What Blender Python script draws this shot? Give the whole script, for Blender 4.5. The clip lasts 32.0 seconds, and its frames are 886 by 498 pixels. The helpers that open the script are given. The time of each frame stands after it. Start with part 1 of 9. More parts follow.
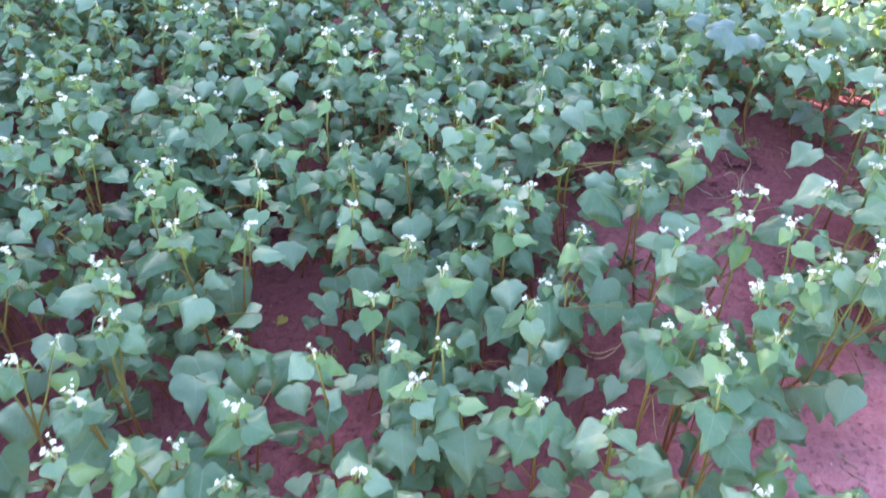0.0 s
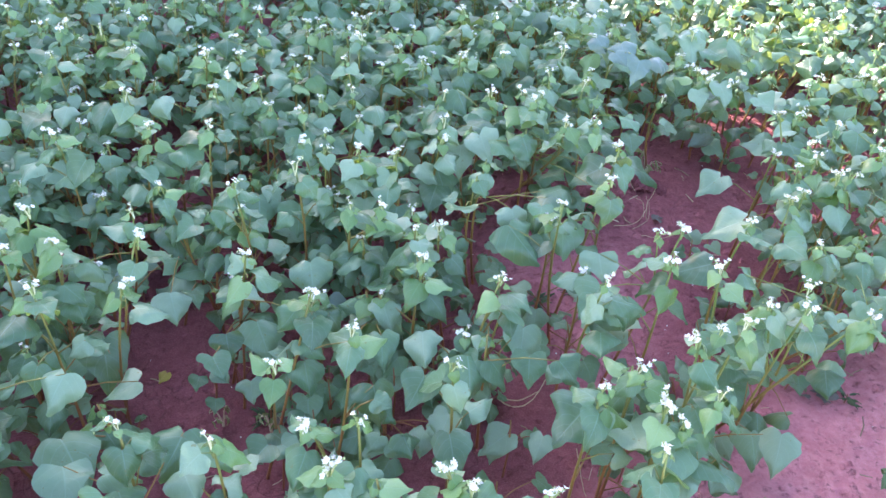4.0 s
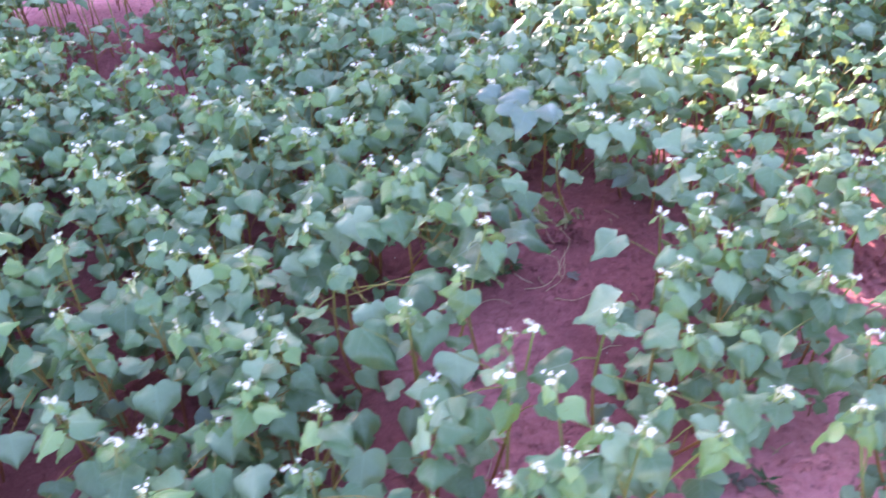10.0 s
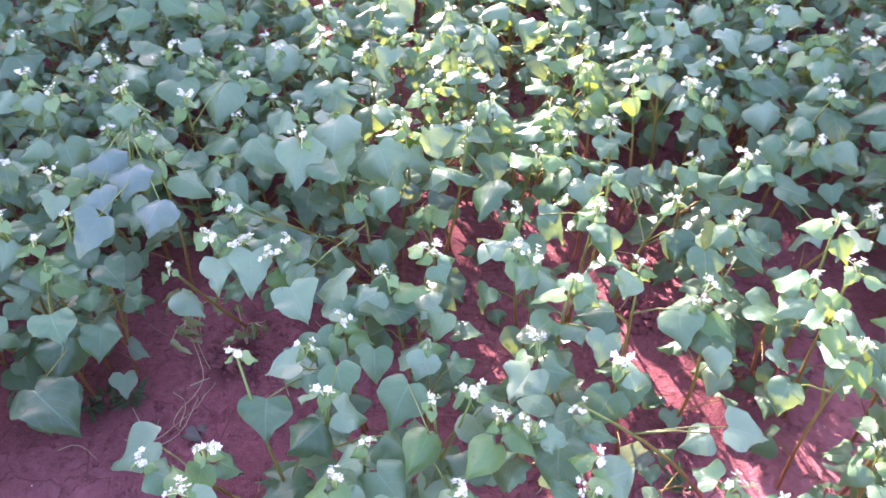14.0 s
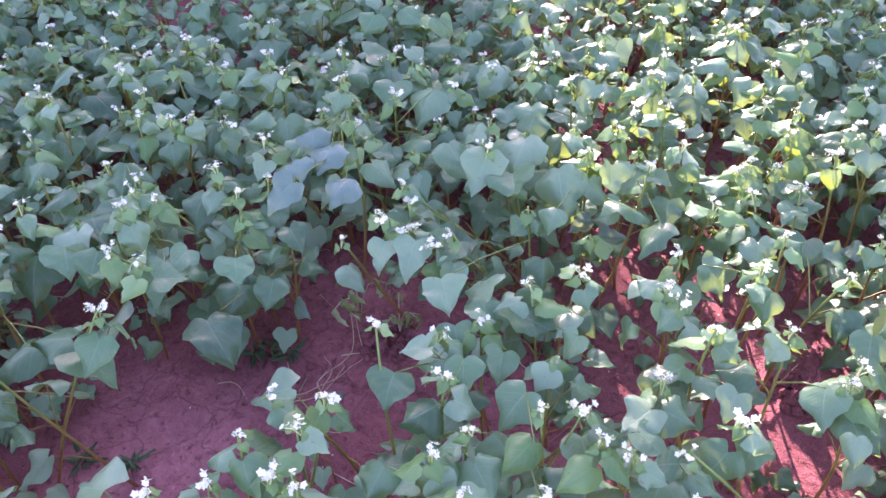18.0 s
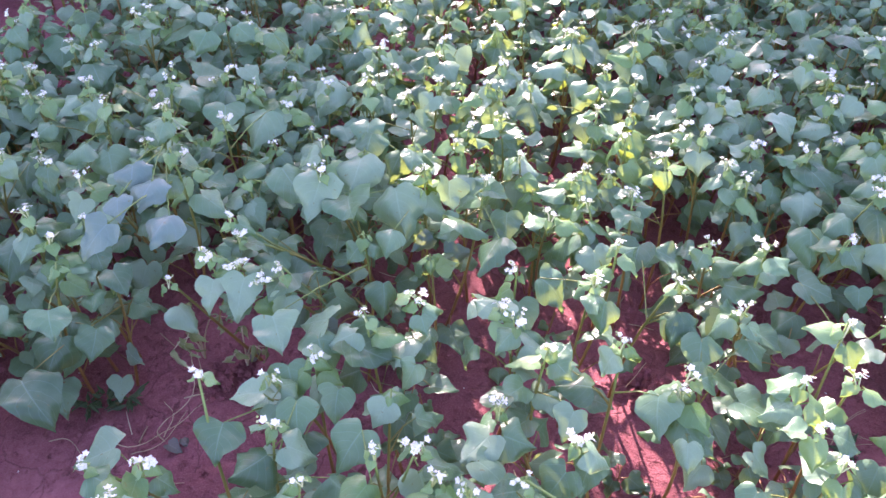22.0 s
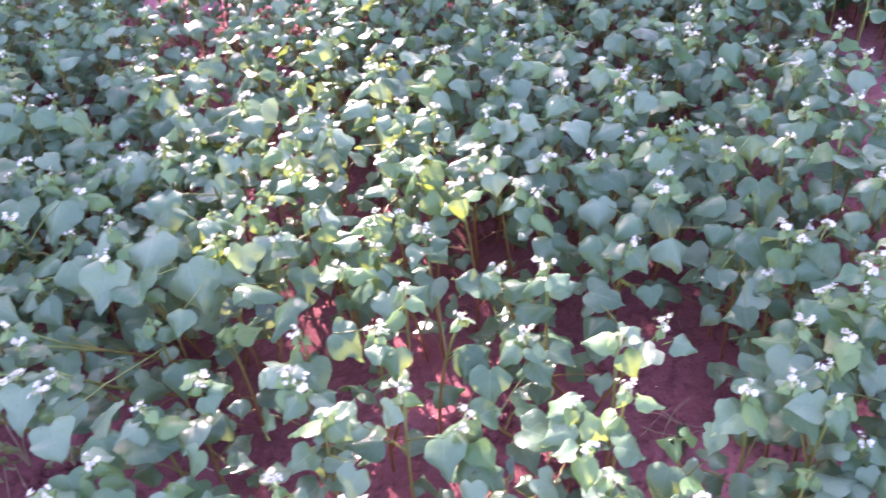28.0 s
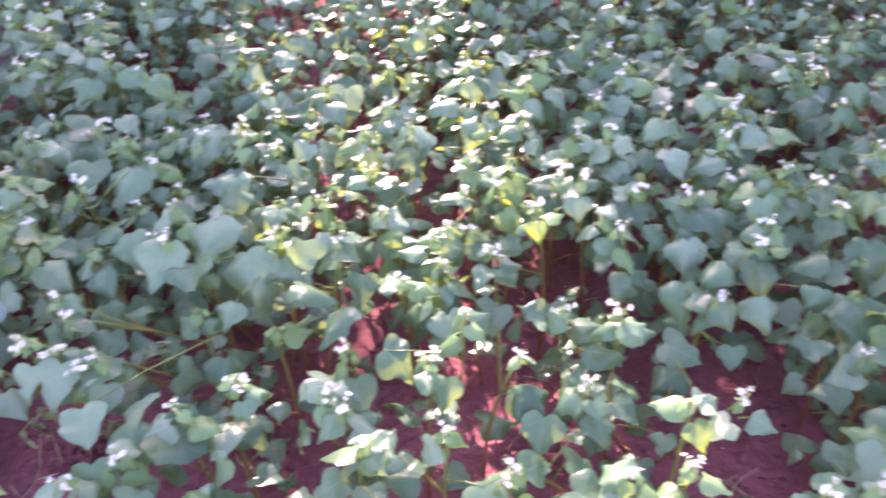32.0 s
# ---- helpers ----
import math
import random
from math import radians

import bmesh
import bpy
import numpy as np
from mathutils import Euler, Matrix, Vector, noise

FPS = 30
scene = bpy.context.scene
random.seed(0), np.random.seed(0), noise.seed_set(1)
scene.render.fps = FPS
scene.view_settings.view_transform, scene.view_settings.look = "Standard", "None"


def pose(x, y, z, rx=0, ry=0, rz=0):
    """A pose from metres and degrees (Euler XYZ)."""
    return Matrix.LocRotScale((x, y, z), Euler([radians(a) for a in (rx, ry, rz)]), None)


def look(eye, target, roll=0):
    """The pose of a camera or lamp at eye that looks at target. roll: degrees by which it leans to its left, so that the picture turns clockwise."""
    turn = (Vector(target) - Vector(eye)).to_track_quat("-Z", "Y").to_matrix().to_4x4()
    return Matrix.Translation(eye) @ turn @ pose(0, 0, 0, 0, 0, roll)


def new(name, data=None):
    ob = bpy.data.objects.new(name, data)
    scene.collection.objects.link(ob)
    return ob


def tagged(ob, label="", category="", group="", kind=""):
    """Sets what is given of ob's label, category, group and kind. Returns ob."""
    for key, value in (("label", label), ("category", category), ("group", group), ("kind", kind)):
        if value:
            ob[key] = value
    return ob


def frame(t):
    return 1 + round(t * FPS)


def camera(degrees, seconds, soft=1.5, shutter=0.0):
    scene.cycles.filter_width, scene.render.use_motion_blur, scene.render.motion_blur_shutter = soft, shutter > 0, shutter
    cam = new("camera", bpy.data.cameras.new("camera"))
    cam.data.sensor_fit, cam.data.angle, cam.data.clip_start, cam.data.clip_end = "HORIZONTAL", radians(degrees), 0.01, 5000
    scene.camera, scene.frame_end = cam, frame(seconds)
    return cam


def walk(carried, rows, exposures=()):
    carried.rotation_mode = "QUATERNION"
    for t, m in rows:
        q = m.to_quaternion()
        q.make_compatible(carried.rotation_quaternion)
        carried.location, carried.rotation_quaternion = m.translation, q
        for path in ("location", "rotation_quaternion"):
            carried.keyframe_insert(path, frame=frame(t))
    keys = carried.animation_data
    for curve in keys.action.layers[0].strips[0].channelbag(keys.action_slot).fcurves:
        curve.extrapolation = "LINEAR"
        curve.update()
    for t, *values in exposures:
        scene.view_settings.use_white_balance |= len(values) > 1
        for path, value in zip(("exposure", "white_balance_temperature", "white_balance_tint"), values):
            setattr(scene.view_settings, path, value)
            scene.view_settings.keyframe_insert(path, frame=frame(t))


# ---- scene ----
cam = camera(56.0, 32.0, soft=1.5, shutter=0.4)
PATH = [
    (0, (-0.063, -0.16, 1.071), (0.001, 1.46, -0.099), 0.1),
    (0.5, (-0.051, -0.109, 1.077), (0.078, 1.552, -0.029), 1.9),
    (1, (-0.109, -0.065, 1.056), (0.211, 1.568, -0.053), 5.5),
    (1.5, (-0.114, -0.053, 1.057), (0.169, 1.557, -0.094), 3.4),
    (2, (-0.104, -0.041, 1.055), (0.216, 1.566, -0.092), 4.3),
    (2.5, (-0.104, -0.022, 1.053), (0.223, 1.584, -0.094), 4.6),
    (3, (-0.092, -0.02, 1.054), (0.292, 1.582, -0.08), 5.1),
    (3.5, (-0.094, -0.014, 1.053), (0.276, 1.583, -0.092), 4.8),
    (5.5, (-0.094, -0.028, 1.055), (0.201, 1.573, -0.108), 3.7),
    (6, (-0.118, -0.03, 1.05), (0.159, 1.571, -0.116), 4.8),
    (6.5, (-0.197, -0.048, 1.049), (-0.037, 1.555, -0.135), 6.4),
    (7, (-0.254, -0.067, 1.049), (-0.245, 1.511, -0.18), 6.6),
    (7.5, (-0.24, -0.061, 1.052), (-0.201, 1.508, -0.188), 7.1),
    (8, (-0.21, -0.053, 1.047), (-0.123, 1.525, -0.178), 6.3),
    (8.5, (-0.155, -0.034, 1.057), (0.024, 1.548, -0.153), 4.7),
    (9, (-0.05, 0.001, 1.064), (0.274, 1.578, -0.124), 1.7),
    (9.5, (0.121, 0.057, 1.08), (0.365, 1.646, -0.11), -3.1),
    (10, (0.28, 0.125, 1.115), (0.476, 1.741, -0.047), -4.5),
    (10.1, (0.319, 0.122, 1.122), (0.514, 1.742, -0.035), -4.8),
    (10.5, (0.366, 0.155, 1.094), (0.666, 1.754, -0.07), -1.2),
    (11, (0.475, 0.276, 1.086), (0.775, 1.829, -0.138), 0.8),
    (11.5, (0.598, 0.382, 1.091), (0.95, 1.902, -0.161), 1.5),
    (12, (0.749, 0.405, 1.122), (0.87, 1.935, -0.159), -4.2),
    (12.5, (0.891, 0.445, 1.15), (0.9, 1.973, -0.14), -1.8),
    (13, (0.994, 0.539, 1.133), (1.025, 2.05, -0.176), -0.6),
    (13.5, (1.042, 0.656, 1.097), (1.065, 2.168, -0.212), 0.6),
    (14, (1.087, 0.707, 1.081), (1.036, 2.188, -0.262), -0.8),
    (14.5, (1.203, 0.732, 1.104), (0.903, 2.2, -0.221), -4.6),
    (16.5, (1.25, 0.708, 1.068), (1.041, 2.25, -0.189), -1.3),
    (17, (1.209, 0.691, 1.07), (0.778, 2.196, -0.174), -1.0),
    (17.5, (1.176, 0.668, 1.082), (0.678, 2.156, -0.158), 0.0),
    (18, (1.158, 0.66, 1.076), (0.626, 2.118, -0.185), -0.5),
    (18.5, (1.177, 0.678, 1.08), (0.695, 2.147, -0.188), 0.1),
    (19, (1.206, 0.708, 1.084), (0.827, 2.202, -0.19), 0.1),
    (19.5, (1.224, 0.723, 1.085), (0.908, 2.231, -0.19), 0.4),
    (20, (1.232, 0.73, 1.088), (0.953, 2.239, -0.195), 0.1),
    (20.5, (1.23, 0.726, 1.087), (0.955, 2.243, -0.187), 1.0),
    (21, (1.227, 0.728, 1.088), (0.95, 2.241, -0.19), 0.7),
    (21.5, (1.227, 0.737, 1.09), (0.964, 2.254, -0.187), 1.1),
    (22, (1.219, 0.732, 1.086), (0.938, 2.255, -0.179), 1.3),
    (22.5, (1.225, 0.728, 1.084), (0.93, 2.252, -0.177), 1.0),
    (23, (1.223, 0.724, 1.085), (0.887, 2.242, -0.174), 0.5),
    (23.5, (1.143, 0.669, 1.078), (0.704, 2.189, -0.146), 4.7),
    (24, (1.063, 0.624, 1.067), (0.477, 2.073, -0.18), 6.3),
    (24.5, (1.066, 0.63, 1.085), (0.469, 2.064, -0.175), 5.8),
    (25, (1.118, 0.683, 1.086), (0.584, 2.146, -0.169), 3.6),
    (25.5, (1.156, 0.7, 1.09), (0.705, 2.199, -0.155), 3.1),
    (27.5, (1.301, 0.78, 1.121), (1.087, 2.302, -0.158), -1.9),
    (27.7, (1.365, 0.776, 1.121), (1.201, 2.325, -0.134), -3.0),
    (28, (1.438, 0.799, 1.126), (1.287, 2.353, -0.124), -5.3),
    (28.5, (1.567, 0.821, 1.121), (1.432, 2.372, -0.134), -5.7),
    (29, (1.638, 0.848, 1.136), (1.52, 2.418, -0.097), -7.2),
    (29.5, (1.645, 0.883, 1.132), (1.624, 2.448, -0.113), -5.1),
    (30, (1.622, 0.909, 1.134), (1.62, 2.466, -0.121), -4.2),
    (30.5, (1.591, 0.92, 1.131), (1.555, 2.472, -0.129), -1.7),
    (31, (1.591, 0.924, 1.124), (1.491, 2.469, -0.142), -3.1),
    (31.5, (1.531, 0.911, 1.115), (1.386, 2.46, -0.141), -1.5),
    (32, (1.435, 0.895, 1.117), (1.109, 2.403, -0.156), -1.9),
]
walk(cam, [(t, look(eye, target, roll)) for t, eye, target, roll in PATH],
     exposures=[(0.0, 3.11, 6600, 30), (6.0, 3.11, 6600, 31), (9.0, 3.10, 6600, 44), (12.0, 3.06, 6640, 46), (17.0, 2.72, 6530, 51), (25.0, 2.72, 6530, 51), (28.0, 2.82, 6500, 60), (31.0, 2.77, 6520, 60), (32.0, 2.82, 6850, 60)])

# ---- light: open shade under a blue sky, one band of low sun through a gap in an added hedge ----
SUN_FROM = Vector((-0.40, 1.0, 0.0)).normalized()      # the way to the sun, on the ground
SUN_HEIGHT = radians(23)
world = bpy.data.worlds.new("sky")
scene.world = world
world.use_nodes = True
wn, wl = world.node_tree.nodes, world.node_tree.links
sky = wn.new("ShaderNodeTexSky")
sky.sky_type, sky.sun_disc = "NISHITA", False
sky.sun_elevation, sky.sun_rotation = SUN_HEIGHT, math.atan2(SUN_FROM.x, SUN_FROM.y)
sky.air_density, sky.dust_density, sky.ozone_density = 1.0, 1.5, 1.0
wl.new(sky.outputs["Color"], wn["Background"].inputs["Color"])
wn["Background"].inputs["Strength"].default_value = 0.15
sun = new("sun", bpy.data.lights.new("sun", "SUN"))
sun.data.energy, sun.data.angle, sun.data.color = 3.8, radians(0.5), (1.0, 0.93, 0.80)
to_sun = SUN_FROM * math.cos(SUN_HEIGHT) + Vector((0, 0, math.sin(SUN_HEIGHT)))
sun.matrix_world = look((0, 0, 12), Vector((0, 0, 12)) - to_sun)


# ---- materials ----
def material(name, rough=0.6):
    m = bpy.data.materials.new(name)
    m.use_nodes = True
    b = m.node_tree.nodes["Principled BSDF"]
    b.inputs["Roughness"].default_value = rough
    return m, m.node_tree.nodes, m.node_tree.links, b


def node(n, kind, **values):
    made = n.new(kind)
    for key, value in values.items():
        made.inputs[key.replace("_", " ")].default_value = value
    return made


def ramp(n, *stops):
    made = n.new("ShaderNodeValToRGB")
    e = made.color_ramp.elements
    while len(e) < len(stops):
        e.new(0.5)
    for el, (at, colour) in zip(e, stops):
        el.position, el.color = at, (*colour, 1)
    return made


def maths(n, l, op, a, b=None, clamp=False):
    made = n.new("ShaderNodeMath")
    made.operation, made.use_clamp = op, clamp
    for i, v in enumerate((a, b)):
        if v is None:
            continue
        if isinstance(v, (int, float)):
            made.inputs[i].default_value = v
        else:
            l.new(v, made.inputs[i])
    return made.outputs[0]


def mixed(n, l, fac, a, b, how="MIX"):
    made = n.new("ShaderNodeMix")
    made.data_type, made.blend_type = "RGBA", how
    for i, v in ((0, fac), (6, a), (7, b)):
        if isinstance(v, (int, float)):
            made.inputs[i].default_value = v
        elif isinstance(v, tuple):
            made.inputs[i].default_value = (*v, 1)
        else:
            l.new(v, made.inputs[i])
    return made.outputs[2]


def leaf_material(name, dark, mid, pale, through_colour, island):
    """A thin leaf: blue-green bloom on top, paler veins, light that shines through."""
    m, n, l, b = material(name, 0.31)
    geo, info = n.new("ShaderNodeNewGeometry"), n.new("ShaderNodeObjectInfo")
    chance = geo.outputs["Random Per Island"] if island else info.outputs["Random"]
    uv = n.new("ShaderNodeUVMap")
    sep = n.new("ShaderNodeSeparateXYZ")
    l.new(uv.outputs[0], sep.inputs[0])
    side = maths(n, l, "ABSOLUTE", maths(n, l, "SUBTRACT", sep.outputs[0], 0.5))
    rib = maths(n, l, "SUBTRACT", 1.0, maths(n, l, "MULTIPLY", side, 38.0), True)
    slant = maths(n, l, "SUBTRACT", sep.outputs[1], maths(n, l, "MULTIPLY", side, 0.75))
    wave = maths(n, l, "ABSOLUTE", maths(n, l, "SUBTRACT", maths(n, l, "FRACT", maths(n, l, "MULTIPLY", slant, 5.5)), 0.5))
    vein = maths(n, l, "SUBTRACT", 1.0, maths(n, l, "MULTIPLY", wave, 14.0), True)
    veins = maths(n, l, "MAXIMUM", rib, maths(n, l, "MULTIPLY", vein, 0.55))
    tone = ramp(n, (0.0, dark), (0.5, mid), (1.0, tuple(1.1 * v for v in pale)))
    l.new(chance, tone.inputs[0])
    blot = node(n, "ShaderNodeTexNoise", Scale=55.0, Detail=5.0)
    l.new(geo.outputs["Position"], blot.inputs["Vector"])
    fine = node(n, "ShaderNodeTexNoise", Scale=600.0, Detail=2.0)
    l.new(geo.outputs["Position"], fine.inputs["Vector"])
    c = mixed(n, l, maths(n, l, "MULTIPLY", maths(n, l, "SUBTRACT", blot.outputs[0], 0.38, True), 0.7, True), tone.outputs[0], pale)
    c = mixed(n, l, maths(n, l, "MULTIPLY", fine.outputs[0], 0.22), c, dark)
    c = mixed(n, l, maths(n, l, "MULTIPLY", veins, 0.30), c, tuple(min(1, 1.5 * v) for v in pale))
    # a few brown nibbles and spots
    spot = node(n, "ShaderNodeTexNoise", Scale=120.0, Detail=1.0)
    l.new(geo.outputs["Position"], spot.inputs["Vector"])
    c = mixed(n, l, maths(n, l, "MULTIPLY", maths(n, l, "GREATER_THAN", spot.outputs[0], 0.74), 0.6), c, (0.16, 0.12, 0.04))
    l.new(c, b.inputs["Base Color"])
    b.inputs["Specular IOR Level"].default_value = 0.5
    bump = node(n, "ShaderNodeBump", Strength=0.6, Distance=0.0028)
    l.new(maths(n, l, "SUBTRACT", blot.outputs[0], maths(n, l, "MULTIPLY", veins, 0.18)), bump.inputs["Height"])
    l.new(bump.outputs[0], b.inputs["Normal"])
    shine = n.new("ShaderNodeBsdfTranslucent")
    l.new(mixed(n, l, maths(n, l, "MULTIPLY", veins, 0.3), through_colour, pale), shine.inputs[0])
    both = n.new("ShaderNodeMixShader")
    both.inputs[0].default_value = 0.25
    l.new(b.outputs[0], both.inputs[1])
    l.new(shine.outputs[0], both.inputs[2])
    l.new(both.outputs[0], n["Material Output"].inputs["Surface"])
    return m


LEAF = dict(dark=(0.040, 0.105, 0.053), mid=(0.099, 0.224, 0.112), pale=(0.222, 0.345, 0.222), through_colour=(0.34, 0.46, 0.10))
leaf_mat = leaf_material("leaf", island=False, **LEAF)
tree_leaf_mat = leaf_material("tree_leaf", dark=(0.02, 0.05, 0.02), mid=(0.035, 0.075, 0.03), pale=(0.06, 0.11, 0.05), through_colour=(0.05, 0.08, 0.02), island=True)
leaf_far_mat = leaf_material("leaf_in_the_mass", island=True, **LEAF)
YOUNG = dict(dark=(0.065, 0.165, 0.060), mid=(0.11, 0.24, 0.085), pale=(0.20, 0.34, 0.15), through_colour=(0.45, 0.58, 0.06))
PALE = dict(dark=(0.09, 0.17, 0.14), mid=(0.13, 0.23, 0.195), pale=(0.18, 0.28, 0.25), through_colour=(0.33, 0.42, 0.12))
pale_mat = leaf_material("pale_leaf", island=False, **PALE)
pale_far_mat = leaf_material("pale_leaf_in_the_mass", island=True, **PALE)
young_mat = leaf_material("young_leaf", island=False, **YOUNG)
young_far_mat = leaf_material("young_leaf_in_the_mass", island=True, **YOUNG)

stem_mat, n, l, b = material("stem", 0.5)
pos = n.new("ShaderNodeNewGeometry")
streak = node(n, "ShaderNodeTexNoise", Scale=30.0, Detail=3.0)
l.new(pos.outputs["Position"], streak.inputs["Vector"])
tone = ramp(n, (0.25, (0.26, 0.085, 0.035)), (0.50, (0.28, 0.17, 0.04)), (0.80, (0.17, 0.24, 0.06)))
sepa = n.new("ShaderNodeSeparateXYZ")
l.new(pos.outputs["Position"], sepa.inputs[0])
l.new(maths(n, l, "ADD", maths(n, l, "MULTIPLY", sepa.outputs[2], 1.9), maths(n, l, "MULTIPLY", streak.outputs[0], 0.35)), tone.inputs[0])
l.new(tone.outputs[0], b.inputs["Base Color"])

petal_mat, n, l, b = material("petal", 0.6)
pos = n.new("ShaderNodeNewGeometry")
tone = ramp(n, (0.0, (0.70, 0.72, 0.58)), (0.4, (0.84, 0.84, 0.80)), (1.0, (0.90, 0.88, 0.88)))
l.new(pos.outputs["Random Per Island"], tone.inputs[0])
l.new(tone.outputs[0], b.inputs["Base Color"])
shine = n.new("ShaderNodeBsdfTranslucent")
shine.inputs[0].default_value = (0.85, 0.85, 0.75, 1)
both = n.new("ShaderNodeMixShader")
both.inputs[0].default_value = 0.35
l.new(b.outputs[0], both.inputs[1])
l.new(shine.outputs[0], both.inputs[2])
l.new(both.outputs[0], n["Material Output"].inputs["Surface"])

bud_mat, n, l, b = material("bud", 0.55)
pos = n.new("ShaderNodeNewGeometry")
tone = ramp(n, (0.0, (0.20, 0.30, 0.09)), (0.5, (0.38, 0.45, 0.17)), (1.0, (0.62, 0.62, 0.40)))
l.new(pos.outputs["Random Per Island"], tone.inputs[0])
l.new(tone.outputs[0], b.inputs["Base Color"])

soil_mat, n, l, b = material("red_soil", 0.95)
pos = n.new("ShaderNodeNewGeometry")
broad = node(n, "ShaderNodeTexNoise", Scale=3.2, Detail=4.0)
grain = node(n, "ShaderNodeTexNoise", Scale=55.0, Detail=8.0, Roughness=0.7)
fine = node(n, "ShaderNodeTexNoise", Scale=420.0, Detail=3.0)
cells = node(n, "ShaderNodeTexVoronoi", Scale=9.0)
cells.feature = "DISTANCE_TO_EDGE"
warp = node(n, "ShaderNodeTexNoise", Scale=9.0, Detail=3.0)
l.new(pos.outputs["Position"], warp.inputs["Vector"])
bent = n.new("ShaderNodeVectorMath")
bent.operation = "MULTIPLY_ADD"
l.new(warp.outputs["Color"], bent.inputs[0])
bent.inputs[1].default_value = (0.14, 0.14, 0.14)
l.new(pos.outputs["Position"], bent.inputs[2])
l.new(bent.outputs[0], cells.inputs["Vector"])
for t in (broad, grain, fine):
    l.new(pos.outputs["Position"], t.inputs["Vector"])
tone = ramp(n, (0.30, (0.165, 0.048, 0.054)), (0.50, (0.28, 0.087, 0.099)), (0.70, (0.44, 0.150, 0.170)))
l.new(maths(n, l, "ADD", maths(n, l, "MULTIPLY", broad.outputs[0], 0.55), maths(n, l, "MULTIPLY", grain.outputs[0], 0.45)), tone.inputs[0])
crack = maths(n, l, "SUBTRACT", 1.0, maths(n, l, "MULTIPLY", cells.outputs["Distance"], 60.0), True)
crack = maths(n, l, "MULTIPLY", crack, maths(n, l, "GREATER_THAN", broad.outputs[0], 0.50))
# open-ground light painted into the colour: near margin and far edges of the field
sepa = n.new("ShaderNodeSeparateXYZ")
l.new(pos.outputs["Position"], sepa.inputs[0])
lit_open = maths(n, l, "SUBTRACT", maths(n, l, "MULTIPLY", sepa.outputs[0], 0.62), sepa.outputs[1])
lit_open = maths(n, l, "ADD", maths(n, l, "MULTIPLY", lit_open, 3.4), 2.0)
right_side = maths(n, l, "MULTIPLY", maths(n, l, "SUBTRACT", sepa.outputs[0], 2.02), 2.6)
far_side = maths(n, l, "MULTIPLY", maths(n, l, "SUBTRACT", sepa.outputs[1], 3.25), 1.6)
# one clearing brightened the same way, in colour only
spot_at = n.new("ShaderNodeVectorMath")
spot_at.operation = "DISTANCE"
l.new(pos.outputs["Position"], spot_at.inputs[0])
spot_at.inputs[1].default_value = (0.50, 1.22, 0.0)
lit_spot = maths(n, l, "SUBTRACT", 0.34, maths(n, l, "MULTIPLY", spot_at.outputs["Value"], 1.3))
lit_open = maths(n, l, "MAXIMUM", maths(n, l, "MAXIMUM", lit_open, lit_spot), maths(n, l, "MAXIMUM", right_side, far_side))
lit_open = maths(n, l, "ADD", lit_open, maths(n, l, "MULTIPLY", maths(n, l, "SUBTRACT", broad.outputs[0], 0.5), 1.2), True)
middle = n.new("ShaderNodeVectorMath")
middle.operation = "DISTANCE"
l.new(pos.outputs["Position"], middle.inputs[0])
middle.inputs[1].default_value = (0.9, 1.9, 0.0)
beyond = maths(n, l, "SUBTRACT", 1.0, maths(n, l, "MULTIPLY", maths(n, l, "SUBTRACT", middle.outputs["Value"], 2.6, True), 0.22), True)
lit_open = maths(n, l, "MULTIPLY", lit_open, maths(n, l, "MAXIMUM", beyond, 0.25))
pits = node(n, "ShaderNodeTexNoise", Scale=70.0, Detail=5.0, Roughness=0.65)
l.new(pos.outputs["Position"], pits.inputs["Vector"])
hollow = maths(n, l, "MULTIPLY", maths(n, l, "SUBTRACT", 0.44, pits.outputs[0], True), 8.0, True)
# brighter soil colour that stands for the light on open ground
lit_soil = mixed(n, l, maths(n, l, "MULTIPLY", maths(n, l, "SUBTRACT", grain.outputs[0], 0.40, True), 3.0, True), (0.78, 0.29, 0.325), (0.95, 0.44, 0.49))
dry = mixed(n, l, lit_open, tone.outputs[0], lit_soil)
damp = node(n, "ShaderNodeTexNoise", Scale=11.0, Detail=5.0, Roughness=0.65)
l.new(pos.outputs["Position"], damp.inputs["Vector"])
moist = maths(n, l, "MULTIPLY", maths(n, l, "SUBTRACT", damp.outputs[0], 0.48, True), 4.5, True)
dry = mixed(n, l, maths(n, l, "MULTIPLY", maths(n, l, "MULTIPLY", moist, 0.55), maths(n, l, "SUBTRACT", 1.0, maths(n, l, "MULTIPLY", lit_open, 0.8))), dry, (0.20, 0.055, 0.065))
dry = mixed(n, l, maths(n, l, "MULTIPLY", hollow, 0.5), dry, (0.17, 0.05, 0.055))
c = mixed(n, l, maths(n, l, "MULTIPLY", crack, 0.42), dry, (0.12, 0.045, 0.04))
c = mixed(n, l, maths(n, l, "MULTIPLY", maths(n, l, "SUBTRACT", fine.outputs[0], 0.42, True), 0.9), c, (0.55, 0.27, 0.28))
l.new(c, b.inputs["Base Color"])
b.inputs["Specular IOR Level"].default_value = 0.15
bump = node(n, "ShaderNodeBump", Strength=0.9, Distance=0.010)
l.new(maths(n, l, "SUBTRACT", maths(n, l, "ADD", grain.outputs[0], maths(n, l, "MULTIPLY", fine.outputs[0], 0.2)), maths(n, l, "MULTIPLY", maths(n, l, "MAXIMUM", maths(n, l, "MULTIPLY", crack, 0.5), hollow), 0.5)), bump.inputs["Height"])
l.new(bump.outputs[0], b.inputs["Normal"])

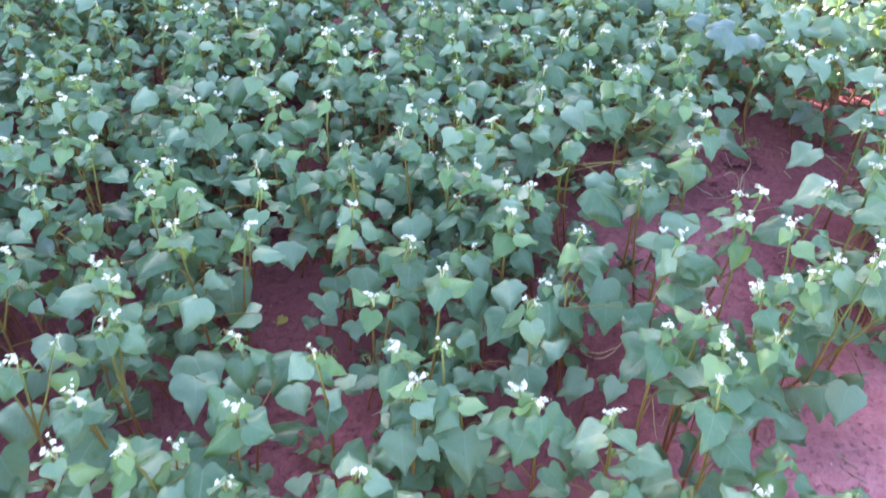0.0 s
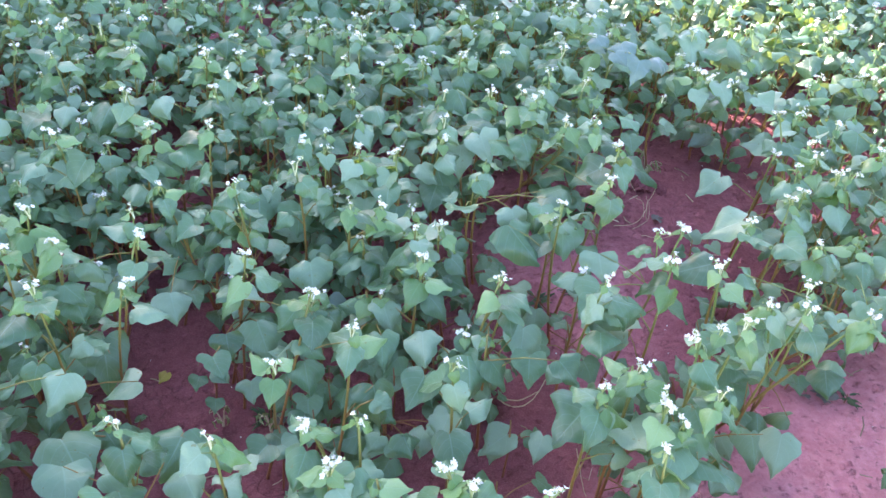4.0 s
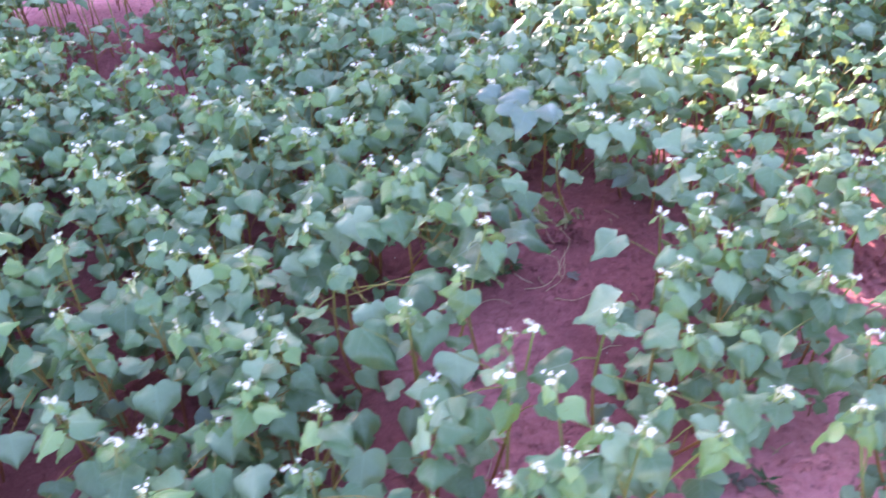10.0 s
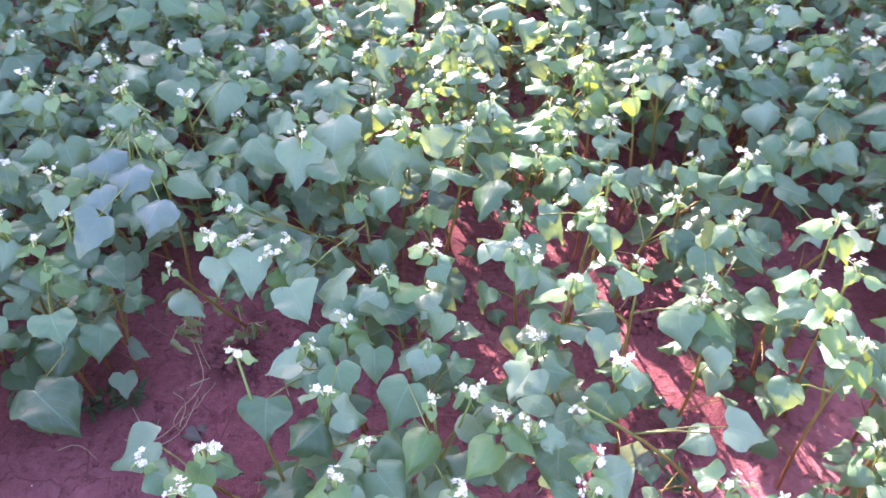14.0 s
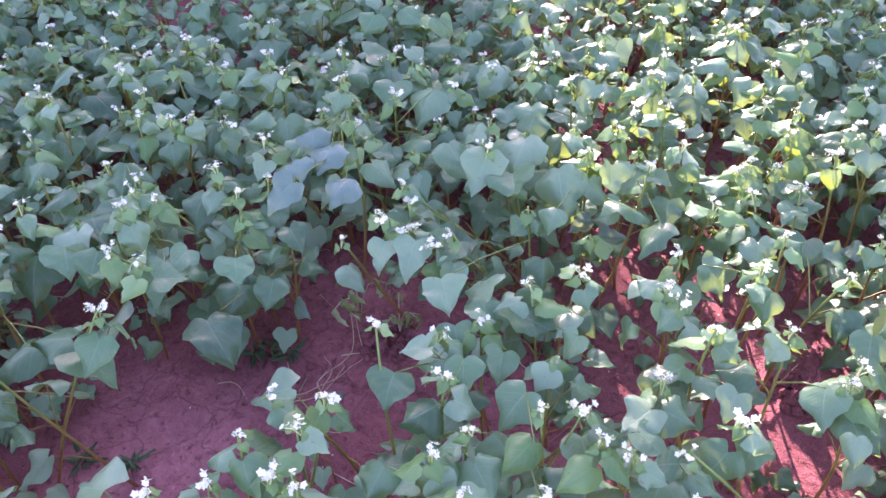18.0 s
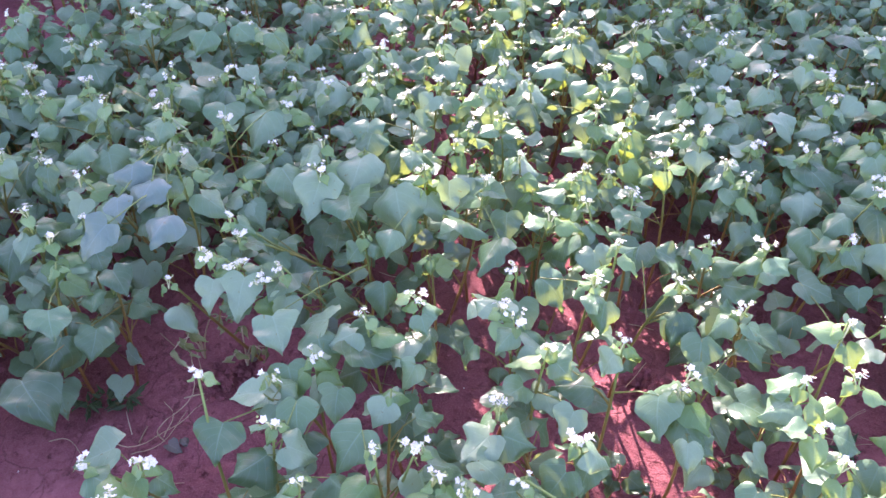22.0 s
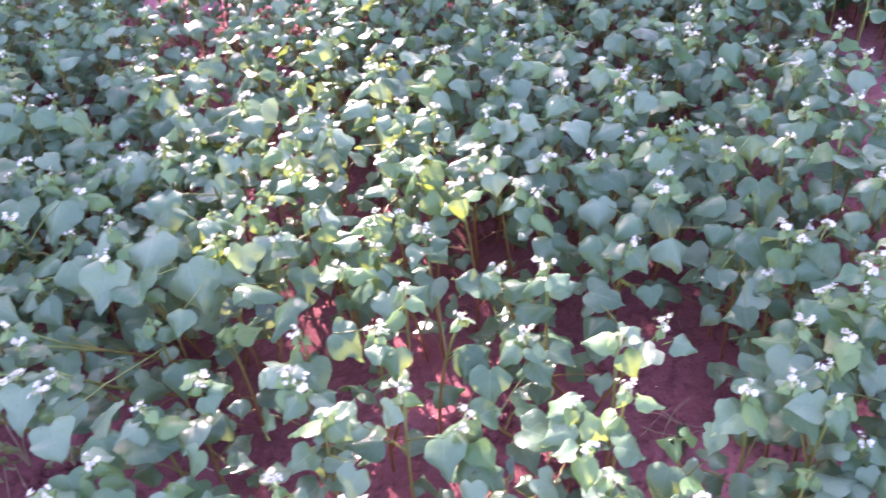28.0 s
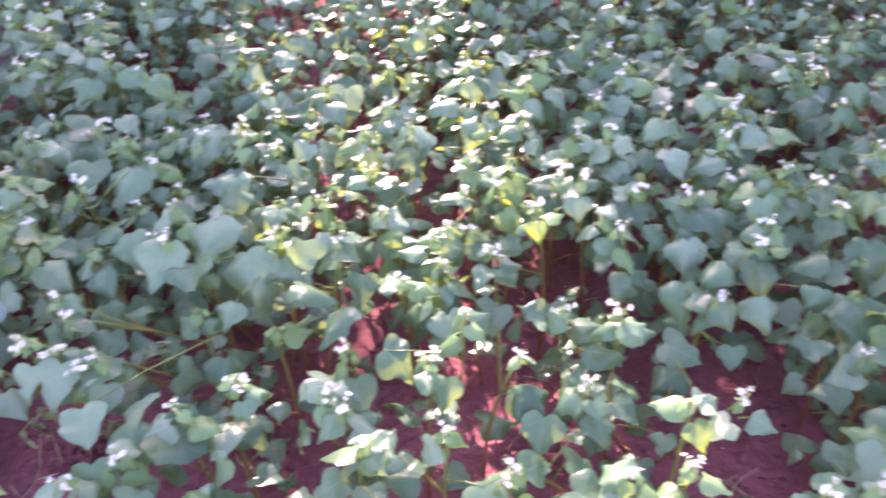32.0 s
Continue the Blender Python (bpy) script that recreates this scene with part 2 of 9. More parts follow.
yellow_mat = leaf_material("yellowed_leaf", dark=(0.34, 0.27, 0.05), mid=(0.46, 0.38, 0.07), pale=(0.56, 0.48, 0.14), through_colour=(0.55, 0.45, 0.08), island=False)
weed_mat = leaf_material("weed", dark=(0.03, 0.07, 0.03), mid=(0.05, 0.11, 0.045), pale=(0.09, 0.15, 0.07), through_colour=(0.10, 0.16, 0.03), island=True)
withered_mat = leaf_material("withered_leaf", dark=(0.08, 0.075, 0.06), mid=(0.14, 0.13, 0.11), pale=(0.24, 0.22, 0.19), through_colour=(0.12, 0.10, 0.06), island=True)

wilted_mat = leaf_material("wilted_leaf", dark=(0.13, 0.17, 0.06), mid=(0.22, 0.27, 0.11), pale=(0.34, 0.38, 0.20), through_colour=(0.35, 0.38, 0.10), island=False)

straw_mat, n, l, b = material("straw", 0.7)
pos = n.new("ShaderNodeNewGeometry")
tone = ramp(n, (0.0, (0.30, 0.20, 0.12)), (0.6, (0.48, 0.36, 0.22)), (1.0, (0.60, 0.50, 0.36)))
l.new(pos.outputs["Random Per Island"], tone.inputs[0])
l.new(tone.outputs[0], b.inputs["Base Color"])


# ---- ground: one sheet to the horizon, uneven and crumbly in the field ----
def ground_height(x, y):
    z = 0.02 - 0.09 * math.exp(-((x + 0.45) ** 2 + (y - 1.15) ** 2) / 0.35) + 0.05 * math.exp(-((x - 0.7) ** 2 + (y - 1.6) ** 2) / 0.25)
    p = Vector((x, y, 0))
    z += 0.018 * noise.noise(p * 3.1) + 0.010 * noise.noise(p * 9.0) + 0.006 * noise.noise(p * 24.0) + 0.004 * noise.noise(p * 60.0)
    return z


def ground_sheet():
    xs = [-400, -120, -40, -14, -6, -3.6] + list(np.arange(-2.4, 4.6, 0.018)) + [5.4, 7, 12, 40, 120, 400]
    ys = [-400, -120, -40, -14, -6, -2.6] + list(np.arange(-0.2, 5.2, 0.018)) + [6, 8, 14, 40, 120, 400]
    verts = [(x, y, ground_height(x, y)) for y in ys for x in xs]
    w = len(xs)
    faces = [(j * w + i, j * w + i + 1, (j + 1) * w + i + 1, (j + 1) * w + i) for j in range(len(ys) - 1) for i in range(w - 1)]
    me = bpy.data.meshes.new("ground")
    me.from_pydata(verts, [], faces)
    me.polygons.foreach_set("use_smooth", [True] * len(faces))
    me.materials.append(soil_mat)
    return tagged(new("ground", me), "bare red-brown field soil, dry, cracked and crumbly", "ground", kind="structure")


ground_sheet()


# ---- the parts of a buckwheat plant ----
def leaf_shape(rng, narrow=1.0, rows=9, cols=8):
    """A leaf about one unit wide, between heart and ivy, with its stalk at the origin and its tip along +y."""
    fold, droop, curl, skew = rng.uniform(-0.05, 0.45), rng.uniform(-0.05, 0.45), rng.uniform(0.0, 0.50), rng.uniform(-0.15, 0.15)
    phase, ripple = rng.uniform(0, 6.3), rng.uniform(0.025, 0.085)
    corner = rng.random() < 0.55
    notch, length, twist = rng.uniform(0.06, 0.19), rng.uniform(0.76, 1.02), rng.uniform(-0.45, 0.45)
    at = (0.0, 0.08, 0.20, 0.36 + rng.uniform(-0.05, 0.07), 0.58, 0.78, 0.90, 1.0)
    half = [(rng.uniform(0.62, 0.80), rng.uniform(0.84, 0.97), rng.uniform(0.96, 1.02), rng.uniform(0.96, 1.06) if corner else rng.uniform(0.86, 0.96), rng.uniform(0.52, 0.72), rng.uniform(0.24, 0.40), rng.uniform(0.08, 0.16), 0.012) for _ in (0, 1)]
    nibble = (rng.choice((-1, 1)), rng.uniform(0.2, 0.7)) if rng.random() < 0.3 else None
    verts, uvs = [], []
    for j in range(rows + 1):
        v = j / rows
        for i in range(cols + 1):
            s = 2.0 * i / cols - 1.0
            wide = 0.5 * narrow * float(np.interp(v, at, half[0 if s < 0 else 1]))
            lobe = notch * math.sin(min(1.0, abs(s) * 1.05) * 2.3) * (1.0 - v) ** 2.6
            edge = 1 + (0.06 * math.sin(8 * v + phase + 2 * s) + 0.035 * math.sin(19 * v + 2 * phase)) * abs(s)
            if nibble and nibble[0] * s > 0.9 and abs(v - nibble[1]) < 0.07:
                edge *= 0.82
            x = wide * s * edge + skew * v * v
            y = (v - lobe) * length
            z = fold * abs(x) * (1 - 0.4 * v) - droop * v * v - curl * s * s * 0.8 * (1 - 0.5 * v) + ripple * (math.sin(9 * v + phase + 2.5 * s) + 0.5 * math.sin(17 * v - phase + s)) * abs(s) + twist * x * v
            verts.append((x, y, z))
            uvs.append((0.5 + 0.5 * s, v))
    k = cols + 1
    faces = [(j * k + i, j * k + i + 1, (j + 1) * k + i + 1, (j + 1) * k + i) for j in range(rows) for i in range(cols)]
    return np.array(verts), faces, np.array(uvs)


def tube(points, radii, sides=6):
    """A tapered stalk through the points."""
    verts, faces = [], []
    for k, (p, r) in enumerate(zip(points, radii)):
        d = (points[min(k + 1, len(points) - 1)] - points[max(k - 1, 0)]).normalized()
        a = d.orthogonal().normalized()
        c = d.cross(a)
        for s in range(sides):
            t = math.tau * s / sides
            verts.append(p + (a * math.cos(t) + c * math.sin(t)) * r)
    for k in range(len(points) - 1):
        for s in range(sides):
            q = (s + 1) % sides
            faces.append((k * sides + s, k * sides + q, (k + 1) * sides + q, (k + 1) * sides + s))
    top = (len(points) - 1) * sides
    faces.append(tuple(top + s for s in range(sides)))
    return verts, faces


def flower_shape(rng, florets):
    """A flower head: short arms packed with small five-petalled white flowers, green buds at their ends."""
    verts, faces, mats = [], [], []
    arms = [(math.tau * (k + rng.uniform(-0.22, 0.22)) / 3, rng.uniform(0.008, 0.019), rng.uniform(0.15, 0.9)) for k in range(rng.choice((2, 3, 3)))]
    for k in range(florets):
        a, far, rise = arms[k % len(arms)]
        t = 0.15 + 0.85 * rng.random()
        out = Vector((math.cos(a), math.sin(a), rise))
        c = out * far * t + Vector((rng.gauss(0, 0.0022), rng.gauss(0, 0.0022), rng.gauss(0, 0.0018)))
        n = (Vector((math.cos(a) * 0.5, math.sin(a) * 0.5, 0.8)) + Vector((rng.gauss(0, 0.55), rng.gauss(0, 0.55), 0))).normalized()
        u = n.orthogonal().normalized()
        w = n.cross(u)
        size, spin, cup = rng.uniform(0.0032, 0.0050), rng.random() * 6.3, rng.uniform(0.15, 0.7)
        first = len(verts)
        verts.append(c)
        for p in range(5):
            t = spin + math.tau * p / 5
            d, e = u * math.cos(t) + w * math.sin(t), u * -math.sin(t) + w * math.cos(t)
            q = len(verts)
            verts += [c + d * size * 0.62 - e * size * 0.44 + n * size * cup * 0.4, c + d * size * 1.12 + n * size * cup, c + d * size * 0.62 + e * size * 0.44 + n * size * cup * 0.4]
            faces.append((first, q, q + 1, q + 2))
            mats.append(0)
    for k in range(florets // 2 + 5):
        a, far, rise = arms[k % len(arms)]
        c = Vector((math.cos(a), math.sin(a), rise)) * far * rng.uniform(0.1, 1.15) + Vector((rng.gauss(0, 0.002), rng.gauss(0, 0.002), rng.uniform(-0.004, 0.001)))
        s = rng.uniform(0.0012, 0.0023)
        q = len(verts)
        verts += [c + Vector(d) * s for d in ((1, 0, 0), (0, 1, 0), (-1, 0, 0), (0, -1, 0), (0, 0, 1.7), (0, 0, -1.2))]
        for i in range(4):
            faces += [(q + i, q + (i + 1) % 4, q + 4), (q + (i + 1) % 4, q + i, q + 5)]
            mats += [1, 1]
    for a, far, rise in arms:
        out = Vector((math.cos(a), math.sin(a), rise))
        v, f = tube([Vector((0, 0, -0.022)), out * far * 0.35 + Vector((0, 0, -0.004)), out * far], (0.0013, 0.001, 0.0007), 4)
        q = len(verts)
        verts += v
        faces += [tuple(q + i for i in x) for x in f]
        mats += [1] * len(f)
    return np.array([tuple(v) for v in verts]), faces, mats


def mesh_of(name, verts, faces, materials, uvs=None, mats=None, smooth=True):
    me = bpy.data.meshes.new(name)
    me.from_pydata([tuple(v) for v in verts], [], faces)
    for m in materials:
        me.materials.append(m)
    if mats is not None:
        me.polygons.foreach_set("material_index", mats)
    if uvs is not None:
        layer = me.uv_layers.new(name="UVMap")
        loops = np.empty(len(me.loops), dtype=np.int32)
        me.loops.foreach_get("vertex_index", loops)
        layer.data.foreach_set("uv", np.asarray(uvs, dtype=np.float32)[loops].ravel())
    me.polygons.foreach_set("use_smooth", [smooth] * len(me.polygons))
    return me


shaper = random.Random(11)
LEAVES = [leaf_shape(shaper) for _ in range(26)]
SMALL = [leaf_shape(shaper, 0.85, 6, 4) for _ in range(6)]
FAR_LEAVES = [leaf_shape(shaper, 1.0, 6, 6) for _ in range(24)]
COARSE_LEAVES = [leaf_shape(shaper, 1.0, 5, 4) for _ in range(16)]
HEADS = [flower_shape(shaper, k) for k in (4, 6, 8, 9, 11, 13, 15, 18)]
leaf_meshes = [mesh_of("leaf", v, f, [leaf_mat], u) for v, f, u in LEAVES]
pale_meshes = [mesh_of("leaf", v, f, [pale_mat], u) for v, f, u in LEAVES[:8]]
small_meshes = [mesh_of("young_leaf", v, f, [young_mat], u) for v, f, u in SMALL]
wilted_meshes = [mesh_of("leaf", v, f, [wilted_mat], u) for v, f, u in LEAVES[8:14]]
head_meshes = [mesh_of("flower_head", v, f, [petal_mat, bud_mat], None, m, False) for v, f, m in HEADS]


def leaf_pose(at, heading, facing, width):
    """The pose of a leaf whose stalk meets it at `at`: heading, where its tip points on the plan; facing, the way its upper side looks."""
    n = Vector(facing).normalized()
    h = Vector((math.cos(radians(heading)), math.sin(radians(heading)), 0))
    y = (h - n * h.dot(n)).normalized()
    x = y.cross(n)
    m = Matrix((x, y, n)).transposed().to_4x4()
    return Matrix.Translation(at) @ m @ Matrix.Scale(width, 4)


class Mass:
    """Joined plants that stand too far off to be told apart."""

    def __init__(self):
        self.verts, self.faces, self.uvs, self.mats, self.count = [], [], [], [], 0

    def add(self, m, verts, faces, uvs, mats):
        a = np.array(m)
        self.verts.append(np.asarray(verts) @ a[:3, :3].T + a[:3, 3])
        self.uvs.append(np.zeros((len(verts), 2)) if uvs is None else uvs)
        self.faces += [tuple(self.count + i for i in f) for f in faces]
        self.mats += mats
        self.count += len(verts)


CLEARINGS = []


def bare(x, y, across, along, sx, sy, above=-1.0):
    """A patch of bare soil, into which no foliage hangs along its open side (sx, sy for each metre of height), or of open air above a broad leaf."""
    CLEARINGS.append((x, y, across, along, sx, sy, above))


def over_bare(p, slack=1.0):
    return any(p.z > z and ((p.x + sx * p.z - x) / (a * slack)) ** 2 + ((p.y + sy * p.z - y) / (b * slack)) ** 2 < 1 for x, y, a, b, sx, sy, z in CLEARINGS)


def leaf_over_bare(foot, m, slack):
    return any(over_bare(foot + m @ Vector(q), slack) for q in ((0, 0, 0), (0, 0.4, 0), (0, 0.85, -0.2), (-0.35, 0.25, 0), (0.35, 0.25, 0)))


bare(0.78, 0.79, 0.162, 0.131, 0.85, 0.79)
bare(0.76, 1.41, 0.070, 0.198, 0.86, 1.44)
bare(0.93, 1.61, 0.070, 0.122, 1.02, 1.63)
bare(-0.32, 1.21, 0.086, 0.097, -0.20, 1.10)
bare(-0.15, 1.06, 0.110, 0.049, -0.05, 0.98)
bare(0.19, 1.19, 0.024, 0.068, 0.26, 1.15)
bare(0.25, 0.82, 0.063, 0.048, 0.33, 0.80)
bare(-0.09, 0.89, 0.036, 0.036, 0.00, 0.84)
bare(0.41, 1.32, 0.030, 0.082, 0.50, 1.32)
bare(0.38, 1.55, 0.046, 0.062, 0.47, 1.56)
bare(0.94, 0.92, 0.073, 0.070, 1.01, 0.92)
bare(0.63, 1.10, 0.027, 0.072, 0.72, 1.10)
bare(0.77, 1.60, 0.055, 0.073, 0.87, 1.64)
bare(0.04, 0.92, 0.099, 0.053, 0.12, 0.88)
bare(0.07, 0.84, 0.049, 0.029, 0.15, 0.81)
bare(0.62, 1.33, 0.139, 0.101, 0.02, 0.91)
bare(0.72, 1.55, 0.105, 0.096, 0.12, 1.15)
bare(0.50, 1.22, 0.043, 0.089, -0.09, 0.80)
bare(1.38, 1.06, 0.135, 0.125, 0.73, 0.64)
bare(1.25, 1.26, 0.069, 0.056, 0.62, 0.82)
bare(0.75, 1.67, 0.078, 0.090, 0.15, 1.26)
bare(1.43, 1.60, 0.059, 0.040, 0.78, 1.14)
bare(1.41, 1.20, 0.078, 0.086, 0.76, 0.77)
bare(0.96, 1.63, 0.045, 0.045, 0.35, 1.20)
bare(0.50, 1.38, 0.085, 0.070, -0.70, 0.63)
bare(0.67, 1.57, 0.056, 0.092, -0.55, 0.83)
bare(1.39, 1.54, 0.060, 0.055, 0.15, 0.77)
bare(1.74, 1.80, 0.058, 0.072, 0.48, 1.01)
bare(0.95, 1.53, 0.044, 0.029, -0.26, 0.78)
bare(0.60, 1.67, 0.049, 0.044, -0.61, 0.92)
bare(1.38, 1.73, 0.038, 0.053, 0.15, 0.94)
bare(1.07, 1.88, 0.053, 0.040, -0.15, 1.10)
bare(0.45, 1.29, 0.161, 0.129, -0.59, 0.63)
bare(0.69, 1.51, 0.112, 0.077, -0.37, 0.86)
bare(0.48, 1.40, 0.075, 0.039, -0.57, 0.75)
bare(0.58, 1.74, 0.065, 0.050, -0.47, 1.08)
bare(1.67, 1.77, 0.079, 0.083, 0.04, 0.79)
bare(1.05, 1.92, 0.035, 0.059, -0.53, 0.93)
bare(1.23, 1.83, 0.043, 0.052, -0.36, 0.84)
bare(1.37, 2.14, 0.056, 0.043, -0.23, 1.11)
bare(2.46, 3.14, 0.120, 0.165, 0.74, 1.98)
bare(2.48, 2.61, 0.055, 0.070, 0.76, 1.50)
bare(2.48, 2.49, 0.050, 0.060, 0.75, 1.40)
bare(2.59, 2.43, 0.055, 0.060, 0.86, 1.34)
bare(2.68, 2.53, 0.040, 0.060, 0.93, 1.43)
bare(2.38, 2.45, 0.040, 0.050, 0.67, 1.36)
bare(2.36, 2.79, 0.035, 0.035, 0.65, 1.66)
bare(2.20, 2.50, 0.035, 0.040, 0.51, 1.41)
bare(0.14, 3.93, 0.120, 0.110, -1.32, 2.66)
bare(1.20, 2.05, 0.038, 0.049, -0.39, 1.04)
bare(0.85, 2.30, 0.042, 0.053, -0.70, 1.26)
bare(1.31, 2.21, 0.047, 0.046, -0.29, 1.18)
bare(1.32, 1.93, 0.036, 0.057, -0.28, 0.93)
bare(1.68, 1.92, 0.041, 0.055, 0.05, 0.92)
bare(-0.72, 3.74, 0.330, 0.130, -0.88, 3.23)
bare(0.67, 1.46, 0.129, 0.137, 0.37, 1.28)
bare(0.90, 0.90, 0.152, 0.072, 0.57, 0.71)
bare(-0.80, 0.96, 0.050, 0.059, -0.51, 0.94)
bare(-0.66, 0.88, 0.034, 0.053, -0.38, 0.86)
bare(-0.31, 1.18, 0.051, 0.059, -0.06, 1.12)
bare(-0.40, 1.51, 0.033, 0.057, -0.13, 1.43)
bare(-0.42, 0.91, 0.034, 0.020, -0.16, 0.88)
bare(-0.22, 0.72, 0.026, 0.032, 0.02, 0.73)
bare(1.11, 1.19, 0.097, 0.038, 0.22, 0.68)
bare(1.34, 1.17, 0.070, 0.028, 0.43, 0.66)
bare(1.49, 1.52, 0.042, 0.064, 0.56, 0.97)
bare(1.16, 1.29, 0.046, 0.030, 0.27, 0.76)
bare(1.56, 1.34, 0.029, 0.028, 0.62, 0.80)
bare(-0.32, 1.18, 0.052, 0.088, -0.20, 1.16)
bare(-0.18, 0.97, 0.035, 0.045, -0.08, 0.96)
bare(0.29, 0.80, 0.055, 0.037, 0.38, 0.80)
bare(0.86, 1.59, 0.088, 0.226, 0.91, 1.55)
bare(0.75, 0.84, 0.129, 0.142, 0.81, 0.83)
bare(0.85, 1.00, 0.079, 0.051, 0.91, 0.99)
bare(0.38, 1.43, 0.041, 0.062, 0.46, 1.39)
bare(0.41, 1.12, 0.031, 0.037, 0.49, 1.10)
bare(-0.33, 1.23, 0.041, 0.075, -0.09, 1.23)
bare(-0.33, 1.07, 0.036, 0.061, -0.09, 1.08)
bare(-0.80, 1.03, 0.040, 0.049, -0.53, 1.03)
bare(-0.80, 0.87, 0.049, 0.052, -0.53, 0.89)
bare(-0.68, 1.09, 0.028, 0.051, -0.42, 1.10)
bare(-0.48, 0.83, 0.040, 0.036, -0.23, 0.85)
bare(-0.66, 0.75, 0.018, 0.056, -0.40, 0.77)
bare(-0.22, 0.79, 0.025, 0.040, 0.01, 0.81)
bare(-0.28, 0.72, 0.025, 0.029, -0.05, 0.74)
bare(-0.13, 0.84, 0.026, 0.048, 0.10, 0.85)
bare(0.28, 0.89, 0.055, 0.078, 0.49, 0.90)
bare(0.38, 0.81, 0.043, 0.054, 0.59, 0.83)
bare(0.32, 1.01, 0.043, 0.041, 0.53, 1.02)
bare(0.42, 1.67, 0.066, 0.037, 0.62, 1.64)
bare(0.43, 1.44, 0.049, 0.058, 0.64, 1.43)
bare(0.79, 1.62, 0.067, 0.096, 0.98, 1.59)
bare(-0.01, 1.11, 0.024, 0.058, 0.21, 1.12)
bare(-0.18, 1.01, 0.033, 0.026, 0.05, 1.02)
bare(0.58, 1.36, 0.138, 0.095, -0.15, 0.86)
bare(0.70, 1.57, 0.071, 0.102, -0.05, 1.04)
bare(0.79, 1.69, 0.052, 0.063, 0.03, 1.14)
bare(0.64, 1.89, 0.034, 0.093, -0.10, 1.32)
bare(1.29, 1.33, 0.106, 0.061, 0.48, 0.83)
bare(1.35, 1.12, 0.102, 0.060, 0.54, 0.63)
bare(1.14, 1.29, 0.048, 0.044, 0.34, 0.79)
bare(1.48, 1.64, 0.062, 0.067, 0.65, 1.10)
bare(1.78, 1.78, 0.043, 0.133, 0.92, 1.23)
bare(1.49, 1.49, 0.052, 0.058, 0.66, 0.96)
bare(0.85, 1.59, 0.024, 0.057, 0.09, 1.05)
bare(0.47, 1.29, 0.044, 0.064, -0.25, 0.79)
bare(0.65, 1.64, 0.063, 0.130, -0.40, 0.86)
bare(0.56, 1.83, 0.048, 0.051, -0.48, 1.04)
bare(0.50, 1.40, 0.103, 0.057, -0.54, 0.64)
bare(1.42, 1.51, 0.044, 0.066, 0.31, 0.74)
bare(1.42, 1.74, 0.036, 0.039, 0.31, 0.96)
bare(1.64, 1.51, 0.035, 0.041, 0.51, 0.74)
bare(1.75, 1.85, 0.058, 0.072, 0.61, 1.06)
bare(1.76, 1.73, 0.040, 0.043, 0.62, 0.95)
bare(0.96, 1.60, 0.035, 0.032, -0.11, 0.83)
bare(1.13, 1.95, 0.029, 0.038, 0.04, 1.15)
bare(1.17, 1.72, 0.022, 0.050, 0.08, 0.94)
bare(1.07, 1.50, 0.020, 0.039, -0.02, 0.73)
bare(0.74, 1.38, 0.025, 0.035, -0.32, 0.63)
bare(1.67, 1.77, 0.068, 0.085, 0.07, 0.75)
bare(1.75, 1.86, 0.034, 0.045, 0.14, 0.84)
bare(1.11, 1.73, 0.047, 0.041, -0.43, 0.71)
bare(1.20, 1.87, 0.050, 0.044, -0.34, 0.84)
bare(1.03, 1.98, 0.025, 0.050, -0.49, 0.93)
bare(1.32, 2.14, 0.057, 0.060, -0.24, 1.08)
bare(1.53, 1.93, 0.032, 0.035, -0.05, 0.90)
bare(1.75, 2.17, 0.023, 0.061, 0.14, 1.11)
bare(0.88, 1.82, 0.036, 0.034, -0.63, 0.79)
bare(-0.48, 1.02, 0.036, 0.036, -0.36, 1.00, 0.23)
bare(-0.46, 1.26, 0.035, 0.035, -0.34, 1.23, 0.23)
bare(-0.41, 1.16, 0.028, 0.028, -0.29, 1.14, 0.23)
bare(-0.36, 1.63, 0.030, 0.030, -0.24, 1.59, 0.23)
bare(-0.35, 1.40, 0.029, 0.029, -0.23, 1.37, 0.23)
bare(-0.17, 1.30, 0.029, 0.029, -0.06, 1.27, 0.23)
bare(-0.23, 1.27, 0.023, 0.023, -0.12, 1.24, 0.23)
bare(-0.08, 1.16, 0.024, 0.024, 0.02, 1.14, 0.23)
bare(0.01, 1.48, 0.034, 0.034, 0.11, 1.44, 0.23)
bare(0.08, 1.28, 0.023, 0.023, 0.17, 1.25, 0.23)
bare(0.06, 1.19, 0.022, 0.022, 0.16, 1.16, 0.23)
bare(0.23, 1.37, 0.031, 0.031, 0.32, 1.34, 0.23)
bare(-0.08, 1.68, 0.034, 0.034, 0.02, 1.63, 0.23)
bare(-0.17, 1.74, 0.033, 0.033, -0.07, 1.68, 0.23)
bare(0.41, 1.53, 0.028, 0.028, 0.48, 1.49, 0.26)
bare(0.50, 1.46, 0.032, 0.032, 0.57, 1.42, 0.26)
bare(0.63, 1.67, 0.036, 0.036, 0.69, 1.62, 0.26)
bare(0.74, 1.66, 0.035, 0.035, 0.80, 1.61, 0.22)
bare(0.50, 1.24, 0.031, 0.031, 0.57, 1.21, 0.26)
bare(0.36, 0.92, 0.036, 0.036, 0.44, 0.91, 0.26)
bare(0.45, 0.87, 0.036, 0.036, 0.52, 0.87, 0.26)
bare(-0.01, 1.19, 0.024, 0.024, 0.09, 1.17, 0.23)
bare(0.14, 1.16, 0.026, 0.026, 0.23, 1.14, 0.23)
bare(0.15, 0.90, 0.025, 0.025, 0.24, 0.90, 0.23)
bare(-0.30, 0.98, 0.030, 0.030, -0.19, 0.97, 0.23)
